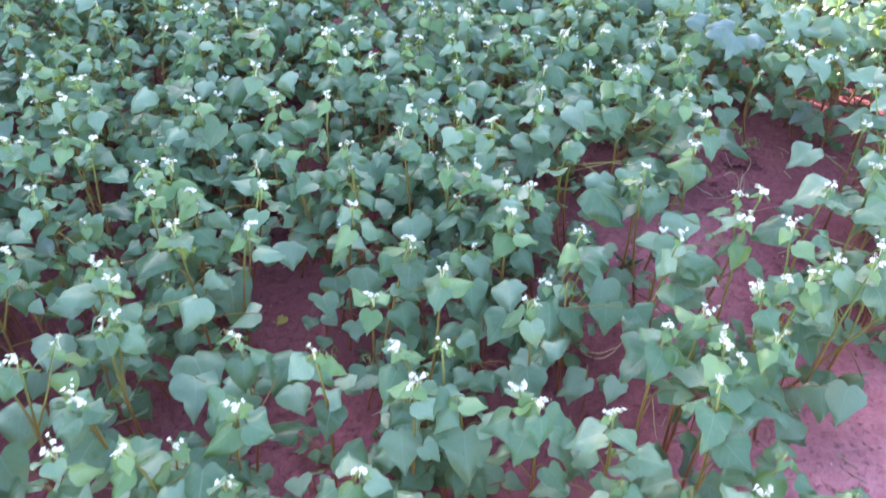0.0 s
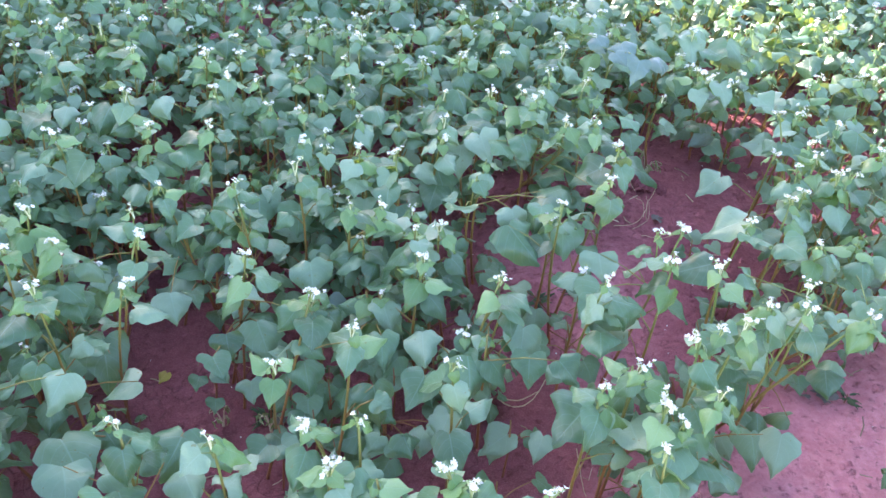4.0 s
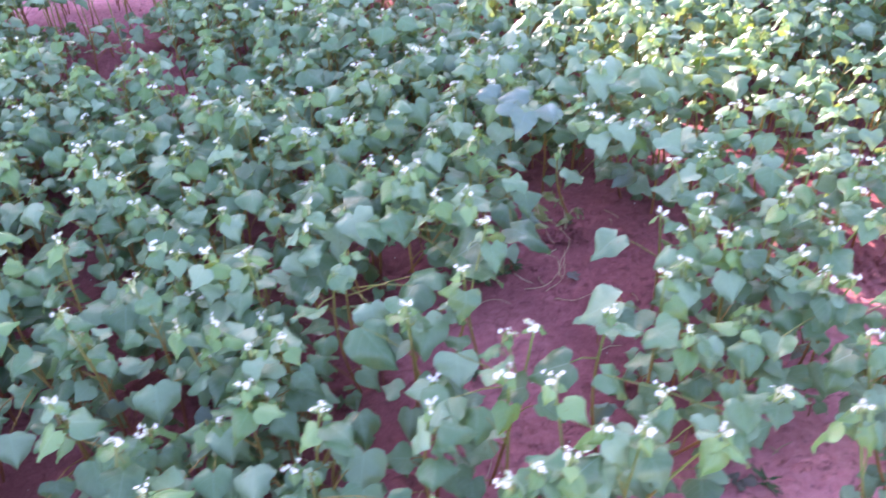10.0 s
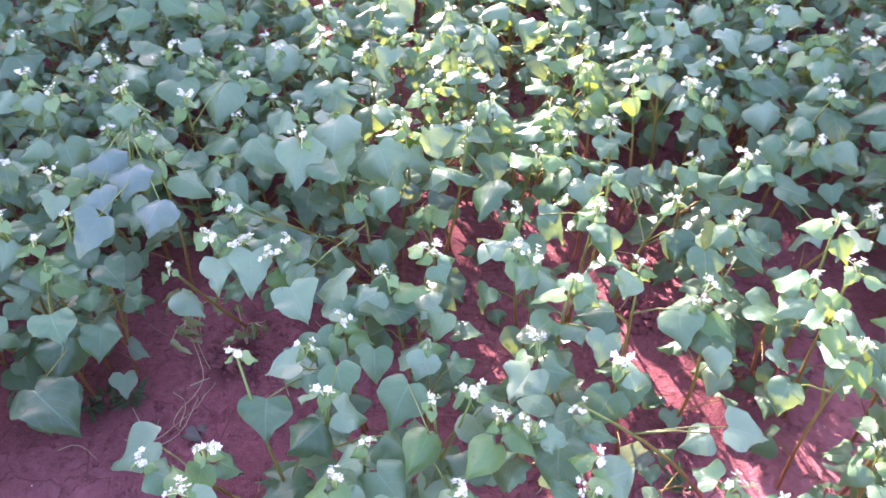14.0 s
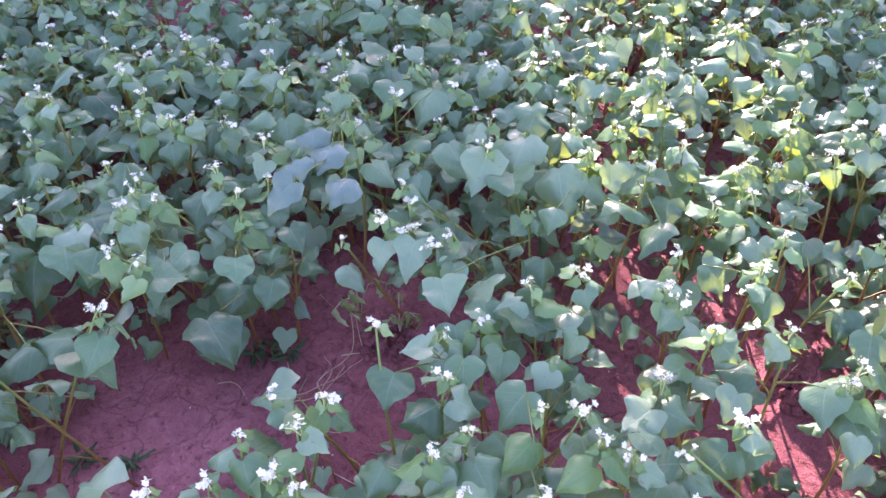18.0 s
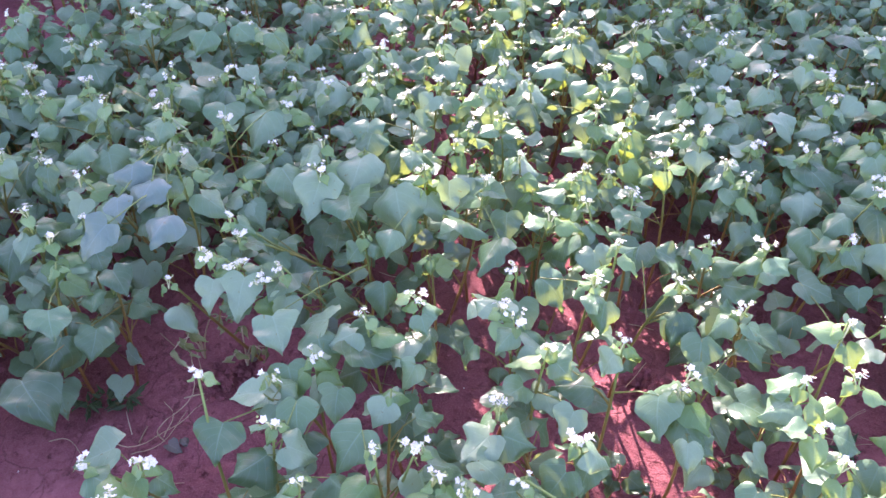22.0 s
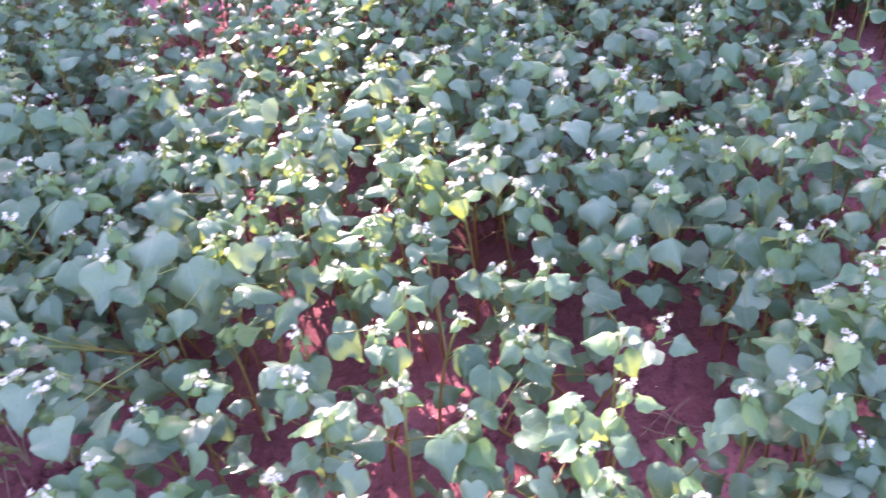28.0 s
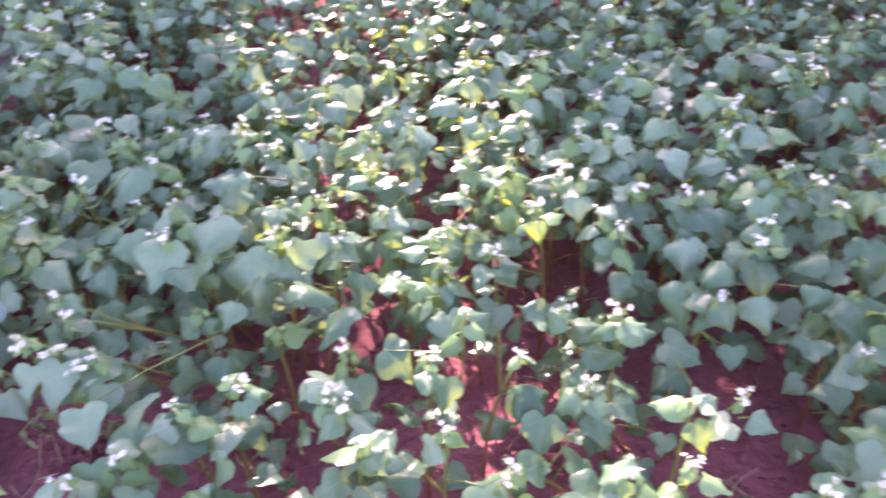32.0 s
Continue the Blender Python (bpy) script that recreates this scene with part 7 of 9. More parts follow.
plant(-2.22, 2.42, h=.31)
plant(.46, 2.42, h=.25)
plant(-.63, 2.43, h=.28)
plant(-1.37, 2.43, h=.32)
plant(2.82, 2.44, h=.28)
plant(-1.63, 2.44, h=.34)
plant(-2.97, 2.44, h=.34)
plant(3.25, 2.44, h=.28)
plant(1.66, 2.45, h=.29)
plant(2.34, 2.45, h=.31)
plant(-.79, 2.45, h=.33)
plant(-1.98, 2.45, h=.32)
plant(-.06, 2.45, h=.31)
plant(-1.79, 2.45, h=.27)
plant(.10, 2.45, h=.31)
plant(.34, 2.45, h=.31)
plant(-2.36, 2.45, h=.29)
plant(.89, 2.45, h=.31)
plant(1.06, 2.46, h=.29)
plant(-2.81, 2.46, h=.30)
plant(2.97, 2.47, h=.35)
plant(.69, 2.47, h=.29)
plant(2.61, 2.49, h=.34)
plant(-.25, 2.49, h=.34)
plant(1.21, 2.49, h=.29)
plant(-.45, 2.49, h=.33)
plant(1.74, 2.50, h=.28)
plant(2.06, 2.50, h=.26)
plant(-1.25, 2.50, h=.32)
plant(-1.09, 2.50, h=.29)
plant(2.73, 2.50, h=.33)
plant(-.13, 2.51, h=.34)
plant(-2.52, 2.51, h=.35)
plant(-2.28, 2.51, h=.34)
plant(-2.63, 2.51, h=.29)
plant(-.54, 2.52, h=.31)
plant(3.10, 2.52, h=.29)
plant(-2.06, 2.52, h=.32)
plant(-2.16, 2.52, h=.34)
plant(-1.45, 2.53, h=.34)
plant(-1.59, 2.53, h=.28)
plant(-.92, 2.53, h=.32)
plant(-.81, 2.54, h=.28)
plant(3.28, 2.54, h=.33)
plant(.55, 2.54, h=.28)
plant(-2.75, 2.55, h=.32)
plant(-2.90, 2.55, h=.32)
plant(.41, 2.55, h=.32)
plant(-2.37, 2.55, h=.33)
plant(2.87, 2.55, h=.30)
plant(-1.94, 2.55, h=.35)
plant(.28, 2.56, h=.30)
plant(-1.70, 2.56, h=.33)
plant(-.35, 2.56, h=.30)
plant(1.43, 2.56, h=.25)
plant(2.99, 2.57, h=.34)
plant(.07, 2.57, h=.30)
plant(1.17, 2.57, h=.27)
plant(.78, 2.58, h=.30)
plant(-1.02, 2.58, h=.29)
plant(-.61, 2.59, h=.28)
plant(2.12, 2.59, h=.24)
plant(.68, 2.59, h=.26)
plant(-1.79, 2.59, h=.28)
plant(-1.16, 2.59, h=.31)
plant(2.53, 2.59, h=.32)
plant(-1.37, 2.59, h=.31)
plant(1.89, 2.59, h=.27)
plant(.95, 2.59, h=.27)
plant(3.17, 2.59, h=.31)
plant(2.64, 2.60, h=.30)
plant(-2.66, 2.60, h=.35)
plant(.20, 2.60, h=.35)
plant(-.51, 2.61, h=.34)
plant(2.38, 2.61, h=.31)
plant(-2.11, 2.62, h=.31)
plant(-2.02, 2.62, h=.30)
plant(-.02, 2.62, h=.34)
plant(-.12, 2.63, h=.31)
plant(-2.42, 2.63, h=.34)
plant(-2.94, 2.63, h=.29)
plant(3.09, 2.63, h=.28)
plant(-2.52, 2.64, h=.31)
plant(2.77, 2.64, h=.30)
plant(-1.64, 2.64, h=.35)
plant(-2.76, 2.64, h=.35)
plant(-.92, 2.64, h=.32)
plant(-2.32, 2.64, h=.28)
plant(.85, 2.64, h=.32)
plant(-.72, 2.65, h=.35)
plant(1.39, 2.66, h=.30)
plant(.58, 2.66, h=.25)
plant(.46, 2.66, h=.34)
plant(.35, 2.66, h=.30)
plant(2.17, 2.67, h=.26)
plant(1.74, 2.67, h=.28)
plant(-1.82, 2.68, h=.30)
plant(-2.85, 2.68, h=.33)
plant(-1.03, 2.69, h=.28)
plant(3.20, 2.69, h=.30)
plant(-1.23, 2.69, h=.28)
plant(-2.17, 2.69, h=.32)
plant(3.35, 2.69, h=.35)
plant(-1.38, 2.69, h=.29)
plant(1.97, 2.69, h=.31)
plant(1.55, 2.69, h=.27)
plant(1.03, 2.70, h=.28)
plant(2.07, 2.70, h=.35)
plant(1.24, 2.70, h=.25)
plant(-1.50, 2.70, h=.32)
plant(.17, 2.70, h=.33)
plant(-.19, 2.70, h=.33)
plant(2.67, 2.71, h=.28)
plant(3.47, 2.71, h=.33)
plant(1.86, 2.71, h=.24)
plant(-.79, 2.72, h=.27)
plant(-.05, 2.72, h=.32)
plant(-2.47, 2.72, h=.29)
plant(.94, 2.72, h=.32)
plant(-2.00, 2.72, h=.34)
plant(-2.67, 2.73, h=.34)
plant(.29, 2.73, h=.30)
plant(2.97, 2.74, h=.35)
plant(1.15, 2.74, h=.35)
plant(-2.94, 2.74, h=.29)
plant(2.56, 2.75, h=.29)
plant(.46, 2.75, h=.32)
plant(.82, 2.75, h=.30)
plant(2.21, 2.75, h=.30)
plant(-.96, 2.75, h=.29)
plant(-1.86, 2.76, h=.30)
plant(-.70, 2.76, h=.29)
plant(2.45, 2.76, h=.31)
plant(-1.73, 2.76, h=.31)
plant(1.35, 2.76, h=.33)
plant(-2.36, 2.76, h=.34)
plant(-1.09, 2.77, h=.35)
plant(-2.08, 2.77, h=.35)
plant(1.77, 2.77, h=.30)
plant(-2.57, 2.77, h=.34)
plant(2.84, 2.77, h=.34)
plant(-1.19, 2.78, h=.29)
plant(3.39, 2.78, h=.30)
plant(-1.62, 2.78, h=.27)
plant(-.12, 2.78, h=.27)
plant(.07, 2.78, h=.29)
plant(.55, 2.79, h=.31)
plant(2.11, 2.79, h=.31)
plant(-2.85, 2.79, h=.32)
plant(3.10, 2.79, h=.29)
plant(-2.25, 2.79, h=.34)
plant(-.87, 2.79, h=.29)
plant(1.50, 2.79, h=.28)
plant(.37, 2.79, h=.33)
plant(3.24, 2.80, h=.33)
plant(-1.29, 2.80, h=.33)
plant(-1.45, 2.81, h=.29)
plant(3.50, 2.81, h=.31)
plant(1.04, 2.82, h=.33)
plant(1.68, 2.82, h=.27)
plant(-2.69, 2.82, h=.29)
plant(1.88, 2.83, h=.28)
plant(-1.97, 2.83, h=.33)
plant(3.60, 2.84, h=.33)
plant(.88, 2.84, h=.34)
plant(-.29, 2.84, h=.28)
plant(-.47, 2.84, h=.28)
plant(1.20, 2.84, h=.34)
plant(-.78, 2.84, h=.27)
plant(-1.37, 2.85, h=.27)
plant(.26, 2.85, h=.35)
plant(-.18, 2.85, h=.28)
plant(.75, 2.86, h=.26)
plant(-.38, 2.86, h=.35)
plant(-1.55, 2.86, h=.28)
plant(2.48, 2.86, h=.34)
plant(-2.38, 2.86, h=.31)
plant(-2.52, 2.86, h=.32)
plant(-.57, 2.86, h=.28)
plant(2.17, 2.86, h=.33)
plant(-2.90, 2.87, h=.29)
plant(3.15, 2.87, h=.27)
plant(.02, 2.87, h=.33)
plant(1.79, 2.87, h=.28)
plant(-1.88, 2.87, h=.28)
plant(-1.20, 2.87, h=.34)
plant(1.59, 2.88, h=.33)
plant(-1.67, 2.88, h=.32)
plant(-2.16, 2.88, h=.30)
plant(2.71, 2.88, h=.35)
plant(.66, 2.88, h=.34)
plant(2.05, 2.89, h=.34)
plant(3.30, 2.89, h=.28)
plant(1.40, 2.89, h=.33)
plant(2.88, 2.89, h=.32)
plant(-.69, 2.89, h=.34)
plant(3.04, 2.89, h=.30)
plant(2.58, 2.89, h=.34)
plant(1.30, 2.90, h=.31)
plant(-.96, 2.90, h=.27)
plant(-1.11, 2.90, h=.31)
plant(-2.81, 2.90, h=.34)
plant(.11, 2.90, h=.29)
plant(1.01, 2.91, h=.31)
plant(-2.04, 2.91, h=.35)
plant(.40, 2.92, h=.32)
plant(3.47, 2.92, h=.32)
plant(-2.61, 2.92, h=.34)
plant(-1.43, 2.92, h=.32)
plant(1.11, 2.92, h=.34)
plant(.21, 2.93, h=.30)
plant(-1.94, 2.93, h=.27)
plant(3.57, 2.94, h=.32)
plant(-.12, 2.94, h=.34)
plant(2.27, 2.94, h=.31)
plant(-1.75, 2.94, h=.31)
plant(3.20, 2.95, h=.31)
plant(-2.45, 2.95, h=.30)
plant(3.38, 2.96, h=.31)
plant(1.93, 2.96, h=.28)
plant(1.69, 2.96, h=.32)
plant(2.99, 2.97, h=.27)
plant(-1.60, 2.97, h=.34)
plant(.53, 2.97, h=.31)
plant(-2.21, 2.97, h=.30)
plant(-.88, 2.97, h=.30)
plant(-2.91, 2.97, h=.33)
plant(1.51, 2.98, h=.33)
plant(-2.35, 2.98, h=.30)
plant(.76, 2.98, h=.34)
plant(-1.29, 2.98, h=.35)
plant(2.74, 2.98, h=.34)
plant(.87, 2.98, h=.29)
plant(.03, 2.99, h=.29)
plant(1.23, 2.99, h=.30)
plant(.33, 3.00, h=.32)
plant(-1.17, 3.00, h=.30)
plant(1.36, 3.00, h=.34)
plant(-1.86, 3.00, h=.30)
plant(-2.79, 3.01, h=.33)
plant(-.78, 3.01, h=.35)
plant(-2.54, 3.01, h=.31)
plant(2.85, 3.01, h=.29)
plant(-1.00, 3.01, h=.27)
plant(-.23, 3.02, h=.34)
plant(1.59, 3.03, h=.34)
plant(2.12, 3.03, h=.35)
plant(-1.37, 3.04, h=.30)
plant(-1.76, 3.04, h=.32)
plant(3.31, 3.04, h=.32)
plant(.15, 3.04, h=.29)
plant(.98, 3.04, h=.27)
plant(2.64, 3.05, h=.31)
plant(2.29, 3.05, h=.35)
plant(3.12, 3.05, h=.33)
plant(3.46, 3.05, h=.29)
plant(-2.08, 3.05, h=.32)
plant(3.56, 3.05, h=.34)
plant(.25, 3.06, h=.27)
plant(-1.65, 3.06, h=.34)
plant(-2.95, 3.06, h=.32)
plant(1.75, 3.06, h=.31)
plant(1.86, 3.06, h=.35)
plant(-2.70, 3.06, h=.33)
plant(.68, 3.06, h=.33)
plant(-.02, 3.06, h=.30)
plant(-2.44, 3.07, h=.31)
plant(.40, 3.07, h=.29)
plant(-1.47, 3.07, h=.34)
plant(2.75, 3.08, h=.34)
plant(-1.25, 3.08, h=.31)
plant(-1.98, 3.08, h=.29)
plant(.84, 3.09, h=.29)
plant(-2.16, 3.09, h=.27)
plant(2.92, 3.09, h=.34)
plant(2.02, 3.10, h=.32)
plant(-.86, 3.10, h=.31)
plant(1.45, 3.11, h=.27)
plant(-.26, 3.11, h=.32)
plant(-2.30, 3.11, h=.34)
plant(1.05, 3.11, h=.27)
plant(-.39, 3.11, h=.30)
plant(1.26, 3.11, h=.29)
plant(-.13, 3.12, h=.34)
plant(-2.53, 3.12, h=.34)
plant(-1.72, 3.12, h=.28)
plant(-1.55, 3.12, h=.27)
plant(-.95, 3.12, h=.29)
plant(-1.06, 3.14, h=.31)
plant(2.60, 3.14, h=.32)
plant(3.32, 3.14, h=.32)
plant(-2.77, 3.14, h=.29)
plant(-3.02, 3.15, h=.27)
plant(-1.81, 3.15, h=.29)
plant(3.20, 3.15, h=.30)
plant(.12, 3.16, h=.29)
plant(2.17, 3.16, h=.30)
plant(1.89, 3.16, h=.29)
plant(1.13, 3.16, h=.27)
plant(.94, 3.16, h=.35)
plant(2.84, 3.16, h=.33)
plant(-.56, 3.17, h=.29)
plant(3.46, 3.17, h=.27)
plant(-2.63, 3.17, h=.32)
plant(1.77, 3.17, h=.29)
plant(-1.19, 3.17, h=.28)
plant(-2.87, 3.17, h=.28)
plant(-2.41, 3.17, h=.35)
plant(1.57, 3.18, h=.31)
plant(3.05, 3.19, h=.33)
plant(2.39, 3.19, h=.31)
plant(.79, 3.19, h=.30)
plant(-1.98, 3.19, h=.34)
plant(.45, 3.19, h=.30)
plant(.32, 3.20, h=.33)
plant(-.23, 3.20, h=.34)
plant(-.66, 3.20, h=.31)
plant(-.78, 3.20, h=.27)
plant(2.04, 3.20, h=.29)
plant(1.67, 3.20, h=.34)
plant(-.06, 3.20, h=.31)
plant(-1.38, 3.20, h=.29)
plant(-2.09, 3.21, h=.28)
plant(2.94, 3.22, h=.32)
plant(-2.71, 3.22, h=.30)
plant(.61, 3.22, h=.27)
plant(-.98, 3.22, h=.32)
plant(2.69, 3.22, h=.35)
plant(3.29, 3.23, h=.32)
plant(-2.96, 3.23, h=.30)
plant(-3.06, 3.23, h=.32)
plant(-2.24, 3.23, h=.34)
plant(-1.65, 3.23, h=.28)
plant(-.87, 3.23, h=.27)
plant(1.29, 3.24, h=.34)
plant(1.18, 3.24, h=.33)
plant(-2.52, 3.24, h=.28)
plant(2.59, 3.24, h=.30)
plant(-1.90, 3.24, h=.34)
plant(2.80, 3.25, h=.34)
plant(.13, 3.25, h=.31)
plant(1.48, 3.25, h=.33)
plant(.25, 3.26, h=.29)
plant(3.18, 3.26, h=.32)
plant(1.95, 3.26, h=.27)
plant(2.35, 3.27, h=.28)
plant(-1.13, 3.27, h=.34)
plant(2.22, 3.27, h=.30)
plant(1.84, 3.27, h=.30)
plant(-2.87, 3.28, h=.34)
plant(.71, 3.28, h=.34)
plant(-1.50, 3.29, h=.32)
plant(1.58, 3.29, h=.32)
plant(1.06, 3.29, h=.28)
plant(1.74, 3.29, h=.30)
plant(.91, 3.30, h=.34)
plant(2.46, 3.30, h=.34)
plant(-.80, 3.30, h=.34)
plant(-2.33, 3.30, h=.33)
plant(-1.81, 3.31, h=.34)
plant(-3.12, 3.31, h=.32)
plant(-.24, 3.31, h=.32)
plant(-.11, 3.31, h=.30)
plant(.56, 3.32, h=.32)
plant(2.92, 3.32, h=.29)
plant(-1.95, 3.32, h=.29)
plant(-2.77, 3.32, h=.29)
plant(-1.28, 3.32, h=.30)
plant(.06, 3.32, h=.34)
plant(1.37, 3.32, h=.34)
plant(3.04, 3.32, h=.28)
plant(.79, 3.33, h=.34)
plant(-2.23, 3.33, h=.30)
plant(2.13, 3.33, h=.29)
plant(-.92, 3.33, h=.29)
plant(-3.03, 3.34, h=.34)
plant(2.56, 3.34, h=.32)
plant(-2.62, 3.34, h=.30)
plant(-1.68, 3.34, h=.28)
plant(1.47, 3.35, h=.35)
plant(2.81, 3.35, h=.30)
plant(-.33, 3.35, h=.31)
plant(3.15, 3.35, h=.35)
plant(1.99, 3.35, h=.27)
plant(-2.09, 3.36, h=.32)
plant(2.25, 3.36, h=.33)
plant(.21, 3.36, h=.31)
plant(-2.48, 3.37, h=.35)
plant(1.89, 3.37, h=.29)
plant(-.03, 3.37, h=.29)
plant(1.69, 3.38, h=.34)
plant(-1.04, 3.39, h=.27)
plant(2.40, 3.40, h=.33)
plant(-1.38, 3.40, h=.28)
plant(3.31, 3.40, h=.29)
plant(-1.86, 3.40, h=.29)
plant(.89, 3.40, h=.34)
plant(2.95, 3.41, h=.32)
plant(2.50, 3.41, h=.32)
plant(1.54, 3.41, h=.35)
plant(-1.16, 3.41, h=.30)
plant(.99, 3.42, h=.29)
plant(1.25, 3.42, h=.29)
plant(.80, 3.43, h=.32)
plant(-2.70, 3.43, h=.33)
plant(-2.59, 3.43, h=.28)
plant(-1.26, 3.43, h=.33)
plant(1.41, 3.44, h=.31)
plant(1.08, 3.44, h=.31)
plant(-1.95, 3.44, h=.31)
plant(.10, 3.44, h=.32)
plant(3.11, 3.44, h=.32)
plant(2.79, 3.44, h=.28)
plant(2.66, 3.45, h=.33)
plant(2.13, 3.45, h=.31)
plant(2.04, 3.48, h=.32)
plant(1.95, 3.48, h=.29)
plant(2.31, 3.48, h=.32)
plant(1.79, 3.50, h=.33)
plant(1.50, 3.50, h=.31)
plant(2.98, 3.50, h=.32)
plant(3.33, 3.50, h=.32)
plant(3.22, 3.52, h=.31)
plant(.93, 3.52, h=.27)
plant(2.55, 3.53, h=.27)
plant(3.07, 3.53, h=.34)
plant(2.42, 3.54, h=.29)
plant(1.31, 3.54, h=.31)
plant(1.17, 3.55, h=.29)
plant(1.70, 3.55, h=.27)
plant(1.87, 3.55, h=.30)
plant(2.78, 3.56, h=.27)
plant(1.05, 3.56, h=.28)
plant(1.58, 3.56, h=.30)
plant(2.89, 3.56, h=.34)
plant(2.20, 3.57, h=.33)
plant(1.99, 3.58, h=.35)
plant(2.34, 3.58, h=.34)
plant(3.46, 3.58, h=.30)
plant(3.35, 3.59, h=.33)
plant(2.69, 3.60, h=.30)
plant(2.09, 3.63, h=.28)
plant(3.01, 3.64, h=.30)
plant(3.20, 3.64, h=.34)
plant(1.80, 3.64, h=.30)
plant(1.64, 3.65, h=.32)
plant(1.01, 3.65, h=.30)
plant(1.46, 3.65, h=.33)
plant(2.83, 3.65, h=.33)
plant(1.17, 3.67, h=.27)
plant(2.37, 3.67, h=.27)
plant(1.91, 3.68, h=.30)
plant(1.28, 3.68, h=.27)
plant(2.63, 3.68, h=.28)
plant(2.51, 3.69, h=.29)
plant(3.29, 3.70, h=.30)
plant(.91, 3.71, h=.32)
plant(2.17, 3.72, h=.31)
plant(1.38, 3.72, h=.30)
plant(2.92, 3.73, h=.34)
plant(1.05, 3.74, h=.34)
plant(2.78, 3.75, h=.32)
plant(3.56, 3.75, h=.30)
plant(3.43, 3.76, h=.35)
plant(3.01, 3.76, h=.34)
plant(1.72, 3.76, h=.28)
plant(1.50, 3.76, h=.30)
plant(2.41, 3.77, h=.29)
plant(2.25, 3.78, h=.32)
plant(1.92, 3.78, h=.31)
plant(2.56, 3.78, h=.33)
plant(3.11, 3.79, h=.27)
plant(1.82, 3.79, h=.30)
plant(1.26, 3.79, h=.34)
plant(3.25, 3.80, h=.29)
plant(1.12, 3.80, h=.34)
plant(.92, 3.81, h=.30)
plant(1.63, 3.82, h=.34)
plant(3.51, 3.83, h=.32)
plant(2.03, 3.83, h=.33)
plant(2.68, 3.83, h=.33)
plant(2.85, 3.83, h=.27)
plant(3.64, 3.84, h=.34)
plant(3.02, 3.86, h=.33)
plant(3.35, 3.86, h=.31)
plant(3.18, 3.86, h=.34)
plant(2.25, 3.88, h=.31)
plant(1.36, 3.88, h=.32)
plant(1.18, 3.88, h=.32)
plant(2.51, 3.89, h=.30)
plant(1.90, 3.90, h=.32)
plant(2.60, 3.91, h=.34)
plant(3.46, 3.91, h=.32)
plant(.92, 3.91, h=.34)
plant(1.60, 3.92, h=.31)
plant(2.82, 3.92, h=.28)
plant(1.51, 3.93, h=.33)
plant(2.34, 3.93, h=.33)
plant(1.78, 3.93, h=.31)
plant(2.14, 3.93, h=.30)
plant(1.01, 3.93, h=.30)
plant(3.57, 3.94, h=.28)
plant(2.91, 3.94, h=.30)
plant(1.25, 3.95, h=.32)
plant(2.00, 3.95, h=.30)
plant(2.46, 3.97, h=.34)
plant(3.19, 3.98, h=.29)
plant(2.74, 3.98, h=.28)
plant(3.03, 3.98, h=.27)
plant(1.09, 3.99, h=.30)
plant(2.25, 3.99, h=.30)
plant(1.64, 4.01, h=.30)
plant(1.33, 4.02, h=.30)
plant(1.52, 4.02, h=.32)
plant(1.20, 4.03, h=.28)
plant(3.32, 4.03, h=.27)
plant(2.17, 4.04, h=.33)
plant(2.57, 4.04, h=.34)
plant(1.00, 4.04, h=.28)
plant(2.35, 4.05, h=.32)
plant(2.66, 4.05, h=.31)
plant(1.43, 4.06, h=.33)
plant(3.19, 4.09, h=.29)
plant(3.41, 4.10, h=.32)
plant(1.08, 4.11, h=.30)
plant(3.30, 4.13, h=.33)
plant(1.51, 4.13, h=.30)
plant(2.15, 4.14, h=.30)
plant(2.48, 4.15, h=.31)
plant(1.27, 4.18, h=.33)
plant(2.26, 4.18, h=.34)
plant(1.40, 4.19, h=.31)
plant(1.18, 4.21, h=.28)
plant(3.34, 4.22, h=.28)
plant(2.39, 4.22, h=.27)
# lower plants between the others on one side, and a closer stand far off
sower = random.Random(77)
for _ in range(95):
    plant(sower.uniform(-1.3, 0.35), sower.uniform(0.55, 2.05), h=sower.uniform(0.22, 0.29))
for _ in range(330):
    plant(sower.uniform(-1.3, 3.3), sower.uniform(2.05, 3.7), h=sower.uniform(0.26, 0.35))
for _ in range(90):
    plant(sower.uniform(2.3, 3.3), sower.uniform(2.3, 3.7), h=sower.uniform(0.28, 0.38))
mass_mesh = bpy.data.meshes.new("far_buckwheat")
mass_mesh.from_pydata(np.concatenate(mass.verts).tolist(), [], mass.faces)
for m in (leaf_far_mat, young_far_mat, stem_mat, petal_mat, bud_mat, pale_far_mat):
    mass_mesh.materials.append(m)
mass_mesh.polygons.foreach_set("material_index", mass.mats)
mass_mesh.polygons.foreach_set("use_smooth", [m < 3 or m == 5 for m in mass.mats])
layer = mass_mesh.uv_layers.new(name="UVMap")
loops = np.empty(len(mass_mesh.loops), dtype=np.int32)
mass_mesh.loops.foreach_get("vertex_index", loops)
layer.data.foreach_set("uv", np.concatenate(mass.uvs).astype(np.float32)[loops].ravel())
tagged(new("far_buckwheat", mass_mesh), "dense stand of white-flowering buckwheat with blue-green leaves", "buckwheat", kind="stuff")


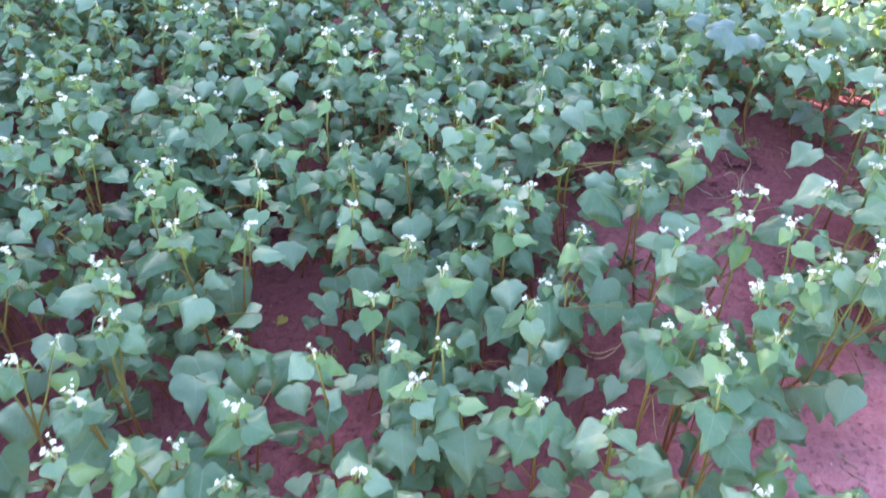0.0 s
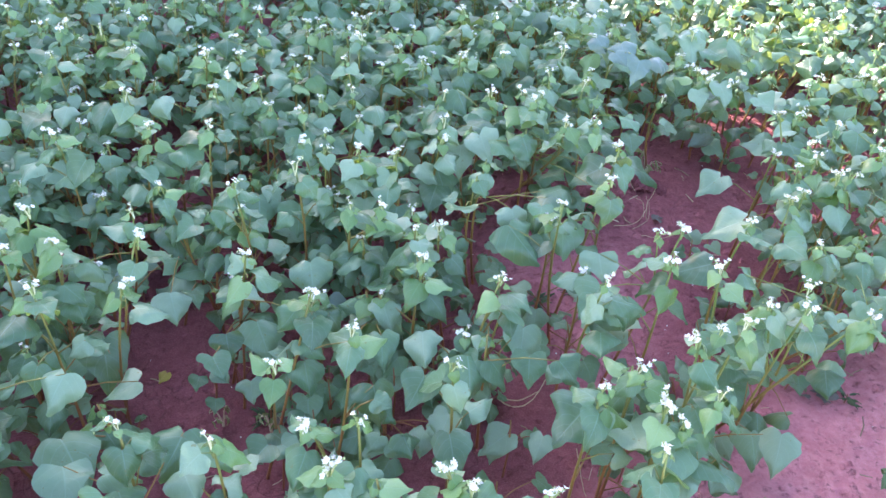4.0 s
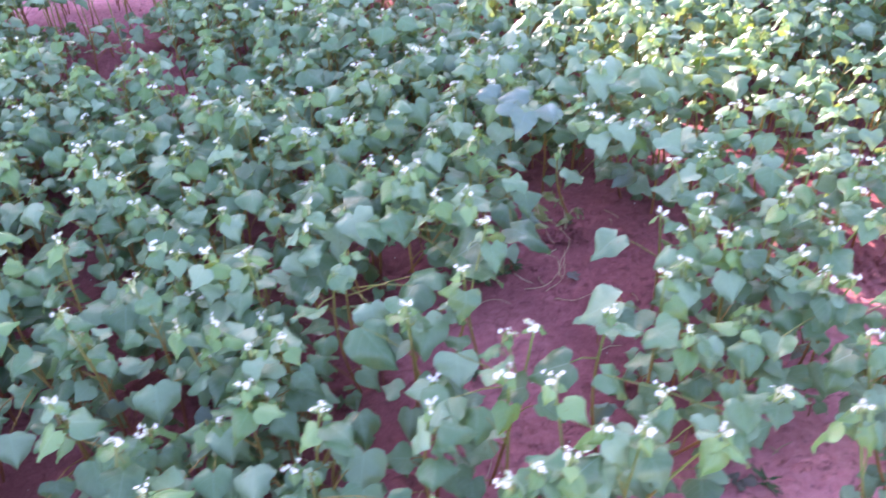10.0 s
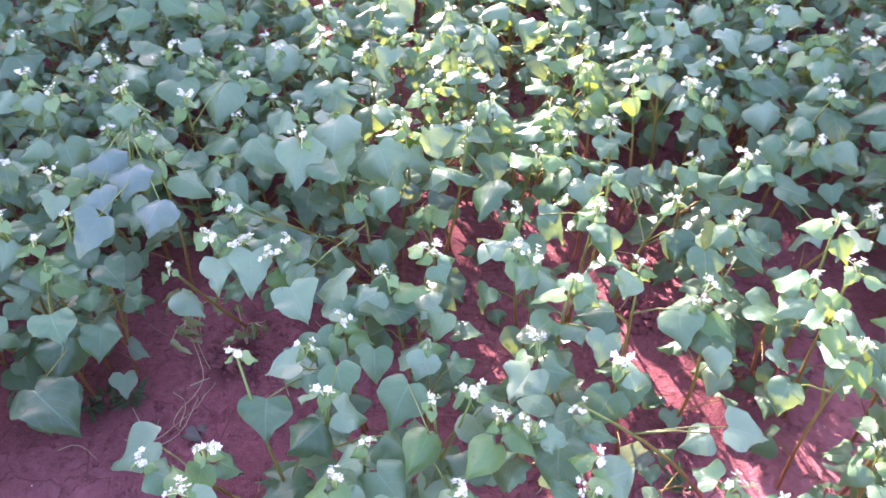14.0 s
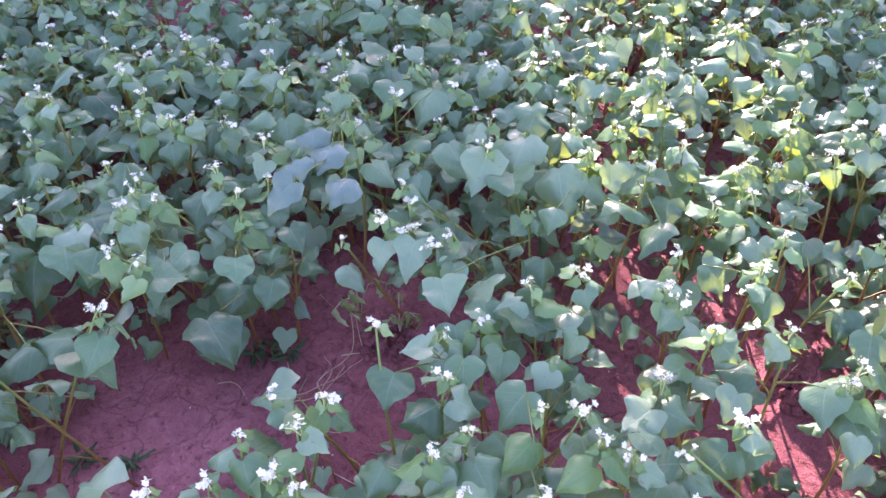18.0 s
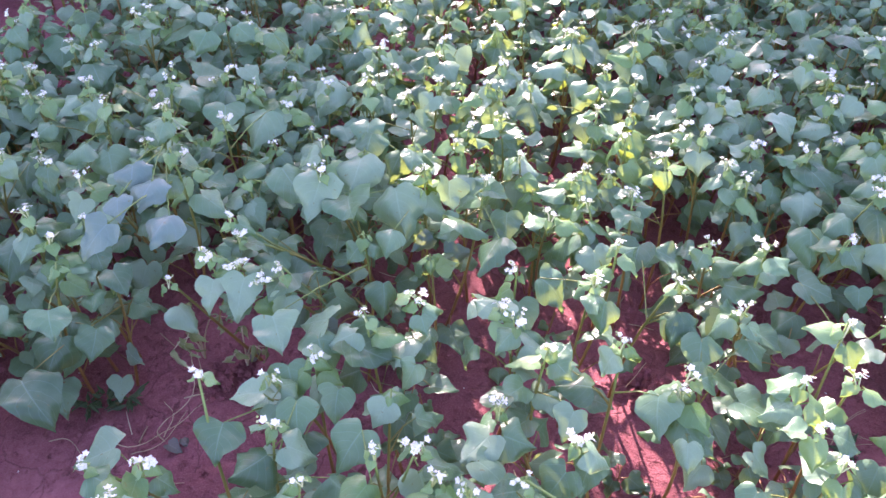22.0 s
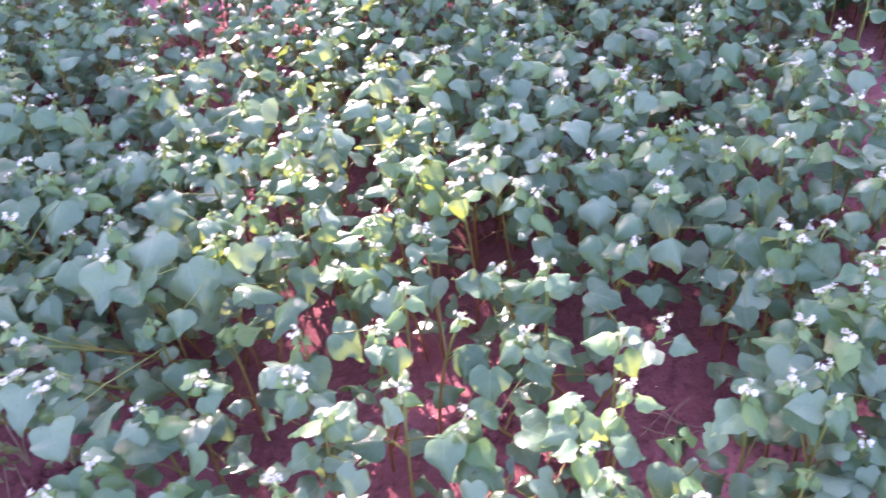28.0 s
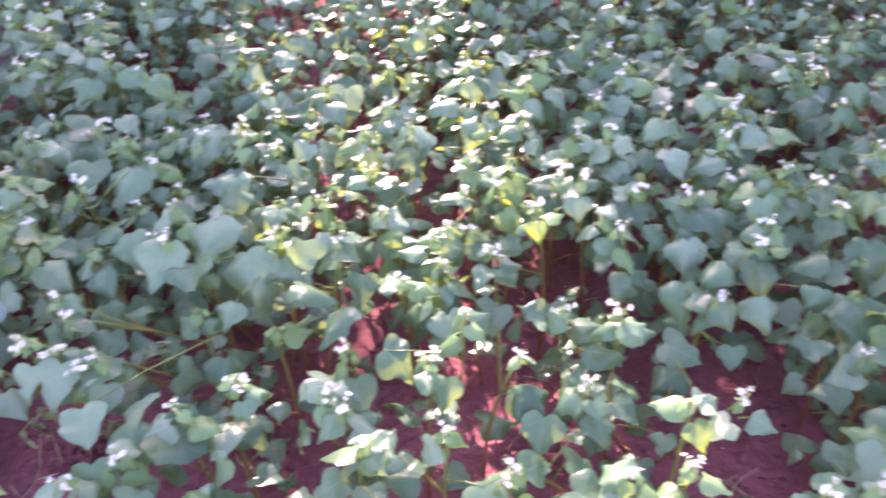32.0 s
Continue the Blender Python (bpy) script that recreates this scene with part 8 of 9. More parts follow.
# ---- an unseen tall hedge, added to shade the field, with one gap for the sun ----
def hedge(name, along0, along1, seed, ragged):
    """A stretch of added leafy hedge across the sun's way, between two places along its line."""
    rng = random.Random(seed)
    across = Vector((SUN_FROM.y, -SUN_FROM.x, 0))
    mid = Vector((1.13, 1.85, 0)) + SUN_FROM * 6.5
    thing = tagged(new(name), "unseen tall hedge added to shade the field", "hedge")
    thing.location = mid + across * (along0 + along1) / 2
    half = (along1 - along0) / 2
    verts, faces = [], []
    cols, rows = max(2, int(half * 2 / 0.25)), 24
    for side in (-0.35, 0.35):
        for j in range(rows + 1):
            for i in range(cols + 1):
                a = -half + 2 * half * i / cols
                z = 4.4 * j / rows
                p = across * (a * 0.99) + SUN_FROM * (side * (1 - 0.3 * j / rows)) + Vector((0, 0, z))
                p += SUN_FROM * 0.12 * noise.noise(p * 2.0)
                verts.append(p)
    k, block = cols + 1, (cols + 1) * (rows + 1)
    for s in (0, 1):
        faces += [tuple(s * block + v for v in (j * k + i, j * k + i + 1, (j + 1) * k + i + 1, (j + 1) * k + i)) for j in range(rows) for i in range(cols)]
    faces += [(j * k, (j + 1) * k, block + (j + 1) * k, block + j * k) for j in range(rows)]
    faces += [(j * k + cols, (j + 1) * k + cols, block + (j + 1) * k + cols, block + j * k + cols) for j in range(rows)]
    faces += [(rows * k + i, rows * k + i + 1, block + rows * k + i + 1, block + rows * k + i) for i in range(cols)]
    # closed sheet inside the foliage, there to stop the sun
    core = new("inner_twigs", mesh_of("inner_twigs", verts, faces, [tree_leaf_mat], np.zeros((len(verts), 2))))
    core.parent = thing
    lv, lf, lu, count = [], [], [], 0
    for i in range(ragged):
        end = rng.choice((-1, 1)) * half + rng.gauss(0, 0.10)
        at = across * end + SUN_FROM * rng.uniform(-0.35, 0.35) + Vector((0, 0, rng.uniform(0.2, 4.5)))
        m = np.array(leaf_pose(at, rng.uniform(0, 360), (rng.gauss(0, 1), rng.gauss(0, 1), 0.8), rng.uniform(0.05, 0.10)))
        v, f, u = rng.choice(FAR_LEAVES)
        lv.append(v @ m[:3, :3].T + m[:3, 3])
        lf += [tuple(count + q for q in face) for face in f]
        lu.append(u)
        count += len(v)
    leaves = new("foliage", mesh_of("foliage", np.concatenate(lv), lf, [tree_leaf_mat], np.concatenate(lu)))
    leaves.parent = thing
    leaves["kind"] = "stuff"


hedge("hedge", -8.0, -0.18, 1, 900)
hedge("hedge", 1.60, 4.5, 2, 900)


# ---- a thin shrub, added unseen in the gap to break up the lowest of the sun ----
def gap_shrub():
    rng = random.Random(6)
    across = Vector((SUN_FROM.y, -SUN_FROM.x, 0))
    thing = tagged(new("shrub"), "unseen leafy shrub added to break up sun in the gap", "shrub")
    thing.location = Vector((1.13, 1.85, 0)) + SUN_FROM * 6.5
    verts, faces, lv, lf, lu, count = [], [], [], [], [], 0
    for k in range(7):
        foot = across * rng.uniform(-0.15, 0.22)
        top = across * rng.uniform(-0.25, 0.32) + SUN_FROM * rng.uniform(-0.2, 0.2) + Vector((0, 0, rng.uniform(2.5, 2.95)))
        v, f = tube([foot, foot.lerp(top, 0.5) + across * rng.uniform(-0.05, 0.05), top], (0.012, 0.009, 0.004), 6)
        q = len(verts)
        verts += v
        faces += [tuple(q + i for i in x) for x in f]
        for i in range(84):
            at = foot.lerp(top, rng.uniform(0.25, 1.0)) + Vector((rng.gauss(0, 0.10), rng.gauss(0, 0.10), rng.gauss(0, 0.05)))
            if i % 3 == 0:
                at = across * rng.uniform(-0.27, 0.40) + SUN_FROM * rng.uniform(-0.3, 0.3) + Vector((0, 0, rng.uniform(3.25, 4.4)))
            m = np.array(leaf_pose(at, rng.uniform(0, 360), (rng.gauss(0, 1), rng.gauss(0, 1), 0.8), rng.uniform(0.05, 0.10)))
            v, f, u = rng.choice(FAR_LEAVES)
            lv.append(v @ m[:3, :3].T + m[:3, 3])
            lf += [tuple(count + q for q in face) for face in f]
            lu.append(u)
            count += len(v)
    new("branches", mesh_of("branches", verts, faces, [straw_mat])).parent = thing
    leaves = new("foliage", mesh_of("foliage", np.concatenate(lv), lf, [tree_leaf_mat], np.concatenate(lu)))
    leaves.parent = thing
    leaves["kind"] = "stuff"


gap_shrub()


# ---- an unseen thin end of the hedge, added beside the gap to let a little sun through ----
def thin_hedge(along0, along1):
    rng = random.Random(16)
    across = Vector((SUN_FROM.y, -SUN_FROM.x, 0))
    thing = tagged(new("hedge"), "unseen thin hedge end added to dapple the sun", "hedge")
    thing.location = Vector((1.13, 1.85, 0)) + SUN_FROM * 6.5
    verts, faces, lv, lf, lu, count = [], [], [], [], [], 0
    for k in range(16):
        foot = across * rng.uniform(along0, along1) + SUN_FROM * rng.uniform(-0.2, 0.2)
        top = foot + across * rng.uniform(-0.15, 0.15) + Vector((0, 0, rng.uniform(3.9, 4.5)))
        v, f = tube([foot, foot.lerp(top, 0.5) + across * rng.uniform(-0.06, 0.06), top], (0.014, 0.010, 0.004), 6)
        q = len(verts)
        verts += v
        faces += [tuple(q + i for i in x) for x in f]
    for i in range(3900):
        at = across * rng.uniform(along0, along1) + SUN_FROM * rng.uniform(-0.3, 0.3) + Vector((0, 0, rng.uniform(0.2, 4.6)))
        m = np.array(leaf_pose(at, rng.uniform(0, 360), (rng.gauss(0, 1), rng.gauss(0, 1), 0.8), rng.uniform(0.08, 0.14)))
        v, f, u = rng.choice(SMALL)
        lv.append(v @ m[:3, :3].T + m[:3, 3])
        lf += [tuple(count + q for q in face) for face in f]
        lu.append(u)
        count += len(v)
    new("branches", mesh_of("branches", verts, faces, [straw_mat])).parent = thing
    leaves = new("foliage", mesh_of("foliage", np.concatenate(lv), lf, [tree_leaf_mat], np.concatenate(lu)))
    leaves.parent = thing
    leaves["kind"] = "stuff"


thin_hedge(0.36, 1.62)


# ---- a low tree added over the far corner, unseen above the picture, to keep the corner dark ----
def shade_tree():
    rng = random.Random(8)
    thing = tagged(new("tree"), "unseen low tree added to darken the field corner", "tree")
    thing.location = (4.6, 5.0, ground_height(4.6, 5.0) - 0.02)
    verts, faces = [], []
    top = Vector((-0.3, -0.4, 0.9))
    for k, end in enumerate((top, Vector((-1.5, -2.0, 0.95)), Vector((-0.8, -2.0, 1.0)), Vector((-1.6, -1.4, 1.05)), Vector((-0.7, -1.3, 1.1)))):
        start = Vector((0, 0, 0)) if k == 0 else top * 0.9
        mid = start.lerp(end, 0.5) + Vector((rng.uniform(-0.1, 0.1), rng.uniform(-0.1, 0.1), 0.08))
        v, f = tube([start, mid, end], (0.10, 0.08, 0.06) if k == 0 else (0.05, 0.035, 0.015), 8)
        q = len(verts)
        verts += v
        faces += [tuple(q + i for i in x) for x in f]
    trunk = new("trunk", mesh_of("trunk", verts, faces, [straw_mat]))
    trunk.parent = thing
    lv, lf, lu, count = [], [], [], 0
    for i in range(13000):
        at = Vector((rng.uniform(-2.35, 0.6), rng.uniform(-2.8, 0.4), 0))
        if abs((at.x + 0.72) / 1.29) ** 6 + abs((at.y + 1.20) / 1.50) ** 6 > 1 + 0.25 * noise.noise(at * 4):
            continue
        dome = max(0.0, 1 - ((at.x + 0.90) / 1.6) ** 2 - ((at.y + 1.25) / 1.75) ** 2)
        skirt = max(0.47, 1.20 - 0.36 * math.hypot(at.x + 3.0, at.y + 4.1))
        at.z = skirt + (0.30 + 0.80 * dome) * rng.random() ** 1.3 + 0.05 * noise.noise(at * 3)
        m = np.array(leaf_pose(at, rng.uniform(0, 360), (rng.gauss(0, 0.5), rng.gauss(0, 0.5), 0.8), rng.uniform(0.07, 0.13)))
        v, f, u = rng.choice(SMALL)
        lv.append(v @ m[:3, :3].T + m[:3, 3])
        lf += [tuple(count + q for q in face) for face in f]
        lu.append(u)
        count += len(v)
    crown = new("crown", mesh_of("crown", np.concatenate(lv), lf, [tree_leaf_mat], np.concatenate(lu)))
    crown.parent = thing
    crown["kind"] = "stuff"


shade_tree()


# ---- what lies on the soil: crumbs, bits of straw, dry stalks ----
def crumbs():
    rng = random.Random(21)
    verts, faces = [], []
    for i in range(12000):
        x, y = rng.uniform(-1.2, 2.8), rng.uniform(0.35, 3.6)
        r = 0.0018 + 0.0085 * rng.random() ** 3.0
        z = ground_height(x, y)
        q = len(verts)
        spin, flat = rng.random() * 6.3, rng.uniform(0.5, 0.9)
        for k in range(5):
            a = spin + math.tau * k / 5
            verts.append((x + r * math.cos(a) * rng.uniform(0.7, 1.2), y + r * math.sin(a) * rng.uniform(0.7, 1.2), z + r * flat * rng.uniform(-0.1, 0.3)))
        verts.append((x + r * rng.uniform(-0.3, 0.3), y + r * rng.uniform(-0.3, 0.3), z + r * flat))
        verts.append((x, y, z - r * 0.6))
        for k in range(5):
            faces += [(q + k, q + (k + 1) % 5, q + 5), (q + (k + 1) % 5, q + k, q + 6)]
    ob = new("soil_crumbs", mesh_of("soil_crumbs", verts, faces, [soil_mat], smooth=False))
    tagged(ob, "small loose crumbs and clods of red soil", "soil", kind="stuff")


def litter():
    rng = random.Random(22)
    verts, faces = [], []
    for i in range(420):
        x, y, a = rng.uniform(-0.9, 2.6), rng.uniform(0.4, 3.3), rng.random() * 6.3
        n, r = rng.uniform(0.012, 0.05), rng.uniform(0.0005, 0.0013)
        d = Vector((math.cos(a), math.sin(a), 0))
        p = [Vector((x, y, 0)) + d * n * t + Vector((-d.y, d.x, 0)) * rng.uniform(-0.004, 0.004) for t in (-0.5, 0, 0.5)]
        for k in p:
            k.z = ground_height(k.x, k.y) + r + 0.001
        v, f = tube(p, (r, r, r * 0.7), 4)
        q = len(verts)
        verts += v
        faces += [tuple(q + j for j in x) for x in f]
    tagged(new("straw_litter", mesh_of("straw_litter", verts, faces, [straw_mat])), "scattered bits of dry straw and stalks on soil", "straw", kind="stuff")


def dry_stalk(points, radius):
    """A dry stalk: a bent line over the soil, through places and heights above it."""
    base = Vector((points[0][0], points[0][1], ground_height(points[0][0], points[0][1])))
    curve = []
    for k in range(len(points) - 1):
        for t in (0, 0.25, 0.5, 0.75):
            a, b = Vector(points[k]), Vector(points[k + 1])
            p0, p3 = Vector(points[max(k - 1, 0)]), Vector(points[min(k + 2, len(points) - 1)])
            curve.append(0.5 * ((2 * a) + (b - p0) * t + (2 * p0 - 5 * a + 4 * b - p3) * t * t + (3 * a - p0 - 3 * b + p3) * t ** 3))
    curve.append(Vector(points[-1]))
    curve = [Vector((c.x, c.y, c.z + ground_height(c.x, c.y))) - base for c in curve]
    v, f = tube(curve, [radius * (1 - 0.5 * k / len(curve)) for k in range(len(curve))], 6)
    ob = new("dry_stalk", mesh_of("dry_stalk", v, f, [straw_mat]))
    ob.location = base
    tagged(ob, "thin bent dry stalk lying on red soil", "stalk", "dry stalks on the soil")


def seedling(x, y, rng):
    """A small low plant with a few dark leaves close to the soil."""
    thing = new("buckwheat_seedling")
    thing.empty_display_size = 0.03
    foot = Vector((x, y, ground_height(x, y) - 0.003))
    thing.location = foot
    tagged(thing, "small low buckwheat seedling with a few dark leaves on soil", "seedling", "buckwheat seedlings on the soil")
    h = rng.uniform(0.03, 0.10)
    top = Vector((rng.gauss(0, 0.012), rng.gauss(0, 0.012), h))
    verts, faces = tube([Vector((0, 0, 0)), top * 0.5 + Vector((0.003, 0, 0)), top], (0.0016, 0.0013, 0.001), 5)
    turn = rng.uniform(0, 360)
    for k in range(rng.choice((2, 3, 3, 4))):
        turn += 137 + rng.uniform(-30, 30)
        out = Vector((math.cos(radians(turn)), math.sin(radians(turn)), 0))
        at = top * rng.uniform(0.6, 1.0) + out * rng.uniform(0.008, 0.018)
        leaf = new("leaf", rng.choice(leaf_meshes))
        leaf.parent = thing
        leaf.matrix_basis = leaf_pose(at, turn, out * 0.3 + Vector((rng.gauss(0, 0.25), -0.2 + rng.gauss(0, 0.25), 0.85)), rng.uniform(0.020, 0.038))
        v, f = tube([top * 0.6, at], (0.0009, 0.0007), 4)
        q = len(verts)
        verts += v
        faces += [tuple(q + i for i in face) for face in f]
    stem = new("stem", mesh_of("stem", verts, faces, [stem_mat]))
    stem.parent = thing


def low_plant(x, y, leaves):
    """A low, dark young plant with a few broad leaves; leaves: place off its foot, width, heading of the tip."""
    rng = random.Random(int(1000 * (x + 3 * y)))
    thing = new("buckwheat_seedling")
    thing.empty_display_size = 0.03
    thing.location = (x, y, ground_height(x, y) - 0.003)
    tagged(thing, "low young buckwheat plant with broad dark leaves over soil", "seedling", "buckwheat seedlings on the soil")
    top = Vector((0, 0, max(p[2] for p in leaves) + 0.01))
    verts, faces = tube([Vector((0, 0, 0)), top * 0.5 + Vector((0.004, 0, 0)), top], (0.0020, 0.0016, 0.0011), 5)
    for dx, dy, z, w, heading in leaves:
        along = Vector((math.cos(radians(heading)), math.sin(radians(heading)), 0))
        m = leaf_pose((0, 0, 0), heading + rng.gauss(0, 30), along * 0.3 + Vector((rng.gauss(0, 0.15), rng.gauss(0, 0.15), 1)), w)
        at = Vector((dx, dy, z)) - m.to_3x3() @ Vector((0, 0.3, 0))
        m.translation = at
        leaf = new("leaf", rng.choice(leaf_meshes))
        leaf.parent = thing
        leaf.matrix_basis = m
        v, f = tube([top * 0.6, (top * 0.6).lerp(at, 0.5) + Vector((0, 0, 0.008)), at], (0.0011, 0.0009, 0.0007), 4)
        q = len(verts)
        verts += v
        faces += [tuple(q + i for i in face) for face in f]
    new("stem", mesh_of("stem", verts, faces, [stem_mat])).parent = thing


def wilted_plant(x, y, height, seed, words):
    """A wilted plant: thin nodding stems with narrow leaves that hang from their ends."""
    rng = random.Random(seed)
    thing = new("wilted_weed")
    thing.empty_display_size = 0.03
    thing.location = (x, y, ground_height(x, y) - 0.003)
    tagged(thing, words, "weed", "wilted weeds on the soil")
    verts, faces = [], []
    for k in range(4):
        a = math.tau * (k + rng.random()) / 4
        out = Vector((math.cos(a), math.sin(a), 0))
        up, far = height * rng.uniform(0.6, 1.1), height * rng.uniform(0.35, 0.75)
        line = [out * (far * t ** 1.5) + Vector((0, 0, up * math.sin(min(1.0, t * 1.15) * 2.0))) for t in (0.0, 0.25, 0.5, 0.75, 1.0)]
        v, f = tube(line, (0.0016, 0.0014, 0.0012, 0.0010, 0.0007), 5)
        q = len(verts)
        verts += v
        faces += [tuple(q + i for i in face) for face in f]
        for end in (line[-1], line[3]):
            m = leaf_pose(end, math.degrees(a) + rng.uniform(-40, 40), out * 1.6 + Vector((rng.gauss(0, 0.3), rng.gauss(0, 0.3), 0.35)), rng.uniform(0.25, 0.40) * height)
            leaf = new("leaf", rng.choice(wilted_meshes))
            leaf.parent = thing
            leaf.matrix_basis = m @ Matrix.Diagonal((0.5, 1.1, 1.0, 1.0))
    new("stem", mesh_of("stem", verts, faces, [straw_mat])).parent = thing


def clods(x, y, seed, reach, count):
    """A loose heap of small clods."""
    rng = random.Random(seed)
    verts, faces = [], []
    for i in range(count):
        a, far, r = rng.random() * 6.3, reach * rng.random() ** 0.7, rng.uniform(0.003, 0.011)
        c = Vector((far * math.cos(a), far * math.sin(a), 0))
        c.z = ground_height(x + c.x, y + c.y) - ground_height(x, y) + r * 0.3 + 0.010 * max(0.0, 1 - far / reach)
        q = len(verts)
        for d in ((1, 0, 0), (0.3, 0.9, 0), (-0.8, 0.6, 0), (-0.8, -0.6, 0), (0.3, -0.9, 0), (0, 0, 0.9), (0, 0, -0.9)):
            verts.append(c + Vector(d) * r * rng.uniform(0.7, 1.25))
        for k in range(5):
            faces += [(q + k, q + (k + 1) % 5, q + 5), (q + (k + 1) % 5, q + k, q + 6)]
    ob = new("soil_clods", mesh_of("soil_clods", verts, faces, [soil_mat], smooth=False))
    ob.location = (x, y, ground_height(x, y))
    tagged(ob, "loose heap of small red soil clods", "soil", kind="stuff")


def weed(x, y, seed):
    """A small dark weed: a flat rosette of narrow leaves."""
    rng = random.Random(seed)
    lv, lf, lu, count = [], [], [], 0
    for k in range(rng.randint(9, 15)):
        a = rng.uniform(0, 360)
        out = Vector((math.cos(radians(a)), math.sin(radians(a)), 0))
        m = leaf_pose(out * rng.uniform(0.0, 0.014) + Vector((0, 0, rng.uniform(0.004, 0.022))), a, out * -0.25 + Vector((rng.gauss(0, 0.2), rng.gauss(0, 0.2), 0.9)), rng.uniform(0.014, 0.026))
        v, f, u = rng.choice(SMALL)
        a4 = np.array(m @ Matrix.Diagonal((0.45, 1.25, 1.0, 1.0)))
        lv.append(v @ a4[:3, :3].T + a4[:3, 3])
        lf += [tuple(count + q for q in face) for face in f]
        lu.append(u)
        count += len(v)
    thing = new("weed")
    thing.empty_display_size = 0.02
    thing.location = (x, y, ground_height(x, y) - 0.002)
    tagged(thing, "small dark green weed growing flat on red soil", "weed", "weeds on the soil")
    leaves = new("leaves", mesh_of("leaves", np.concatenate(lv), lf, [weed_mat], np.concatenate(lu)))
    leaves.parent = thing
    v, f = tube([Vector((0, 0, 0)), Vector((0.001, 0, 0.012)), Vector((0, 0.001, 0.022))], (0.0014, 0.0011, 0.0008), 5)
    stem = new("stem", mesh_of("stem", v, f, [stem_mat]))
    stem.parent = thing


def fallen_leaf(x, y, mat, seed, width, words):
    """A curled leaf that has dropped onto the soil."""
    rng = random.Random(seed)
    v, f, u = leaf_shape(rng, 0.9, 8, 6)
    v = np.array(v)
    v[:, 2] += 0.9 * v[:, 0] ** 2 + 0.25 * (v[:, 1] - 0.4) ** 2
    v = v * width
    v[:, 2] -= v[:, 2].min()
    ob = new("fallen_leaf", mesh_of("fallen_leaf", v, f, [mat], u))
    ob.matrix_world = pose(x, y, ground_height(x, y) + 0.001, rng.uniform(-12, 12), rng.uniform(-12, 12), rng.uniform(0, 360))
    tagged(ob, words, "leaf", "fallen leaves on the soil")


def fallen_petals():
    """Tiny white petals that have dropped onto the soil."""
    rng = random.Random(41)
    verts, faces = [], []
    for i in range(500):
        x, y, a, r = rng.uniform(-1.0, 2.6), rng.uniform(0.4, 3.3), rng.random() * 6.3, rng.uniform(0.0012, 0.0030)
        z, q = ground_height(x, y) + 0.0012, len(verts)
        for k, far in enumerate((1.0, 0.6, 1.1, 0.6)):
            t = a + math.tau * k / 4
            verts.append((x + r * far * math.cos(t), y + r * far * math.sin(t), z + rng.uniform(0, 0.0015)))
        verts.append((x, y, z - 0.0008))
        faces += [(q + k, q + (k + 1) % 4, q + 4) for k in range(4)]
    tagged(new("fallen_petals", mesh_of("fallen_petals", verts, faces, [petal_mat], smooth=False)), "tiny white petals scattered on the red soil", "petals", kind="stuff")


def seedlings():
    rng = random.Random(31)
    count = 0
    while count < 110:
        x, y = rng.uniform(-0.75, 2.1), rng.uniform(0.55, 2.3)
        p = Vector((x, y, 0.03))
        if over_bare(p, 0.6) or not over_bare(p, 2.2):
            continue
        seedling(x, y, rng)
        count += 1


seedlings()
for k, (x, y) in enumerate(((0.55, 1.482), (0.585, 1.488), (0.373, 1.208), (0.449, 1.227), (1.397, 1.357), (0.85, 0.885), (0.52, 1.47), (-0.16, 1.03), (1.70, 1.66))):
    weed(x, y, 50 + k)
for k, (x, y) in enumerate(((0.785, 0.897), (0.81, 0.902), (0.835, 0.893), (0.80, 0.885), (1.249, 0.952), (1.225, 0.965), (0.687, 1.412), (0.742, 1.618), (0.70, 1.43), (-0.10, 1.13), (-0.13, 1.02), (1.52, 1.70))):
    fallen_leaf(x, y, withered_mat, 70 + k, 0.018 + 0.004 * (k % 4), "withered grey-brown curled leaf lying on red soil")
for k, (x, y) in enumerate(((-0.341, 1.173), (0.93, 1.02), (1.10, 1.22))):
    fallen_leaf(x, y, yellow_mat, 90 + k, 0.026, "yellowed buckwheat leaf lying on red soil")
fallen_petals()
crumbs()
litter()
dry_stalk([(0.239, 0.972, 0.006), (0.256, 0.935, 0.018), (0.288, 0.935, 0.03), (0.32, 0.973, 0.036)], 0.0015)
dry_stalk([(0.249, 0.968, 0.003), (0.276, 0.952, 0.012), (0.308, 0.965, 0.018)], 0.0013)
dry_stalk([(-0.244, 1.221, 0.006), (-0.199, 1.157, 0.018), (-0.148, 1.13, 0.018)], 0.001)
dry_stalk([(0.338, 0.838, 0.006), (0.321, 0.768, 0.024), (0.316, 0.729, 0.03)], 0.0011)
dry_stalk([(-0.158, 1.032, 0.012), (-0.147, 0.973, 0.021), (-0.138, 0.976, 0.006)], 0.001)
dry_stalk([(-0.149, 1.047, 0.006), (-0.131, 1.002, 0.018), (-0.13, 0.987, 0.006)], 0.0008)
dry_stalk([(0.675, 1.422, 0.006), (0.67, 1.419, 0.03), (0.678, 1.439, 0.036), (0.706, 1.476, 0.054), (0.676, 1.54, 0.072)], 0.0011)
dry_stalk([(0.595, 1.408, 0.006), (0.64, 1.401, 0.012), (0.685, 1.45, 0.012), (0.707, 1.507, 0.006)], 0.0009)
dry_stalk([(0.635, 1.394, 0.003), (0.675, 1.412, 0.012), (0.694, 1.468, 0.024)], 0.0008)
dry_stalk([(1.651, 1.689, 0.006), (1.698, 1.666, 0.012), (1.744, 1.681, 0.006)], 0.0008)
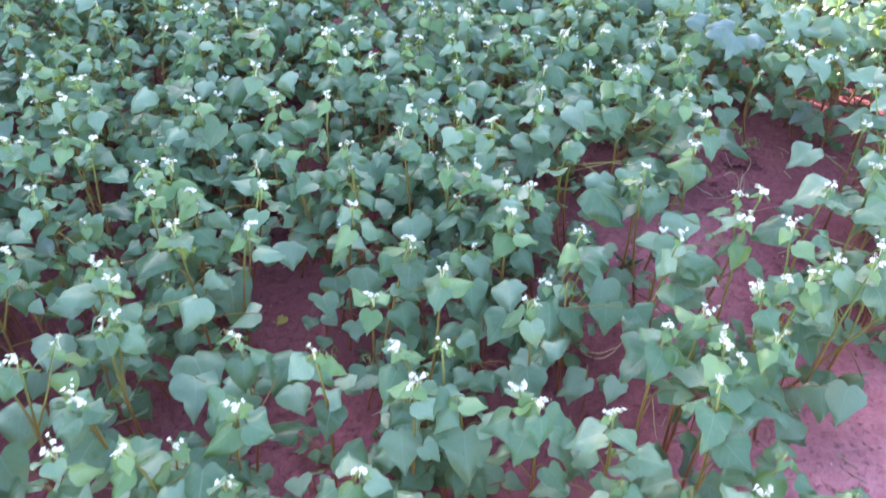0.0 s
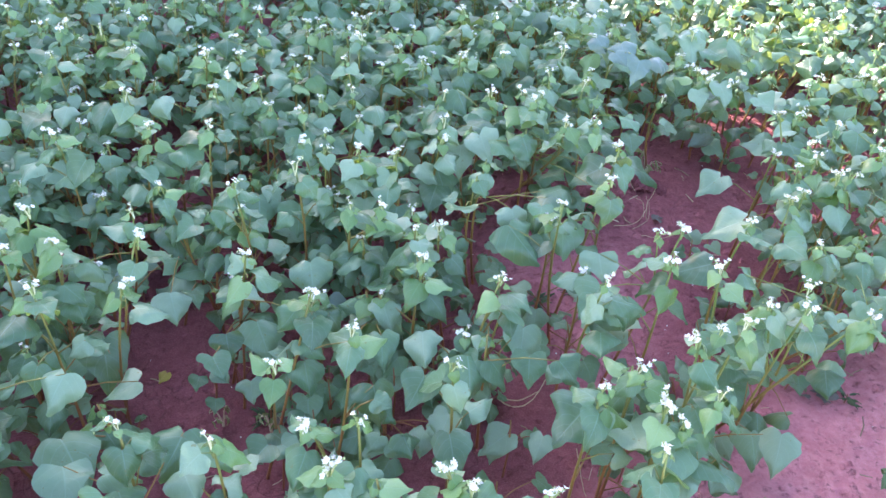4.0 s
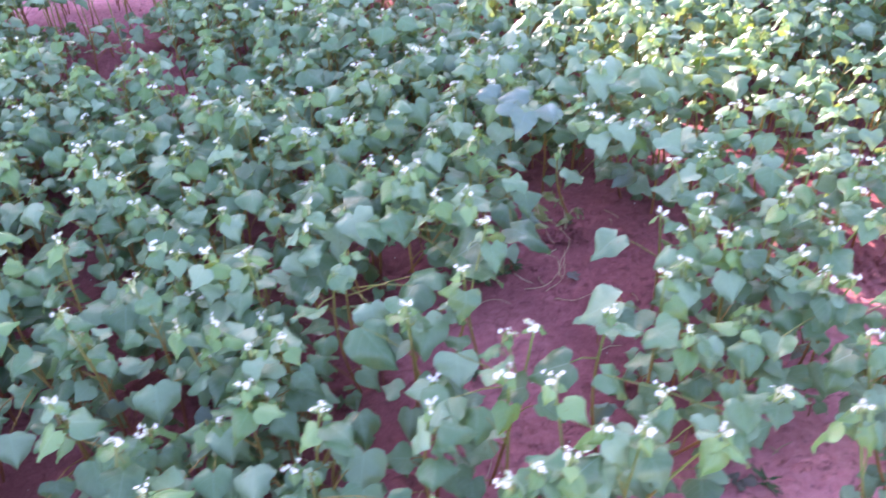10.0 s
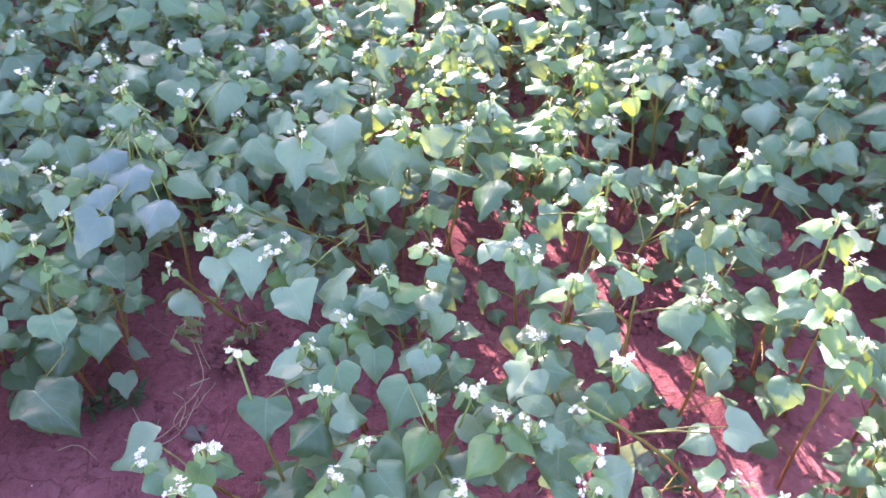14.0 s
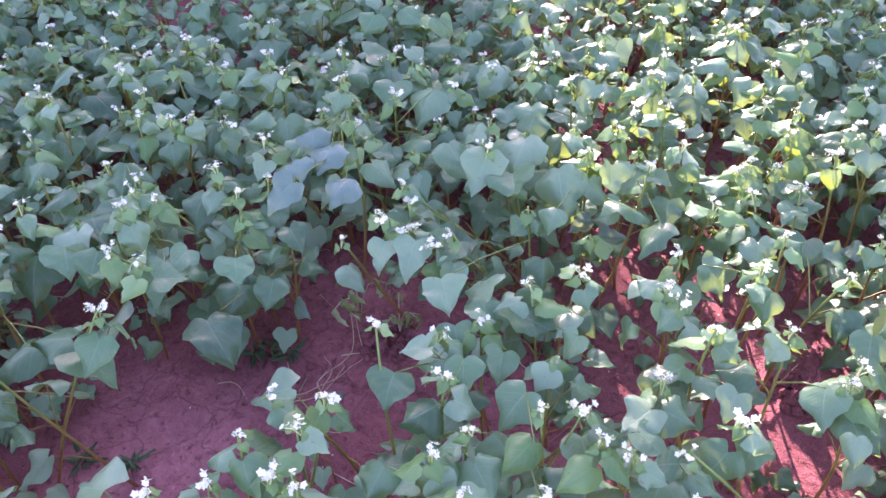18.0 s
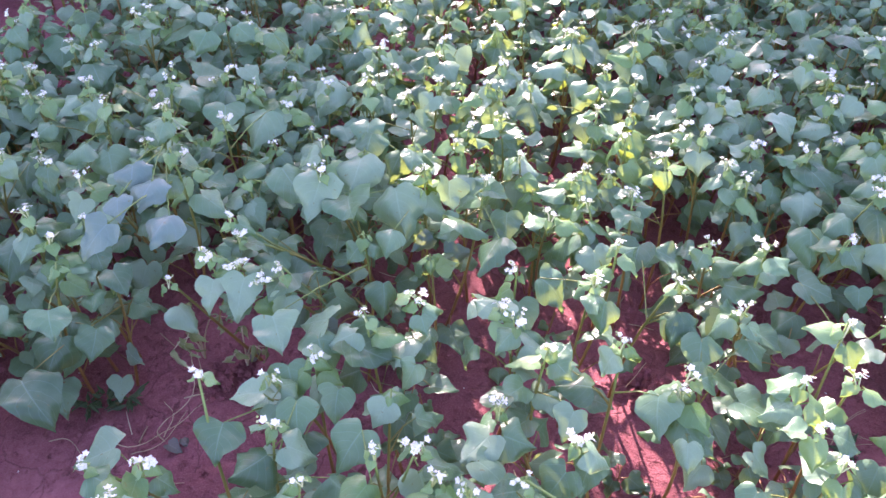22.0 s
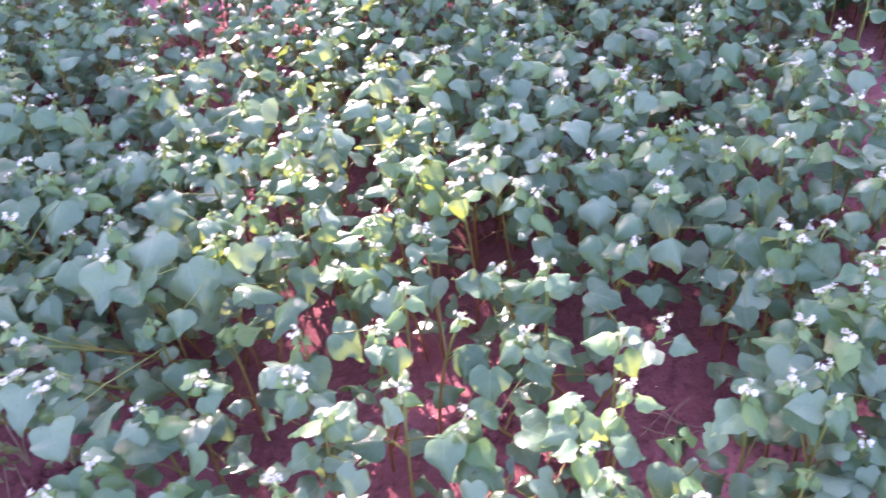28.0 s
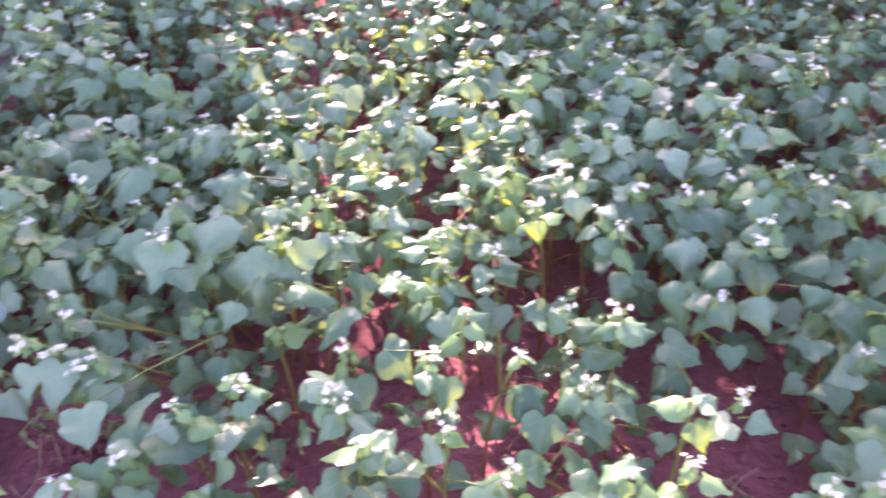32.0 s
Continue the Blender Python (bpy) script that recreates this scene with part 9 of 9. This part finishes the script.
dry_stalk([(1.68, 1.669, 0.003), (1.697, 1.695, 0.024), (1.731, 1.72, 0.036)], 0.0008)
dry_stalk([(1.658, 1.721, 0.006), (1.693, 1.699, 0.012), (1.726, 1.681, 0.012)], 0.0007)
dry_stalk([(1.645, 1.669, 0.006), (1.675, 1.694, 0.018), (1.704, 1.72, 0.012)], 0.0006)
dry_stalk([(1.694, 1.691, 0.012), (1.704, 1.703, 0.03), (1.73, 1.723, 0.036)], 0.0008)
dry_stalk([(1.691, 1.711, 0.006), (1.727, 1.686, 0.012), (1.766, 1.691, 0.006)], 0.0008)
dry_stalk([(0.671, 1.428, 0.006), (0.677, 1.457, 0.024), (0.657, 1.47, 0.036)], 0.0009)
dry_stalk([(0.692, 1.537, 0.006), (0.679, 1.552, 0.03), (0.673, 1.562, 0.054)], 0.0009)
dry_stalk([(1.353, 1.702, 0.012), (1.365, 1.706, 0.036), (1.38, 1.729, 0.048)], 0.0008)
dry_stalk([(0.494, 1.399, 0.006), (0.523, 1.405, 0.009), (0.559, 1.382, 0.006)], 0.0009)
dry_stalk([(0.642, 1.364, 0.005), (0.687, 1.345, 0.007), (0.737, 1.358, 0.005)], 0.0007)
dry_stalk([(1.225, 1.218, 0.006), (1.288, 1.231, 0.008), (1.353, 1.269, 0.030)], 0.0022)
low_plant(-0.080, 0.889, [(-0.008, 0.016, 0.13, 0.050, -90), (-0.005, -0.039, 0.13, 0.046, -90), (-0.038, -0.064, 0.13, 0.045, -90), (0.052, -0.053, 0.13, 0.051, -94)])
low_plant(0.023, 0.860, [(0.017, -0.066, 0.13, 0.043, -99), (-0.016, -0.050, 0.13, 0.039, -94), (-0.000, 0.011, 0.13, 0.049, -98)])
low_plant(-0.246, 1.080, [(-0.024, -0.020, 0.08, 0.036, -86), (0.008, -0.077, 0.08, 0.033, -90), (0.015, -0.009, 0.08, 0.038, -86)])
low_plant(-0.151, 1.020, [(-0.024, -0.046, 0.13, 0.047, -86), (0.024, -0.024, 0.08, 0.035, -90)])
wilted_plant(0.660, 1.600, 0.11, 3, "wilted pale green weed with nodding stems on soil")
wilted_plant(0.735, 1.600, 0.07, 4, "small wilted weed with hanging leaves on red soil")
wilted_plant(-0.150, 0.990, 0.05, 5, "small withered weed with curled pale leaves on soil")
wilted_plant(-0.231, 1.021, 0.04, 6, "small withered weed with curled pale leaves on soil")
clods(1.395, 1.700, 1, 0.055, 120)
clods(0.720, 1.560, 2, 0.05, 50)
clods(1.300, 1.330, 3, 0.07, 60)
sower = random.Random(12)
for _ in range(11):
    low_plant(sower.uniform(-0.24, 0.24), sower.uniform(0.70, 1.0), [(sower.gauss(0, 0.035), sower.gauss(-0.02, 0.035), sower.uniform(0.06, 0.15), sower.uniform(0.038, 0.056), sower.uniform(-170, -10)) for _ in range(4)])
for x, y in ((0.50, 0.80), (0.57, 0.86), (0.63, 0.84), (0.45, 0.74)):
    low_plant(x, y, [(sower.gauss(0, 0.035), sower.gauss(-0.05, 0.03), sower.uniform(0.08, 0.21), sower.uniform(0.042, 0.060), sower.uniform(-150, -30)) for _ in range(5)])
